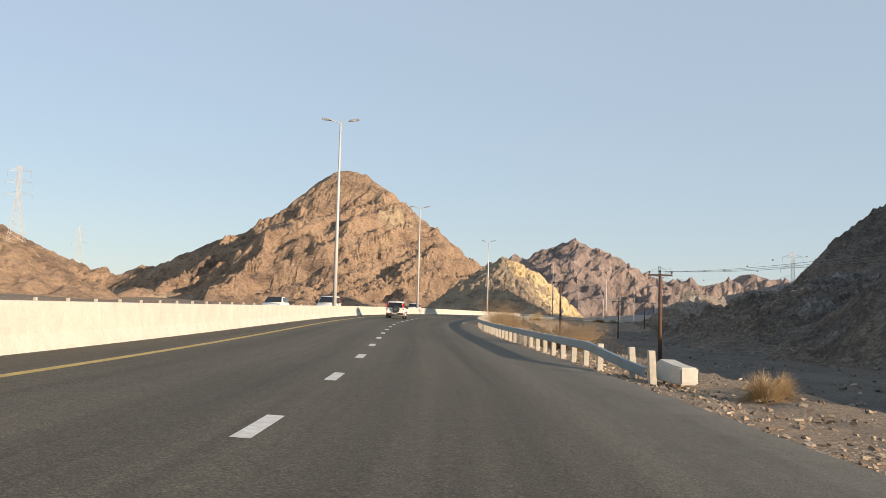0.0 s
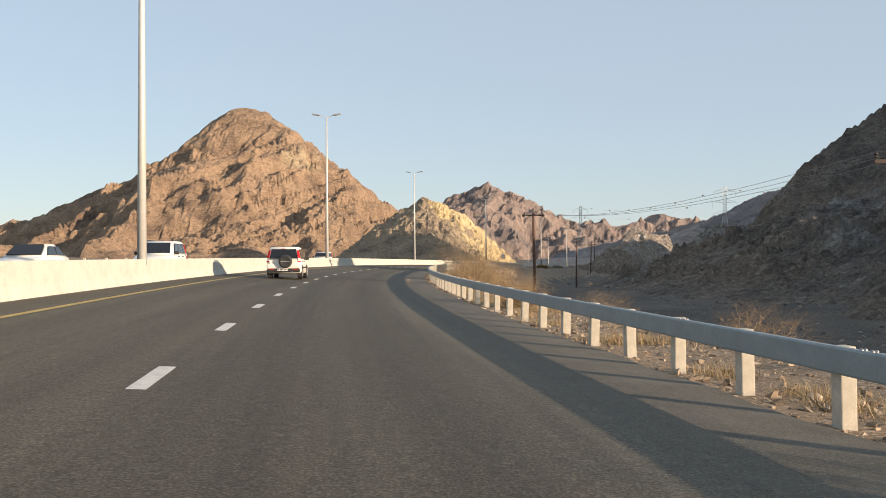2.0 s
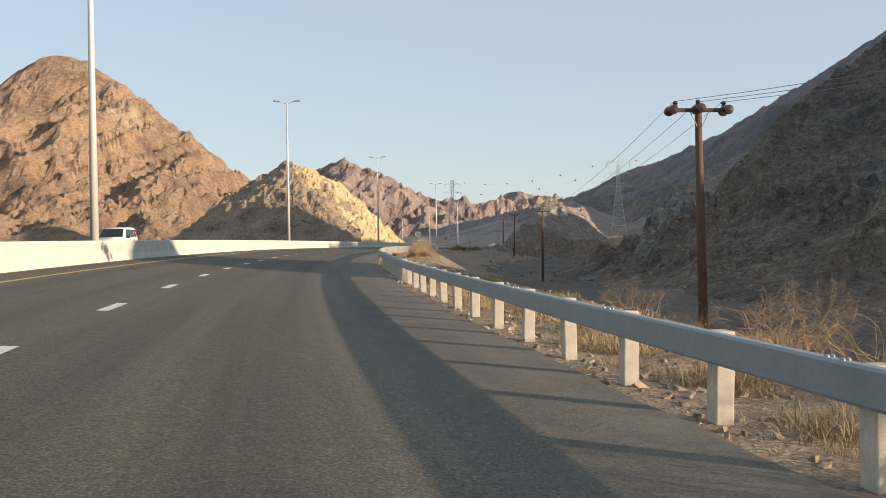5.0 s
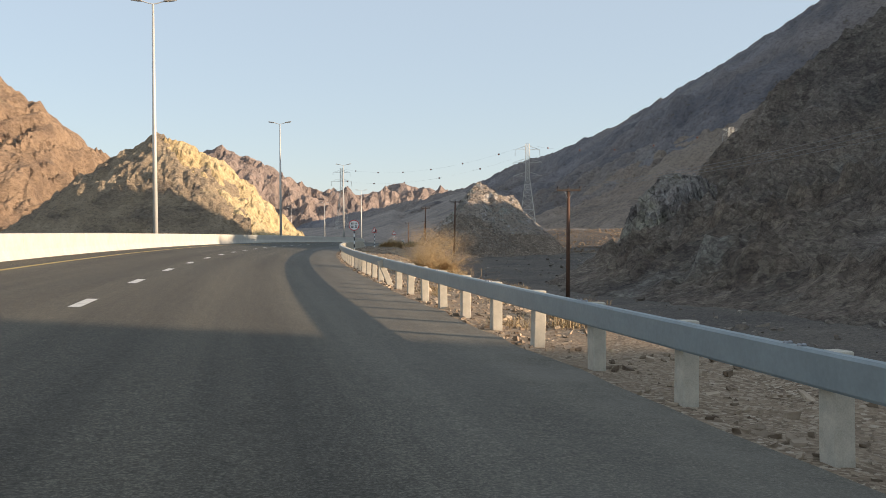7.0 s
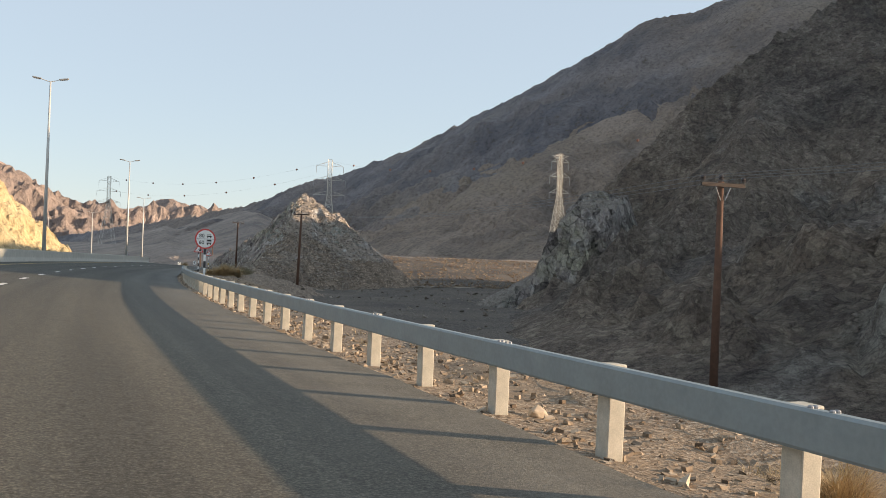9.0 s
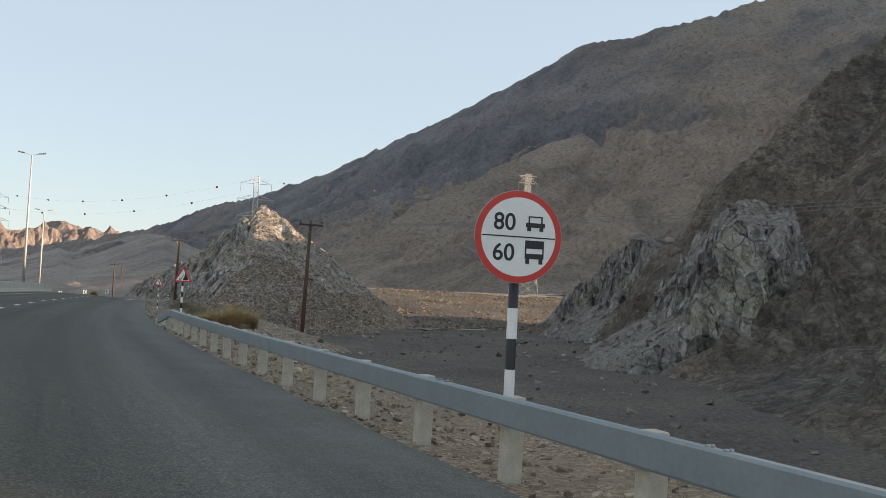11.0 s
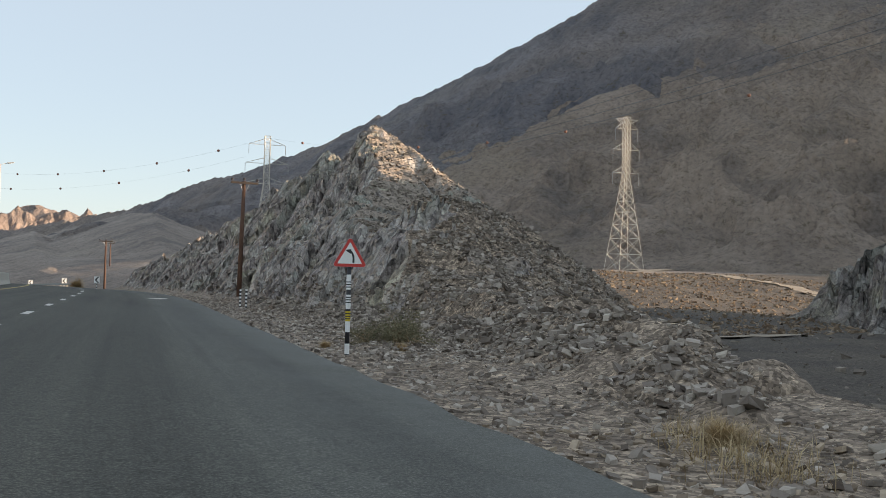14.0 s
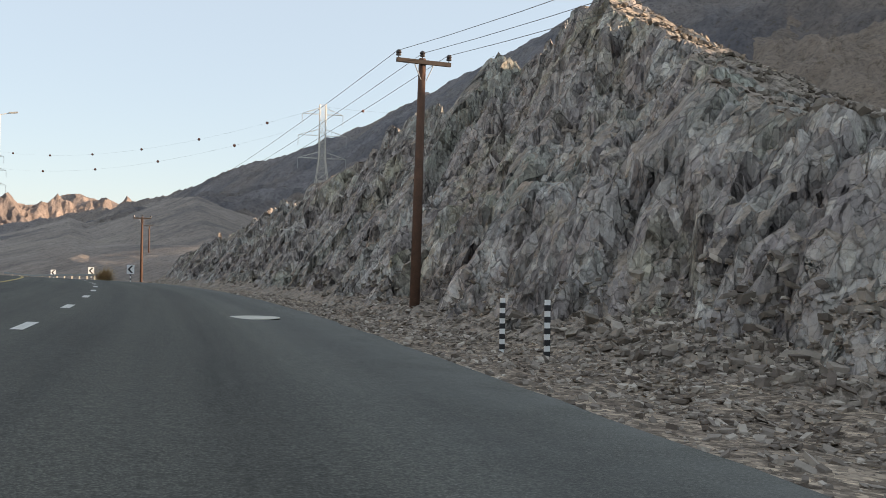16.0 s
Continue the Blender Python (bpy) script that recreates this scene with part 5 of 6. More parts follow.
ball_line((154.4, 353, 32.4), (128.2, 460.2, 36.7), 4.0, 5, 0.35)
ball_line((128.2, 460.2, 36.7), (84.4, 663.8, 39.9), 6.0, 6, 0.4)
ball_line((122, 460.2, 31), (78, 663.8, 34), 6.0, 5, 0.4)
ball_line((154.4, 353, 32.4), (230, 190, 75), 5.0, 5, 0.35)


# ---- road signs ----
def sign_post(t, h, bands=7, r=0.045, z0=-0.4):
    bm = bmesh.new()
    tube(bm, [(0, 0, z0), (0, 0, h)], [r, r], 12)
    pole = part("pole", bm, BLACK_FILM, t, "black-and-white banded steel pole", shade_smooth=True)
    step = h / (2 * bands - 1) if bands else h
    for k in range(bands):
        bm = bmesh.new()
        z = h - 2 * k * step
        tube(bm, [(0, 0, max(z - step, 0.02)), (0, 0, z)], [r + 0.003] * 2, 12)
        part("white_band", bm, WHITE_FILM, pole)


def flat_shape(pts, y0, y1):
    """A plate in the xz plane from y0 to y1."""
    bm = bmesh.new()
    front, back = [bm.verts.new((x, y0, z)) for x, z in pts], [bm.verts.new((x, y1, z)) for x, z in pts]
    bm.faces.new(front), bm.faces.new(back[::-1])
    for k in range(len(pts)):
        bm.faces.new((front[k], back[k], back[(k + 1) % len(pts)], front[(k + 1) % len(pts)]))
    bmesh.ops.recalc_face_normals(bm, faces=bm.faces)
    return bm


def circle(r, n=40, cx=0.0, cz=0.0):
    return [(cx + r * math.cos(2 * math.pi * k / n), cz + r * math.sin(2 * math.pi * k / n)) for k in range(n)]


def rounded_triangle(side, z0, r):
    """An upright triangle with rounded corners, its base at z0."""
    h = side * math.sqrt(3) / 2
    out = []
    for cx, cz, mid in ((0, h, 90), (-side / 2, 0, 210), (side / 2, 0, 330)):
        c = Vector((0, h / 3))
        p = Vector((cx, cz))
        q = c + (p - c) * (1 - 2 * r / (2 * h / 3))
        out += [(q.x + r * math.cos(radians(mid + a)), z0 + q.y + r * math.sin(radians(mid + a))) for a in (-60, -30, 0, 30, 60)]
    return out


def letters(text, size, x, z, y, parent):
    cu = bpy.data.curves.new("digits", "FONT")
    cu.body, cu.size, cu.extrude, cu.align_x, cu.align_y, cu.offset = text, size, 0.001, "CENTER", "CENTER", 0.003
    ob = new("digits", cu)
    me = bpy.data.meshes.new_from_object(ob.evaluated_get(bpy.context.evaluated_depsgraph_get()))
    bpy.data.objects.remove(ob)
    me.transform(Matrix.Translation((x, y, z)) @ Matrix.Rotation(math.pi / 2, 4, "X"))
    me.materials.clear()
    return part("digits", me, BLACK_FILM, parent, "black digits " + text)


def triangle_sign(x, y, z, turn, base_h, side, label, drawing):
    t = thing("warning_sign", x, y, z, turn, label, "road sign", "triangular warning signs")
    sign_post(t, base_h + 0.3, 5)
    plate = part("plate", flat_shape(rounded_triangle(side, base_h, 0.045), -0.060, -0.050), SIGN_BACK, t)
    part("border", flat_shape(rounded_triangle(side - 0.01, base_h + 0.003, 0.045), -0.0645, -0.0605), RED_FILM, plate, "red border")
    inner = side * 0.70
    part("panel", flat_shape(rounded_triangle(inner, base_h + side * 0.088, 0.01), -0.0685, -0.065), WHITE_FILM, plate, "white panel")
    for pts in drawing(side, base_h):
        part("symbol", flat_shape(pts, -0.0725, -0.069), BLACK_FILM, plate, "black symbol")
    bm = bmesh.new()
    for dz in (0.12, 0.3):
        box(bm, -0.09, 0.09, -0.05, -0.03, base_h + dz - 0.02, base_h + dz + 0.02, 0.004)
    part("bracket", bm, SIGN_BACK, t)
    return t


def falling_rocks(side, b0):
    z = b0 + side * 0.115
    slope = [(-0.02 * side, z), (0.28 * side, z), (0.28 * side, z + 0.06 * side), (0.12 * side, z + 0.38 * side), (0.085 * side, z + 0.34 * side), (0.07 * side, z + 0.2 * side)]
    rocks = [circle(0.045 * side, 12, -0.16 * side, z + 0.05 * side), circle(0.03 * side, 10, -0.07 * side, z + 0.09 * side), circle(0.035 * side, 10, -0.04 * side, z + 0.17 * side), circle(0.02 * side, 8, 0.02 * side, z + 0.24 * side), circle(0.022 * side, 8, -0.1 * side, z + 0.02 * side), circle(0.018 * side, 8, 0.03 * side, z + 0.31 * side)]
    return [slope] + rocks


def left_bend(side, b0):
    z = b0 + side * 0.12
    outer = [(0.12 + 0.02 * math.cos(0), 0.0)]
    arc_out = [(0.13 - 0.24 * (1 - math.cos(a)), 0.10 + 0.30 * math.sin(a)) for a in np.linspace(0, 1.15, 9)]
    arc_in = [(0.075 - 0.16 * (1 - math.cos(a)), 0.10 + 0.235 * math.sin(a)) for a in np.linspace(1.15, 0, 9)]
    stem = [(side * x, z + side * zz) for x, zz in [(0.13, 0.0)] + arc_out + arc_in + [(0.075, 0.0)]]
    hx, hz = -0.015, 0.335
    head = [(side * x, z + side * zz) for x, zz in [(hx + 0.05, hz + 0.045), (hx + 0.03, hz - 0.09), (hx - 0.13, hz + 0.015)]]
    return [stem, head]


gz1 = lambda x, y: float(ground_z(np.array([x]), np.array([y]))[0])
triangle_sign(16.67, 208.92, gz1(16.67, 208.92), -20, 1.78, 0.79, "red-bordered falling rocks warning sign on a banded pole", falling_rocks)
bend = triangle_sign(25.5, 238.95, gz1(25.5, 238.95), -24, 1.45 - gz1(25.5, 238.95), 0.70, "red-bordered bend warning sign on a banded pole with stickers", left_bend)
for z0, mat in ((0.66, STICKER), (0.98, WHITE_FILM), (1.28, WHITE_FILM)):
    bm = bmesh.new()
    tube(bm, [(0, 0, z0), (0, 0, z0 + 0.2)], [0.0505, 0.0505], 12)
    st = part("sticker", bm, mat, bend, "worn paper sticker")
    for k in range(3):
        bm = bmesh.new()
        tube(bm, [(0, 0, z0 + 0.04 + 0.05 * k), (0, 0, z0 + 0.06 + 0.05 * k)], [0.0515] * 2, 12)
        part("print_bar", bm, BLACK_FILM, st)

# speed limit sign
sx, sy = 8.8, 177.2
limit = thing("speed_limit_sign", sx, sy, gz1(sx, sy), -18, "round red-rimmed speed limit sign, 80 for cars, 60 for trucks", "road sign")
LZ, LR = 2.45 - gz1(sx, sy), 0.46
sign_post(limit, LZ - 0.1, 4, 0.05)
disc = part("plate", flat_shape(circle(LR, 48, 0, LZ), -0.066, -0.056), SIGN_BACK, limit)
part("border", flat_shape(circle(LR - 0.004, 48, 0, LZ), -0.0705, -0.0665), RED_FILM, disc, "red rim")
part("panel", flat_shape(circle(LR * 0.85, 48, 0, LZ), -0.0745, -0.071), WHITE_FILM, disc, "white panel")
part("divider", flat_shape([(-LR * 0.84, LZ - 0.006), (LR * 0.84, LZ - 0.006), (LR * 0.84, LZ + 0.006), (-LR * 0.84, LZ + 0.006)], -0.078, -0.0747), BLACK_FILM, disc)
letters("80", 0.235, -0.155, LZ + 0.135, -0.0765, disc)
letters("60", 0.235, -0.155, LZ - 0.165, -0.0765, disc)


def picture(x0, z0, rects, name):
    bm = bmesh.new()
    for a, b_, c, d in rects:
        box(bm, x0 + a, x0 + b_, -0.0785, -0.0748, z0 + c, z0 + d)
    part(name, bm, BLACK_FILM, disc, "black vehicle symbol")


picture(0.17, LZ + 0.13, ((-0.10, 0.10, -0.03, 0.015), (-0.075, -0.06, 0.015, 0.075), (0.06, 0.075, 0.015, 0.075), (-0.075, 0.075, 0.07, 0.082), (-0.085, -0.045, -0.065, -0.03), (0.045, 0.085, -0.065, -0.03)), "car_symbol")
picture(0.17, LZ - 0.16, ((-0.10, 0.10, 0.05, 0.13), (-0.10, 0.10, -0.05, 0.0), (-0.10, -0.085, 0.0, 0.05), (0.085, 0.10, 0.0, 0.05), (-0.09, -0.05, -0.10, -0.05), (0.05, 0.09, -0.10, -0.05)), "truck_symbol")


def delineator(x, y):
    t = thing("marker_post", x, y, gz1(x, y), heading(y), "slim black-and-white banded marker post on the verge", "marker post", "marker posts")
    bm = bmesh.new()
    box(bm, -0.045, 0.045, -0.02, 0.02, -0.3, 0.95, 0.006)
    post = part("post", bm, WHITE_FILM, t)
    for k in range(5):
        bm = bmesh.new()
        box(bm, -0.048, 0.048, -0.023, 0.023, 0.06 + 0.18 * k, 0.15 + 0.18 * k)
        part("black_band", bm, BLACK_FILM, post)


delineator(35.45, 266.4), delineator(34.95, 264.6)


def chevron_sign(x, y):
    t = thing("chevron_sign", x, y, gz1(x, y), -12, "white bend sign with a black chevron on a banded pole", "road sign", "chevron signs in the bend")
    sign_post(t, 0.9, 3)
    plate = part("plate", flat_shape([(-0.32, 0.75), (0.32, 0.75), (0.32, 1.55), (-0.32, 1.55)], -0.066, -0.05), WHITE_FILM, t)
    part("chevron", flat_shape([(0.22, 0.82), (0.05, 0.82), (-0.24, 1.15), (0.05, 1.48), (0.22, 1.48), (-0.05, 1.15)], -0.071, -0.067), BLACK_FILM, plate)


for x, y in ((48.9, 337.5), (51.6, 362.6), (52.8, 388)):
    chevron_sign(x, y)
bend_rail = thing("bend_guard_rail", 0, 0, 0, 0, "short steel guard rail on posts in the far bend", "guard rail", kind="structure")
for s0 in np.arange(352, 408, 4.0):
    part("beam", beam_mesh([(6.0, float(s), 0.7) for s in np.linspace(s0, s0 + 4, 3)]), GALV, bend_rail)
    x, y, z = on_road(6.2, s0)
    p = part("post", post_data, None, bend_rail)
    p.matrix_basis = pose(float(x), float(y), float(z), 0, 0, heading(s0))


# ---- vehicles ----
def ring_loft(bm, rings):
    """Skins rings of equal length, front to back, and caps them."""
    vr = [[bm.verts.new(p) for p in r] for r in rings]
    n = len(vr[0])
    for a, b_ in zip(vr, vr[1:]):
        for k in range(n):
            bm.faces.new((a[k], a[(k + 1) % n], b_[(k + 1) % n], b_[k]))
    bm.faces.new(vr[0][::-1]), bm.faces.new(vr[-1])
    bmesh.ops.recalc_face_normals(bm, faces=bm.faces)


def section(y, w0, w1, z0, z1, r=0.06, dy=0.0):
    """A rounded cross-section of a car body; w0 and w1 are half widths below and above, dy leans its top forward."""
    zm = (z0 + z1) / 2
    side = [(w0 - r, z0), (w0, z0 + r), (w0 * 0.4 + w1 * 0.6 + 0.01, zm), (w1, z1 - r * 1.4), (w1 - r * 1.6, z1)]
    pts = side + [(-x, z) for x, z in side[::-1]]
    return [(x, y + dy * (z - z0) / max(z1 - z0, 0.01), z) for x, z in pts]


def wheel(t, x, y, r, w):
    bm = bmesh.new()
    lathe(bm, ((r * 0.6, -w / 2), (r * 0.93, -w / 2), (r, -w / 2 + 0.03), (r, w / 2 - 0.03), (r * 0.93, w / 2), (r * 0.6, w / 2)), 28, "x", (x, y, r))
    tyre = part("tyre", bm, RUBBER, t, shade_smooth=False)
    side = 1 if x > 0 else -1
    bm = bmesh.new()
    lathe(bm, ((r * 0.62, 0.0), (r * 0.62, side * 0.02), (r * 0.52, side * 0.005), (r * 0.2, side * 0.015), (r * 0.001, side * 0.03)), 20, "x", (x + side * w / 2, y, r))
    for k in range(5):
        a = 2 * math.pi * k / 5
        c = Vector((x + side * (w / 2 + 0.012), y + r * 0.36 * math.cos(a), r + r * 0.36 * math.sin(a)))
        box(bm, -0.014, 0.014, -r * 0.2, r * 0.2, -0.03, 0.03, 0, Matrix.Translation(c) @ Matrix.Rotation(a, 4, "X"))
    part("rim", bm, ALLOY, tyre)


def quad_panel(t, name, corners, mat, out, thick=0.012, label=""):
    """A slightly raised flat panel through corners, pushed along out."""
    bm = bmesh.new()
    o = Vector(out)
    a = [bm.verts.new(Vector(c) + o) for c in corners]
    b_ = [bm.verts.new(Vector(c) - o * 0.5) for c in corners]
    bm.faces.new(a), bm.faces.new(b_[::-1])
    for k in range(len(a)):
        bm.faces.new((a[k], b_[k], b_[(k + 1) % len(a)], a[(k + 1) % len(a)]))
    bmesh.ops.recalc_face_normals(bm, faces=bm.faces)
    return part(name, bm, mat, t, label)


def suv(x, y, z, turn, label, spare=True, group=""):
    """A boxy five-door car, nose to +y, rear axle at the origin."""
    t = thing("suv_car", x, y, z, turn, label, "car", group)
    bm = bmesh.new()
    ring_loft(bm, [section(-0.86, 0.78, 0.80, 0.46, 0.98), section(-0.80, 0.86, 0.86, 0.36, 1.02), section(-0.45, 0.89, 0.875, 0.30, 1.04), section(0.9, 0.89, 0.88, 0.28, 1.04), section(2.0, 0.89, 0.875, 0.28, 1.02), section(2.35, 0.885, 0.86, 0.28, 1.0), section(3.0, 0.87, 0.80, 0.30, 0.92), section(3.5, 0.82, 0.70, 0.34, 0.80), section(3.66, 0.74, 0.62, 0.42, 0.70)])
    bmesh.ops.bevel(bm, geom=[e for e in bm.edges if e.calc_face_angle(0) > 0.6], offset=0.02, segments=2, affect="EDGES")
    body = part("body", bm, CAR_WHITE, t, shade_smooth=True)
    bm = bmesh.new()
    ring_loft(bm, [section(-0.84, 0.835, 0.70, 0.99, 1.62, 0.05, 0.16), section(-0.6, 0.85, 0.73, 1.0, 1.675, 0.05, 0.1), section(0.2, 0.86, 0.74, 1.0, 1.69, 0.05), section(1.1, 0.86, 0.73, 1.0, 1.68, 0.05, -0.1), section(1.75, 0.85, 0.70, 1.0, 1.62, 0.05, -0.42), section(2.38, 0.82, 0.69, 0.98, 1.58, 0.05, -0.86)])
    part("cabin", bm, CAR_WHITE, t, shade_smooth=True)
    # glass
    quad_panel(t, "rear_window", [(-0.72, -0.80, 1.06), (0.72, -0.80, 1.06), (0.63, -0.685, 1.55), (-0.63, -0.685, 1.55)], CAR_GLASS, (0, -0.022, 0.006))
    quad_panel(t, "windscreen", [(0.74, 2.22, 1.04), (-0.74, 2.22, 1.04), (-0.62, 1.60, 1.54), (0.62, 1.60, 1.54)], CAR_GLASS, (0, 0.045, 0.045))
    for sgn in (-1, 1):
        for n, (ya, yb, yc, yd) in enumerate(((-0.52, -0.08, -0.08, -0.36), (0.02, 0.78, 0.78, 0.02), (0.86, 1.86, 1.40, 0.86))):
            quad_panel(t, "side_window", [(sgn * 0.852, ya, 1.06), (sgn * 0.852, yb, 1.06), (sgn * 0.752, yc, 1.55), (sgn * 0.752, yd, 1.55)], CAR_GLASS, (sgn * 0.020, 0, 0.003))
        def pillar(z0, z1):
            """Corners of a piece of lamp on the rear pillar between two heights."""
            rows = []
            for z in (z0, z1):
                f = max(0.0, (z - 1.0) / 0.6)
                rows.append(((sgn * (0.745 - 0.085 * f), -0.875 + 0.185 * f, z), (sgn * (0.872 - 0.118 * f), -0.80 + 0.165 * f, z)))
            return [rows[0][0], rows[0][1], rows[1][1], rows[1][0]]
        lamp = quad_panel(t, "tail_lamp", pillar(1.10, 1.40), RED_LENS, (sgn * 0.008, -0.022, 0))
        quad_panel(lamp, "upper_lens", pillar(1.405, 1.50), RED_LENS, (sgn * 0.008, -0.020, 0))
        quad_panel(lamp, "clear_lens", pillar(0.955, 1.095), CLEAR_LENS, (sgn * 0.008, -0.020, 0))
        quad_panel(lamp, "lower_lens", pillar(0.87, 0.95), RED_LENS, (sgn * 0.008, -0.020, 0))
        bm = bmesh.new()
        box(bm, -0.10, 0.10, -0.05, 0.06, -0.08, 0.08, 0.03, Matrix.Translation((sgn * 0.98, 1.80, 1.08)))
        box(bm, -0.10, 0.0 if sgn > 0 else 0.10, -0.02, 0.02, -0.02, 0.02, 0, Matrix.Translation((sgn * 0.90, 1.82, 1.03)))
        part("door_mirror", bm, TRIM, t)
        bm = bmesh.new()
        tube(bm, [(sgn * 0.66, -0.45, 1.69), (sgn * 0.67, -0.3, 1.72), (sgn * 0.67, 1.0, 1.72), (sgn * 0.66, 1.15, 1.69)], [0.022] * 4, 6)
        part("roof_rail", bm, TRIM, t)
        bm = bmesh.new()
        box(bm, -0.015, 0.015, 0.42, 2.15, -0.04, 0.04, 0.01, Matrix.Translation((sgn * 0.897, 0, 0.60)))
        part("side_moulding", bm, TRIM, t)
        for yy in (0.15, 1.05):
            bm = bmesh.new()
            box(bm, -0.02, 0.02, -0.09, 0.09, -0.02, 0.02, 0.008, Matrix.Translation((sgn * 0.895, yy, 0.92)))
            part("door_handle", bm, TRIM, t)
        for wy in (0.0, 2.62):
            bm = bmesh.new()
            pts = [(0.40 * math.cos(a), 0.34 + 0.40 * math.sin(a)) for a in np.linspace(-0.25, math.pi + 0.25, 15)]
            inn = [(0.355 * math.cos(a), 0.34 + 0.355 * math.sin(a)) for a in np.linspace(-0.25, math.pi + 0.25, 15)]
            for (a0, b0), (a1, b1), (c0, d0), (c1, d1) in zip(pts, pts[1:], inn, inn[1:]):
                bm.faces.new([bm.verts.new((sgn * 0.905, wy + p, q)) for p, q in ((a0, b0), (a1, b1), (c1, d1), (c0, d0))])
                bm.faces.new([bm.verts.new((sgn * w_, wy + p, q)) for w_, p, q in ((0.905, c0, d0), (0.905, c1, d1), (0.6, c1, d1), (0.6, c0, d0))])
                bm.faces.new([bm.verts.new((sgn * w_, wy + p, q)) for w_, p, q in ((0.905, a0, b0), (0.905, a1, b1), (0.86, a1, b1), (0.86, a0, b0))])
            bm.faces.new([bm.verts.new((sgn * 0.886, wy + p * 0.98, max(q, 0.28))) for p, q in inn])
            part("wheel_arch", bm, TRIM, t)
            wheel(t, sgn * 0.79, wy, 0.34, 0.215)
        bm = bmesh.new()
        box(bm, -0.11, 0.11, -0.012, 0.012, -0.15, 0.13, 0.006, Matrix.Translation((sgn * 0.78, -0.40, 0.28)))
        part("mud_flap", bm, RUBBER, t)
    bm = bmesh.new()
    box(bm, -0.84, 0.84, -0.93, -0.70, 0.36, 0.56, 0.05)
    bumper = part("rear_bumper", bm, TRIM, t, "black plastic lower bumper")
    bm = bmesh.new()
    box(bm, -0.865, 0.865, -0.945, -0.72, 0.54, 0.80, 0.06)
    part("bumper_top", bm, CAR_WHITE, bumper)
    for sgn in (-1, 1):
        bm = bmesh.new()
        box(bm, sgn * 0.62 - 0.12, sgn * 0.62 + 0.12, -0.955, -0.92, 0.485, 0.515, 0.005)
        part("reflector", bm, RED_LENS, bumper)
    bm = bmesh.new()
    box(bm, -0.30, 0.22, -0.985, -0.955, 0.43, 0.55, 0.006)
    plate = part("number_plate", bm, PLATE, t, "white number plate")
    for a, b_ in ((-0.26, -0.22), (-0.16, -0.04), (0.02, 0.06), (0.075, 0.105), (0.12, 0.15), (0.165, 0.20)):
        bm = bmesh.new()
        box(bm, a, b_, -0.989, -0.984, 0.455, 0.525)
        part("plate_bar", bm, BLACK_FILM, plate)
    quad_panel(t, "tailgate_panel", [(-0.70, -0.89, 0.70), (0.70, -0.89, 0.70), (0.72, -0.87, 0.98), (-0.72, -0.87, 0.98)], CAR_WHITE, (0, -0.012, 0))
    bm = bmesh.new()
    box(bm, -0.18, 0.18, -0.925, -0.89, 0.885, 0.925, 0.012, Matrix.Translation((-0.36, 0, 0)))
    part("tailgate_handle", bm, CAR_WHITE, t)
    bm = bmesh.new()
    box(bm, -0.07, 0.07, -0.80, -0.77, 1.555, 1.585, 0.005)
    part("brake_lamp", bm, RED_LENS, t)
    bm = bmesh.new()
    tube(bm, [(0.45, -0.98, 0.36), (0.45, -0.7, 0.36)], [0.035, 0.035], 10)
    part("exhaust_pipe", bm, CHROME, t)
    if spare:
        bm = bmesh.new()
        lathe(bm, ((0.335, -0.88), (0.345, -0.92), (0.345, -1.09), (0.325, -1.125), (0.25, -1.14), (0.24, -1.135), (0.001, -1.14)), 40, "y", (0.11, 0, 0.92))
        cover_ = part("spare_wheel_cover", bm, TRIM, t, "round black spare wheel cover", shade_smooth=True)
        bm = bmesh.new()
        for k in range(5):
            box(bm, -0.09 + 0.085 * k, -0.03 + 0.085 * k, -1.148, -1.141, 0.90, 0.945)
        part("badge_bar", bm, ALLOY, cover_, "pale badge bars")
        bm = bmesh.new()
        tube(bm, [(-0.1, -0.55, 1.66), (-0.12, -0.75, 1.90)], [0.008, 0.005], 5)
        part("aerial", bm, TRIM, t)
    return t


rx, ry, rz = on_road(-1.34, 45.7)
suv(float(rx), float(ry), float(rz) + 0.005, heading(47.0), "cream-white off-road car with a black spare wheel cover on its tailgate").scale = (0.92, 0.92, 0.92)
for v, s in ((-7.6, 48.0), (-10.6, 120.0)):
    rx, ry, rz = on_road(v, s)
    suv(float(rx), float(ry), float(rz) + 0.005, heading(s) + 180, "white off-road car coming the other way behind the barrier", False, "oncoming cars")


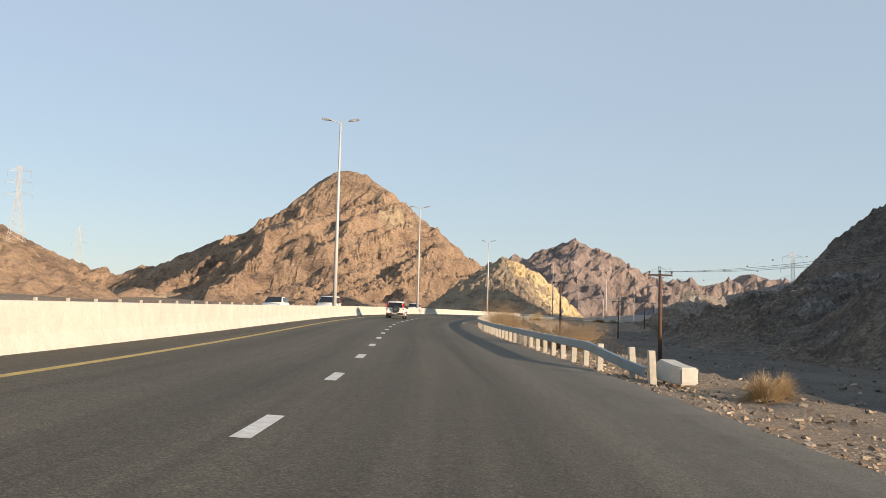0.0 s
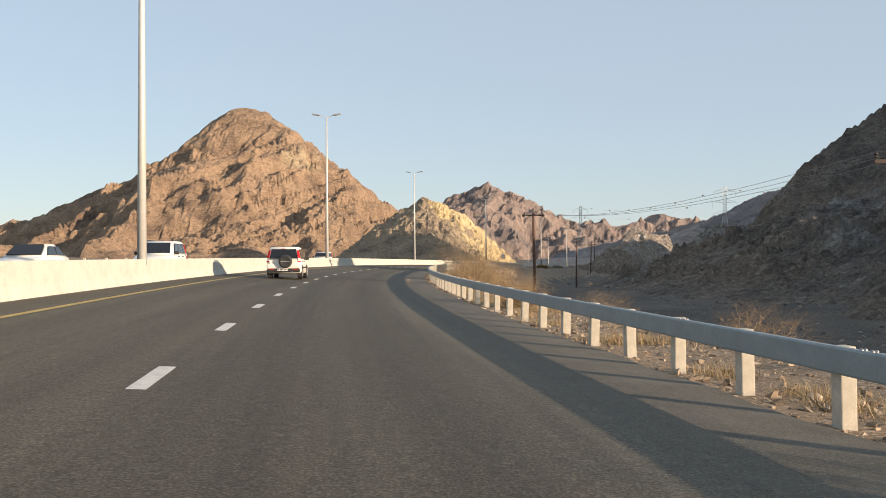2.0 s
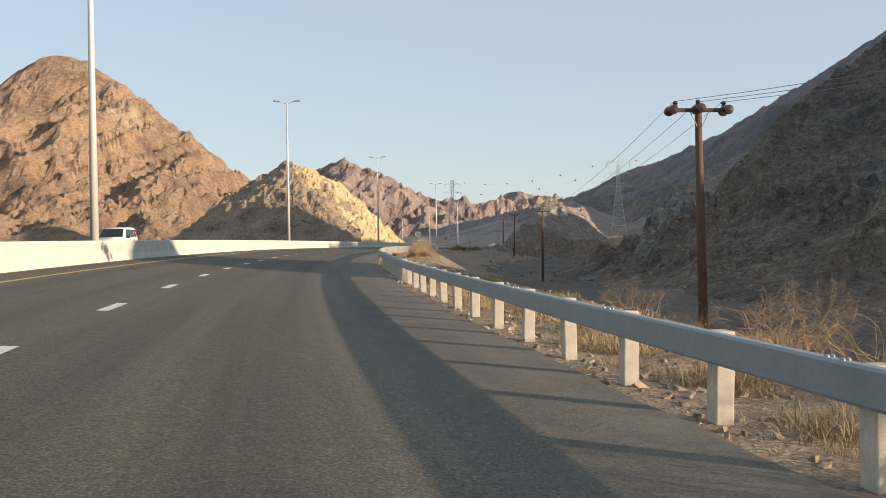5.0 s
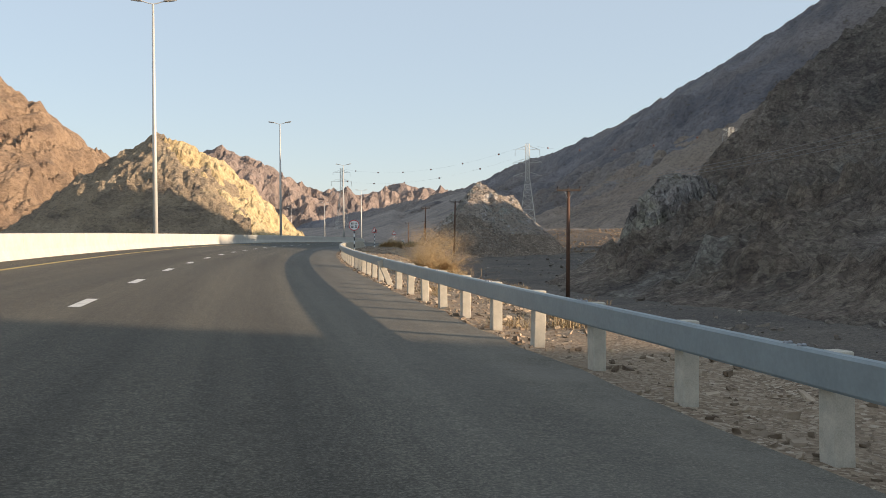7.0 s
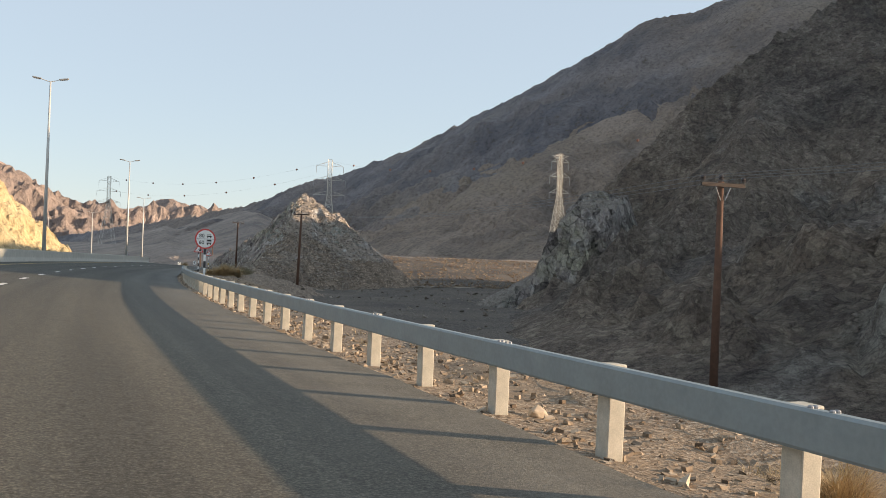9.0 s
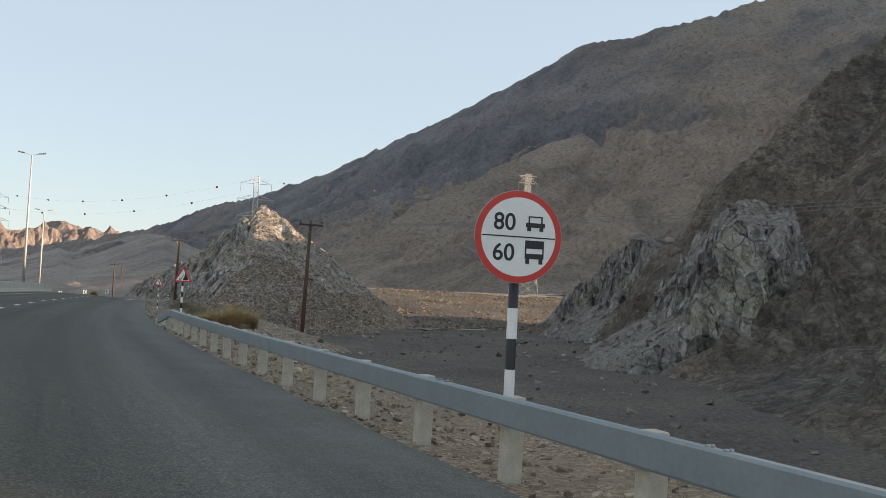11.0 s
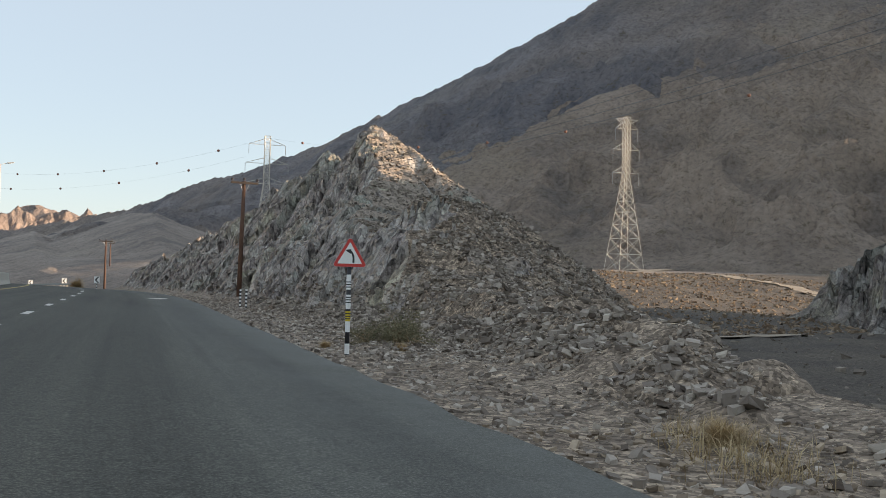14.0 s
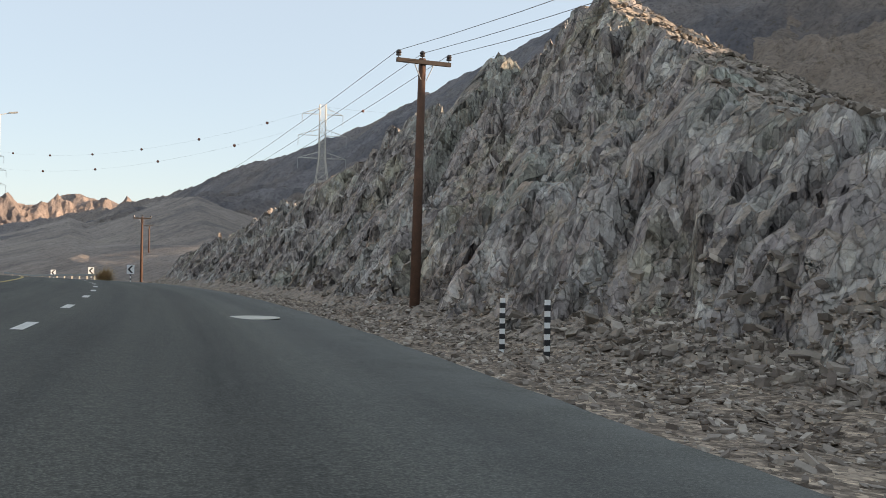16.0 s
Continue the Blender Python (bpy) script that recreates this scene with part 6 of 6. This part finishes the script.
def sedan(x, y, z, turn, label):
    t = thing("sedan_car", x, y, z, turn, label, "car", "oncoming cars")
    bm = bmesh.new()
    ring_loft(bm, [section(-1.0, 0.72, 0.66, 0.40, 0.86), section(-0.85, 0.86, 0.80, 0.28, 0.94), section(0.0, 0.89, 0.85, 0.24, 0.96), section(1.8, 0.89, 0.85, 0.24, 0.94), section(2.6, 0.88, 0.80, 0.24, 0.86), section(3.3, 0.82, 0.70, 0.28, 0.74), section(3.5, 0.70, 0.6, 0.36, 0.62)])
    part("body", bm, CAR_WHITE, t, shade_smooth=True)
    bm = bmesh.new()
    ring_loft(bm, [section(-0.55, 0.78, 0.60, 0.90, 1.30, 0.04, 0.5), section(0.3, 0.80, 0.62, 0.92, 1.44, 0.05), section(1.2, 0.80, 0.62, 0.92, 1.43, 0.05, -0.2), section(2.3, 0.76, 0.58, 0.88, 1.30, 0.04, -0.9)])
    part("cabin", bm, CAR_WHITE, t, shade_smooth=True)
    quad_panel(t, "windscreen", [(0.68, 2.10, 0.95), (-0.68, 2.10, 0.95), (-0.56, 1.45, 1.36), (0.56, 1.45, 1.36)], CAR_GLASS, (0, 0.05, 0.06))
    quad_panel(t, "rear_window", [(-0.66, -0.42, 0.97), (0.66, -0.42, 0.97), (0.56, 0.05, 1.34), (-0.56, 0.05, 1.34)], CAR_GLASS, (0, -0.05, 0.06))
    for sgn in (-1, 1):
        for ya, yb, yc, yd in ((-0.2, 0.6, 0.6, 0.15), (0.68, 1.8, 1.3, 0.68)):
            quad_panel(t, "side_window", [(sgn * 0.80, ya, 0.97), (sgn * 0.80, yb, 0.97), (sgn * 0.66, yc, 1.34), (sgn * 0.66, yd, 1.34)], CAR_GLASS, (sgn * 0.018, 0, 0.005))
        quad_panel(t, "headlamp", [(sgn * 0.50, 3.38, 0.58), (sgn * 0.72, 3.28, 0.58), (sgn * 0.72, 3.20, 0.70), (sgn * 0.50, 3.32, 0.68)], CLEAR_LENS, (0, 0.03, 0.01))
        for wy in (0.0, 2.6):
            wheel(t, sgn * 0.79, wy, 0.31, 0.2)
    return t


rx, ry, rz = on_road(-10.8, 40.0)
sedan(float(rx), float(ry), float(rz) + 0.005, heading(40) + 180, "white saloon car coming the other way behind the barrier")


# ---- plants ----
def tuft_mesh(name, count, height, spread, seed, mat, droop=0.5, width=0.006):
    """Dry grass: many thin bent blades from one root."""
    r = random.Random(seed)
    verts, faces = [], []
    for _ in range(count):
        a, lean = r.uniform(0, 2 * math.pi), abs(r.gauss(0.3, 1.2))
        h = height * r.uniform(0.45, 1.0)
        root = Vector((r.gauss(0, spread * 0.32), r.gauss(0, spread * 0.32), -0.03))
        d = Vector((math.cos(a), math.sin(a), 0))
        side = Vector((-d.y, d.x, 0)) * width * r.uniform(0.6, 1.5)
        p1 = root + d * lean * h * 0.45 + Vector((0, 0, h * 0.6))
        p2 = p1 + d * (lean * h * 0.6 + droop * h * 0.15 * r.random()) + Vector((0, 0, h * 0.4 * (1 - lean * 0.5)))
        k = len(verts)
        verts += [root - side, root + side, p1 - side * 0.8, p1 + side * 0.8, p2]
        faces += [(k, k + 1, k + 3, k + 2), (k + 2, k + 3, k + 4)]
    return mesh_of(name, verts, faces, (mat,))


def twig_mesh(name, seed, height, spread, mat, stems=6, depth=4, leaf=None, leaf_count=0, girth=0.016):
    """A thorny bush: stems that fork again and again into thin twigs."""
    r = random.Random(seed)
    bm = bmesh.new()
    tips = []
    def grow(p, d, length, radius, level):
        pts, rad = [p], [radius]
        for k in range(3 if level < 3 else 2):
            d = (d + Vector((r.gauss(0, 0.22), r.gauss(0, 0.22), r.gauss(0.02, 0.16) - (0.45 if p.z > height * 0.85 else 0)))).normalized()
            p = p + d * length / (3 if level < 3 else 2)
            pts.append(p), rad.append(radius * (1 - 0.18 * (k + 1)))
        tube(bm, pts, rad, 4 if level < 2 else 3, False)
        if level >= depth:
            tips.append((pts[-1], d))
            return
        for _ in range(r.choice((2, 3, 3))):
            q = pts[r.choice((1, 2, -1, -1))]
            nd = (d + Vector((r.gauss(0, 0.75), r.gauss(0, 0.75), r.gauss(0.0, 0.35)))).normalized()
            grow(q, nd, length * r.uniform(0.6, 0.85), radius * 0.55, level + 1)
    for _ in range(stems):
        a = r.uniform(0, 2 * math.pi)
        d = Vector((math.cos(a) * spread, math.sin(a) * spread, 1)).normalized()
        grow(Vector((r.gauss(0, 0.1), r.gauss(0, 0.1), -0.05)), d, height * 0.42 * r.uniform(0.8, 1.15), girth * height, 0)
    me = bpy.data.meshes.new(name)
    bm.to_mesh(me)
    bm.free()
    me.materials.append(mat)
    leaves = None
    if leaf and tips:
        verts, faces = [], []
        for _ in range(leaf_count):
            p, d = r.choice(tips)
            p = p + Vector((r.gauss(0, 0.08), r.gauss(0, 0.08), r.gauss(0, 0.08))) * height
            a, b_ = Vector((r.gauss(0, 1), r.gauss(0, 1), r.gauss(0, 1))).normalized() * 0.03, Vector((r.gauss(0, 1), r.gauss(0, 1), r.gauss(0, 1))).normalized() * 0.014
            k = len(verts)
            verts += [p - a, p + b_, p + a, p - b_]
            faces.append((k, k + 1, k + 2, k + 3))
        leaves = mesh_of(name + "_leaves", verts, faces, (leaf,))
    return me, leaves


def ball_mesh(name, count, radius, seed, mat):
    """A round wiry bush: fine curved stems from the root that fill a squat dome."""
    r = random.Random(seed)
    verts, faces = [], []
    for _ in range(count):
        a, up = r.uniform(0, 2 * math.pi), r.uniform(0.05, 1.0)
        out = math.sqrt(1 - up * up * 0.9)
        reach = radius * r.uniform(0.45, 1.0) ** 0.6 * (1 + 0.15 * math.sin(3 * a + seed))
        tip = Vector((math.cos(a) * out, math.sin(a) * out, up * 0.85)) * reach
        mid = tip * 0.5 + Vector((r.gauss(0, 0.07), r.gauss(0, 0.07), 0.10 + r.gauss(0, 0.04))) * radius
        root = Vector((r.gauss(0, 0.10), r.gauss(0, 0.10), -0.03)) * radius
        tip += Vector((r.gauss(0, 0.05), r.gauss(0, 0.05), r.gauss(-0.03, 0.05))) * radius
        side = Vector((-math.sin(a), math.cos(a), 0)) * 0.0024 * r.uniform(0.7, 1.5)
        k = len(verts)
        verts += [root - side, root + side, mid - side, mid + side, tip - side * 0.4, tip + side * 0.4]
        faces += [(k, k + 1, k + 3, k + 2), (k + 2, k + 3, k + 5, k + 4)]
    return mesh_of(name, verts, faces, (mat,))


GRASS = [tuft_mesh("grass_blades", 240, 0.46, 0.95, 31 + k, STRAW, width=0.005) for k in range(3)]
BUSHES = [twig_mesh("twigs", 61 + k, 1.5, 1.1, TWIG, 11, 4, None, 0, 0.008) for k in range(3)]
SCRUB = [twig_mesh("thorn_twigs", 71 + k, 1.5, 0.95, TWIG, 22, 4, None, 0, 0.0095) for k in range(2)]
TREES = [twig_mesh("branches", 81 + k, 2.5, 0.85, TWIG, 15, 5, None, 0, 0.0066) for k in range(2)]
THICKET = [twig_mesh("fine_twigs", 131 + k, 2.2, 0.55, AMBER, 11, 5, None, 0, 0.0045) for k in range(2)]
TUMBLE = [ball_mesh("straw_ball", 2200, 0.8, 151 + k, AMBER) for k in range(2)]
GREEN = [twig_mesh("stems", 91 + k, 1.0, 0.9, TWIG, 8, 3, SAGE, 2600) for k in range(2)]


def plant(name, datas, x, y, scale, label, category, group, sink=0.05, stretch=1.0):
    z = gz1(x, y)
    t = thing(name, x, y, z - sink, (x * 57 + y * 31) % 360, label, category, group)
    t.scale = (scale, scale, scale * stretch)
    for pname, me in datas:
        if me is not None:
            part(pname, me, None, t)
    return t


pick = lambda arr, x, y: arr[int(abs(x * 7 + y * 3)) % len(arr)]


def dry_tuft(x, y, scale=1.0):
    plant("dry_grass_tuft", (("grass_clump", pick(GRASS, x, y)),), x, y, scale, "tuft of dry golden grass on the stony verge", "dry grass", "dry grass tufts on the verge")


def dry_bush(x, y, scale=1.0, straw=True):
    me, _ = pick(BUSHES, x, y)
    t = plant("dry_bush", (("twig_tangle", me),) + ((("grass", pick(GRASS, y, x)),) if straw else ()), x, y, scale, "leafless tangled thorn bush with dry straw at its foot", "bush", "dry bushes behind the rail")


def thorn_scrub(x, y, scale=1.0, stretch=1.0):
    me, _ = pick(SCRUB, x, y)
    plant("thorn_scrub", (("thorn_tangle", me), ("undergrowth", pick(TUMBLE, y, x))), x, y, scale, "dense spreading thorn scrub of crooked tan twigs", "bush", "thorn scrub behind the rail", stretch=stretch)


def straw_thicket(x, y, scale=1.0):
    me, _ = pick(THICKET, x, y)
    plant("straw_thicket", (("twig_fan", me), ("straw_foot", pick(GRASS, x, y))), x, y, scale, "wispy fan-shaped desert broom with amber twigs", "bush", "desert brooms behind the rail")


def straw_ball(x, y, scale=1.0):
    plant("straw_ball", (("straw_dome", pick(TUMBLE, x, y)),), x, y, scale, "round wiry amber bush of fine dry stems", "bush", "round wiry bushes by the verge")


def bare_tree(x, y, scale=1.0):
    me, _ = pick(TREES, x, y)
    plant("bare_acacia", (("crown", me), ("under_grass", pick(GRASS, y, x))), x, y, scale, "small bare acacia with a spreading crown of grey-brown twigs", "tree", "bare acacias behind the rail")


def sage_bush(x, y, scale=1.0):
    me, lv = pick(GREEN, x, y)
    plant("dusty_shrub", (("stem_tangle", me), ("foliage", lv)), x, y, scale, "low dusty green-brown shrub among the stones", "shrub", "dusty shrubs on the verge")


for x, y, k in ((3.8, 131.2, 0.8), (4.3, 132.4, 0.8), (4.5, 131.6, 0.9), (3.7, 130.4, 0.7), (4.2, 131.9, 0.95), (4.0, 130.9, 0.85)):
    straw_thicket(x, y, k)
for x, y, k in ((18.0, 207.4, 1.7), (18.8, 208.2, 1.8), (17.6, 208.6, 1.3), (19.6, 208.8, 1.5), (3.6, 131.2, 1.2), (3.9, 132.3, 1.45), (4.3, 131.4, 1.1), (3.4, 130.2, 0.9), (4.3, 130.4, 1.0), (3.3, 133.4, 0.6), (2.6, 138.4, 0.7), (1.6, 112.9, 0.6), (10.4, -19.9, 1.0), (10.9, -18.8, 0.85), (23.8, 228.7, 0.55), (27.7, 240.3, 0.4), (26.0, 240.7, 0.35), (48.6, 345.0, 2.2)):
    straw_ball(x, y, k)
for x, y, k, high in ((6.2, 4.0, 1.0, 1.1), (6.7, 2.6, 1.05, 1.05), (7.6, 3.2, 1.1, 1.0), (7.6, 1.4, 1.0, 1.1), (2.6, 28.4, 0.95, 1.1), (3.0, 29.6, 0.8, 1.0), (3.0, 48.0, 0.8, 1.0), (1.3, 58.6, 1.1, 1.15), (1.8, 60.4, 1.15, 1.2), (2.6, 58.4, 1.1, 1.2)):
    thorn_scrub(x, y, k, high)
for x, y, k in ((1.4, 47.3, 1.15), (2.4, 48.8, 1.1), (0.9, 57.0, 0.8), (1.9, 58.6, 0.72), (3.6, 62.5, 0.8)):
    bare_tree(x, y, k)
for x, y, k in ((6.4, 37.4, 1.25), (7.4, 38.4, 1.1), (2.7, 42.6, 0.85), (2.9, 44.4, 0.8), (1.0, 61.0, 0.8), (2.0, 63.5, 0.9), (1.4, 66.0, 0.9), (2.2, 70.0, 0.9), (2.2, 76.0, 0.8), (5.2, 67.5, 0.9), (3.4, 73.0, 0.8), (6.0, 33.0, 0.7), (8.0, 22.5, 0.9), (9.8, 14.6, 0.9), (7.2, 19.5, 0.8), (10.4, 9.2, 0.8), (4.6, 80.0, 0.8), (3.6, 88.0, 0.7)):
    dry_bush(x, y, k)
for x, y, k in ((17.6, 211.0, 0.7), (18.4, 213.0, 0.7), (18.0, 212.2, 0.6), (19.0, 215.5, 0.6), (20.4, 217.0, 0.7), (23.3, 228.2, 0.9), (23.9, 229.0, 0.8), (22.6, 227.4, 0.7), (21.6, 218.8, 0.6), (6.0, 152.0, 0.8), (7.2, 150.0, 0.7), (2.4, 120.6, 0.7), (3.0, 122.4, 0.6), (1.2, 49.0, 0.6), (2.3, 35.0, 0.7), (3.0, 33.6, 0.6), (4.85, 9.4, 0.8), (5.3, 8.6, 0.7), (4.9, 10.4, 0.7), (7.4, -5.4, 0.8), (7.6, -4.6, 0.6), (5.9, 1.6, 0.6), (2.2, 29.4, 0.7), (2.9, 26.8, 0.7)):
    dry_tuft(x, y, k)
for x, y, k in ((28.6, 241.6, 1.0), (29.1, 242.4, 0.9), (28.0, 242.2, 0.8), (21.0, 217.5, 0.6), (23.0, 224.9, 0.95), (23.5, 225.6, 0.85), (23.3, 218.6, 1.1), (22.4, 219.6, 0.9), (24.0, 220.2, 1.0)):
    sage_bush(x, y, k)
rp = random.Random(3)
for k in range(230):
    s = rp.uniform(-2, 140) if k < 110 else rp.gauss(50, 15)
    x, y, _ = on_road(6.5 + 3.4 * rp.random() ** 1.3, s)
    dry_tuft(float(x), float(y), rp.uniform(0.25, 0.85))
for k in range(60):
    x, y, _ = on_road(rp.uniform(6.5, 7.6), rp.uniform(54, 84))
    dry_tuft(float(x), float(y), rp.uniform(0.45, 0.85))
for k in range(26):
    s = rp.uniform(140, 226)
    x, y, _ = on_road(rp.uniform(6.6, 9.4), s)
    dry_tuft(float(x), float(y), rp.uniform(0.2, 0.5))


# ---- loose stones ----
def stone_verts(r, size, p, flat=0.6):
    """A chipped angular stone of 8 to 12 corners."""
    ico = [(0, 0, 1), (0.89, 0, 0.45), (0.28, 0.85, 0.45), (-0.72, 0.53, 0.45), (-0.72, -0.53, 0.45), (0.28, -0.85, 0.45), (0.72, 0.53, -0.45), (-0.28, 0.85, -0.45), (-0.89, 0, -0.45), (-0.28, -0.85, -0.45), (0.72, -0.53, -0.45), (0, 0, -1)]
    sx, sy, sz = size * r.uniform(0.7, 1.3), size * r.uniform(0.6, 1.0), size * flat * r.uniform(0.6, 1.1)
    a = r.uniform(0, 6.28)
    ca, sa = math.cos(a), math.sin(a)
    out = []
    for x, y, z in ico:
        k = r.uniform(0.68, 1.12)
        x, y, z = x * sx * k, y * sy * k, z * sz * k
        out.append((p[0] + ca * x - sa * y, p[1] + sa * x + ca * y, p[2] + z))
    return out


ICO_F = ((0, 1, 2), (0, 2, 3), (0, 3, 4), (0, 4, 5), (0, 5, 1), (1, 6, 2), (2, 7, 3), (3, 8, 4), (4, 9, 5), (5, 10, 1), (2, 6, 7), (3, 7, 8), (4, 8, 9), (5, 9, 10), (1, 10, 6), (6, 11, 7), (7, 11, 8), (8, 11, 9), (9, 11, 10), (10, 11, 6))


SLAB = [(x, y, z) for z in (-0.8, 0.8) for y in (-0.8, 0.8) for x in (-0.8, 0.8)]
SLAB_F = ((0, 2, 3, 1), (4, 5, 7, 6), (0, 1, 5, 4), (2, 6, 7, 3), (0, 4, 6, 2), (1, 3, 7, 5))


def chip_verts(r, size, p, flat):
    """A broken slab: eight knocked-about corners, turned and tilted."""
    sx, sy, sz = size * r.uniform(0.8, 1.5), size * r.uniform(0.5, 1.0), size * flat * r.uniform(0.5, 1.2)
    a, lx, ly = r.uniform(0, 6.28), r.gauss(0, 0.28), r.gauss(0, 0.28)
    ca, sa = math.cos(a), math.sin(a)
    out = []
    for x, y, z in SLAB:
        x, y, z = x * sx * r.uniform(0.55, 1.15), y * sy * r.uniform(0.55, 1.15), z * sz * r.uniform(0.6, 1.2)
        z += x * lx + y * ly
        out.append((p[0] + ca * x - sa * y, p[1] + sa * x + ca * y, p[2] + z))
    return out


def scatter(name, xs, ys, zs, sizes, mat, label, seed, flat=0.6):
    r = random.Random(seed)
    verts, faces = [], []
    for x, y, z, sz in zip(xs, ys, zs, sizes):
        k = len(verts)
        if sz < 0.032:            # small flakes: four corners
            a = r.uniform(0, 6.28)
            verts += [(x + sz * q * math.cos(a + g_), y + sz * q * math.sin(a + g_), z + h_ * sz * flat) for g_, q, h_ in ((0, 1.3, -0.6), (2.1, 0.9, -0.6), (4.2, 1.1, -0.6), (r.uniform(0, 6), 0.3, r.uniform(0.5, 1.0)))]
            faces += [(k, k + 2, k + 1), (k, k + 1, k + 3), (k + 1, k + 2, k + 3), (k + 2, k, k + 3)]
            continue
        verts += chip_verts(r, sz, (x, y, z), flat)
        faces += [tuple(a + k for a in f) for f in SLAB_F]
    ob = part(name, mesh_of(name, verts, faces, (mat,)), None)
    return tagged(ob, label, "stones", kind="stuff")


def verge_stones(count, s0, s1, v0, v1, small, large, mat, label, seed, name="verge_stones"):
    g = np.random.default_rng(seed)
    s, v = g.uniform(s0, s1, count), v0 + (v1 - v0) * g.beta(1.1, 1.6, count)
    x, y, _ = on_road(v, s)
    size = small + (large - small) * g.random(count) ** 4.5
    return scatter(name, x, y, ground_z(x, y) + size * 0.10, size, mat, label, seed, 0.62)


verge_stones(24000, -40, 120, 5.85, 9.8, 0.012, 0.07, STONES, "scattered pale broken stones on the verge", 1)
verge_stones(30000, 120, 232, 5.85, 10.5, 0.014, 0.062, STONES, "scattered broken stones behind the guard rail", 2)
verge_stones(26000, 204, 300, 5.75, 11.8, 0.013, 0.08, BROWN_CHIPS, "flat brown chips of blasted rock littering the verge", 3)
g = np.random.default_rng(41)
s, v = g.uniform(240, 286, 18000), 6.7 + 5.0 * g.random(18000) ** 0.75
x, y, _ = on_road(v, s)
zc, _ = cut_height(x, y)
scatter("shale_chips", x, y, np.maximum(ground_z(x, y), np.where(zc < line_z(s) + 0.7, zc, -9)) + 0.012, 0.022 + 0.065 * g.random(18000) ** 3, BROWN_CHIPS, "dense flat shale chips at the foot of the cutting", 42, 0.32)
g = np.random.default_rng(4)
x, y = g.uniform(28, 60, 48000), g.uniform(236, 325, 48000)
vv, ss = across(x, y)
zc, loose = cut_height(x, y)
ok = (vv > 8.6) & (zc > ground_z(x, y) + 0.05) & (loose | (zc < line_z(ss) + 0.9)) & (g.random(48000) < np.where(y < 285, 1.0, 0.4))
x, y, zc = x[ok], y[ok], zc[ok]
scatter("hill_rubble", x, y, zc + 0.03, 0.03 + 0.15 * g.random(len(x)) ** 4, GREY_STONES, "broken grey rubble lying on the rock cutting", 5, 0.45)
x, y = g.uniform(22, 50, 80000), g.uniform(224, 266, 80000)
zc, loose = cut_height(x, y)
ok = (zc > ground_z(x, y) + 0.02) & (loose | (zc < line_z(across(x, y)[1]) + 1.2)) & (across(x, y)[0] > 7.2) & (fbm(x / 2.5, y / 2.5, 3, 81) > -0.12 + 0.3 * (g.random(80000) - 0.5))
x, y, zc = x[ok], y[ok], zc[ok]
scatter("heap_rubble", x, y, zc + 0.04, 0.03 + 0.11 * g.random(len(x)) ** 3.5, BROWN_CHIPS, "tumbled brown rubble on the heap beside the cutting", 8, 0.6)
x, y = g.uniform(20, 95, 8000), g.uniform(-30, 270, 8000)
vv, ss = across(x, y)
x, y = x[vv > 13], y[vv > 13]
scatter("wadi_rubble", x, y, ground_z(x, y) + 0.02, 0.05 + 0.27 * g.random(len(x)) ** 6, GREY_STONES, "grey stones strewn over the wadi floor", 6)
x, y = g.uniform(66, 150, 9500), 262 + 62 * g.random(9500) ** 1.3
scatter("terrace_rubble", x, y, ground_z(x, y) + 0.04, 0.06 + 0.22 * g.random(9500) ** 3, RUST_STONES, "rusty brown rubble on the gravel terrace", 7)


def boulder(x, y, size, label, mat, flat=0.65, seed=0):
    r = random.Random(seed)
    bm = bmesh.new()
    vs = [bm.verts.new(p) for p in stone_verts(r, size, (0, 0, 0), flat)]
    for f in ICO_F:
        bm.faces.new([vs[i] for i in f])
    bmesh.ops.bevel(bm, geom=list(bm.edges), offset=size * 0.06, segments=1, affect="EDGES")
    ob = part("boulder", bm, mat, None)
    ob.matrix_basis = pose(x, y, gz1(x, y) + size * flat * 0.3)
    return tagged(ob, label, "boulder", "boulders on the verge")


rb = random.Random(12)
for k in range(26):
    s = rb.uniform(-20, 236)
    x, y, _ = on_road(rb.uniform(6.5, 8.2), s)
    boulder(float(x), float(y), rb.uniform(0.10, 0.21), "pale brown broken boulder beside the guard rail", STONES, 0.6, k)
boulder(6.75, -5.1, 0.24, "flat brown stone at the foot of a guard rail post", STONES, 0.5, 91)
boulder(5.72, 0.45, 0.22, "tan stone at the foot of a guard rail post", STONES, 0.6, 92)
for k in range(14):
    s = rb.uniform(214, 300)
    x, y, _ = on_road(rb.uniform(7.0, 10.0), s)
    boulder(float(x), float(y), rb.uniform(0.10, 0.22), "grey slab of blasted rock on the verge", GREY_STONES, 0.4, k + 50)

g = np.random.default_rng(9)
s, v = g.uniform(48, 57, 2600), g.normal(0, 0.05, 2600)
x, y, z = on_road(4.72 + v + 0.08 * np.sin(s * 1.3), s)
scatter("gravel_spill", x, y, z + 0.003, 0.005 + 0.013 * g.random(2600) ** 3, STONES, "thin strip of pale gravel spilled along the asphalt shoulder", 19, 0.5)
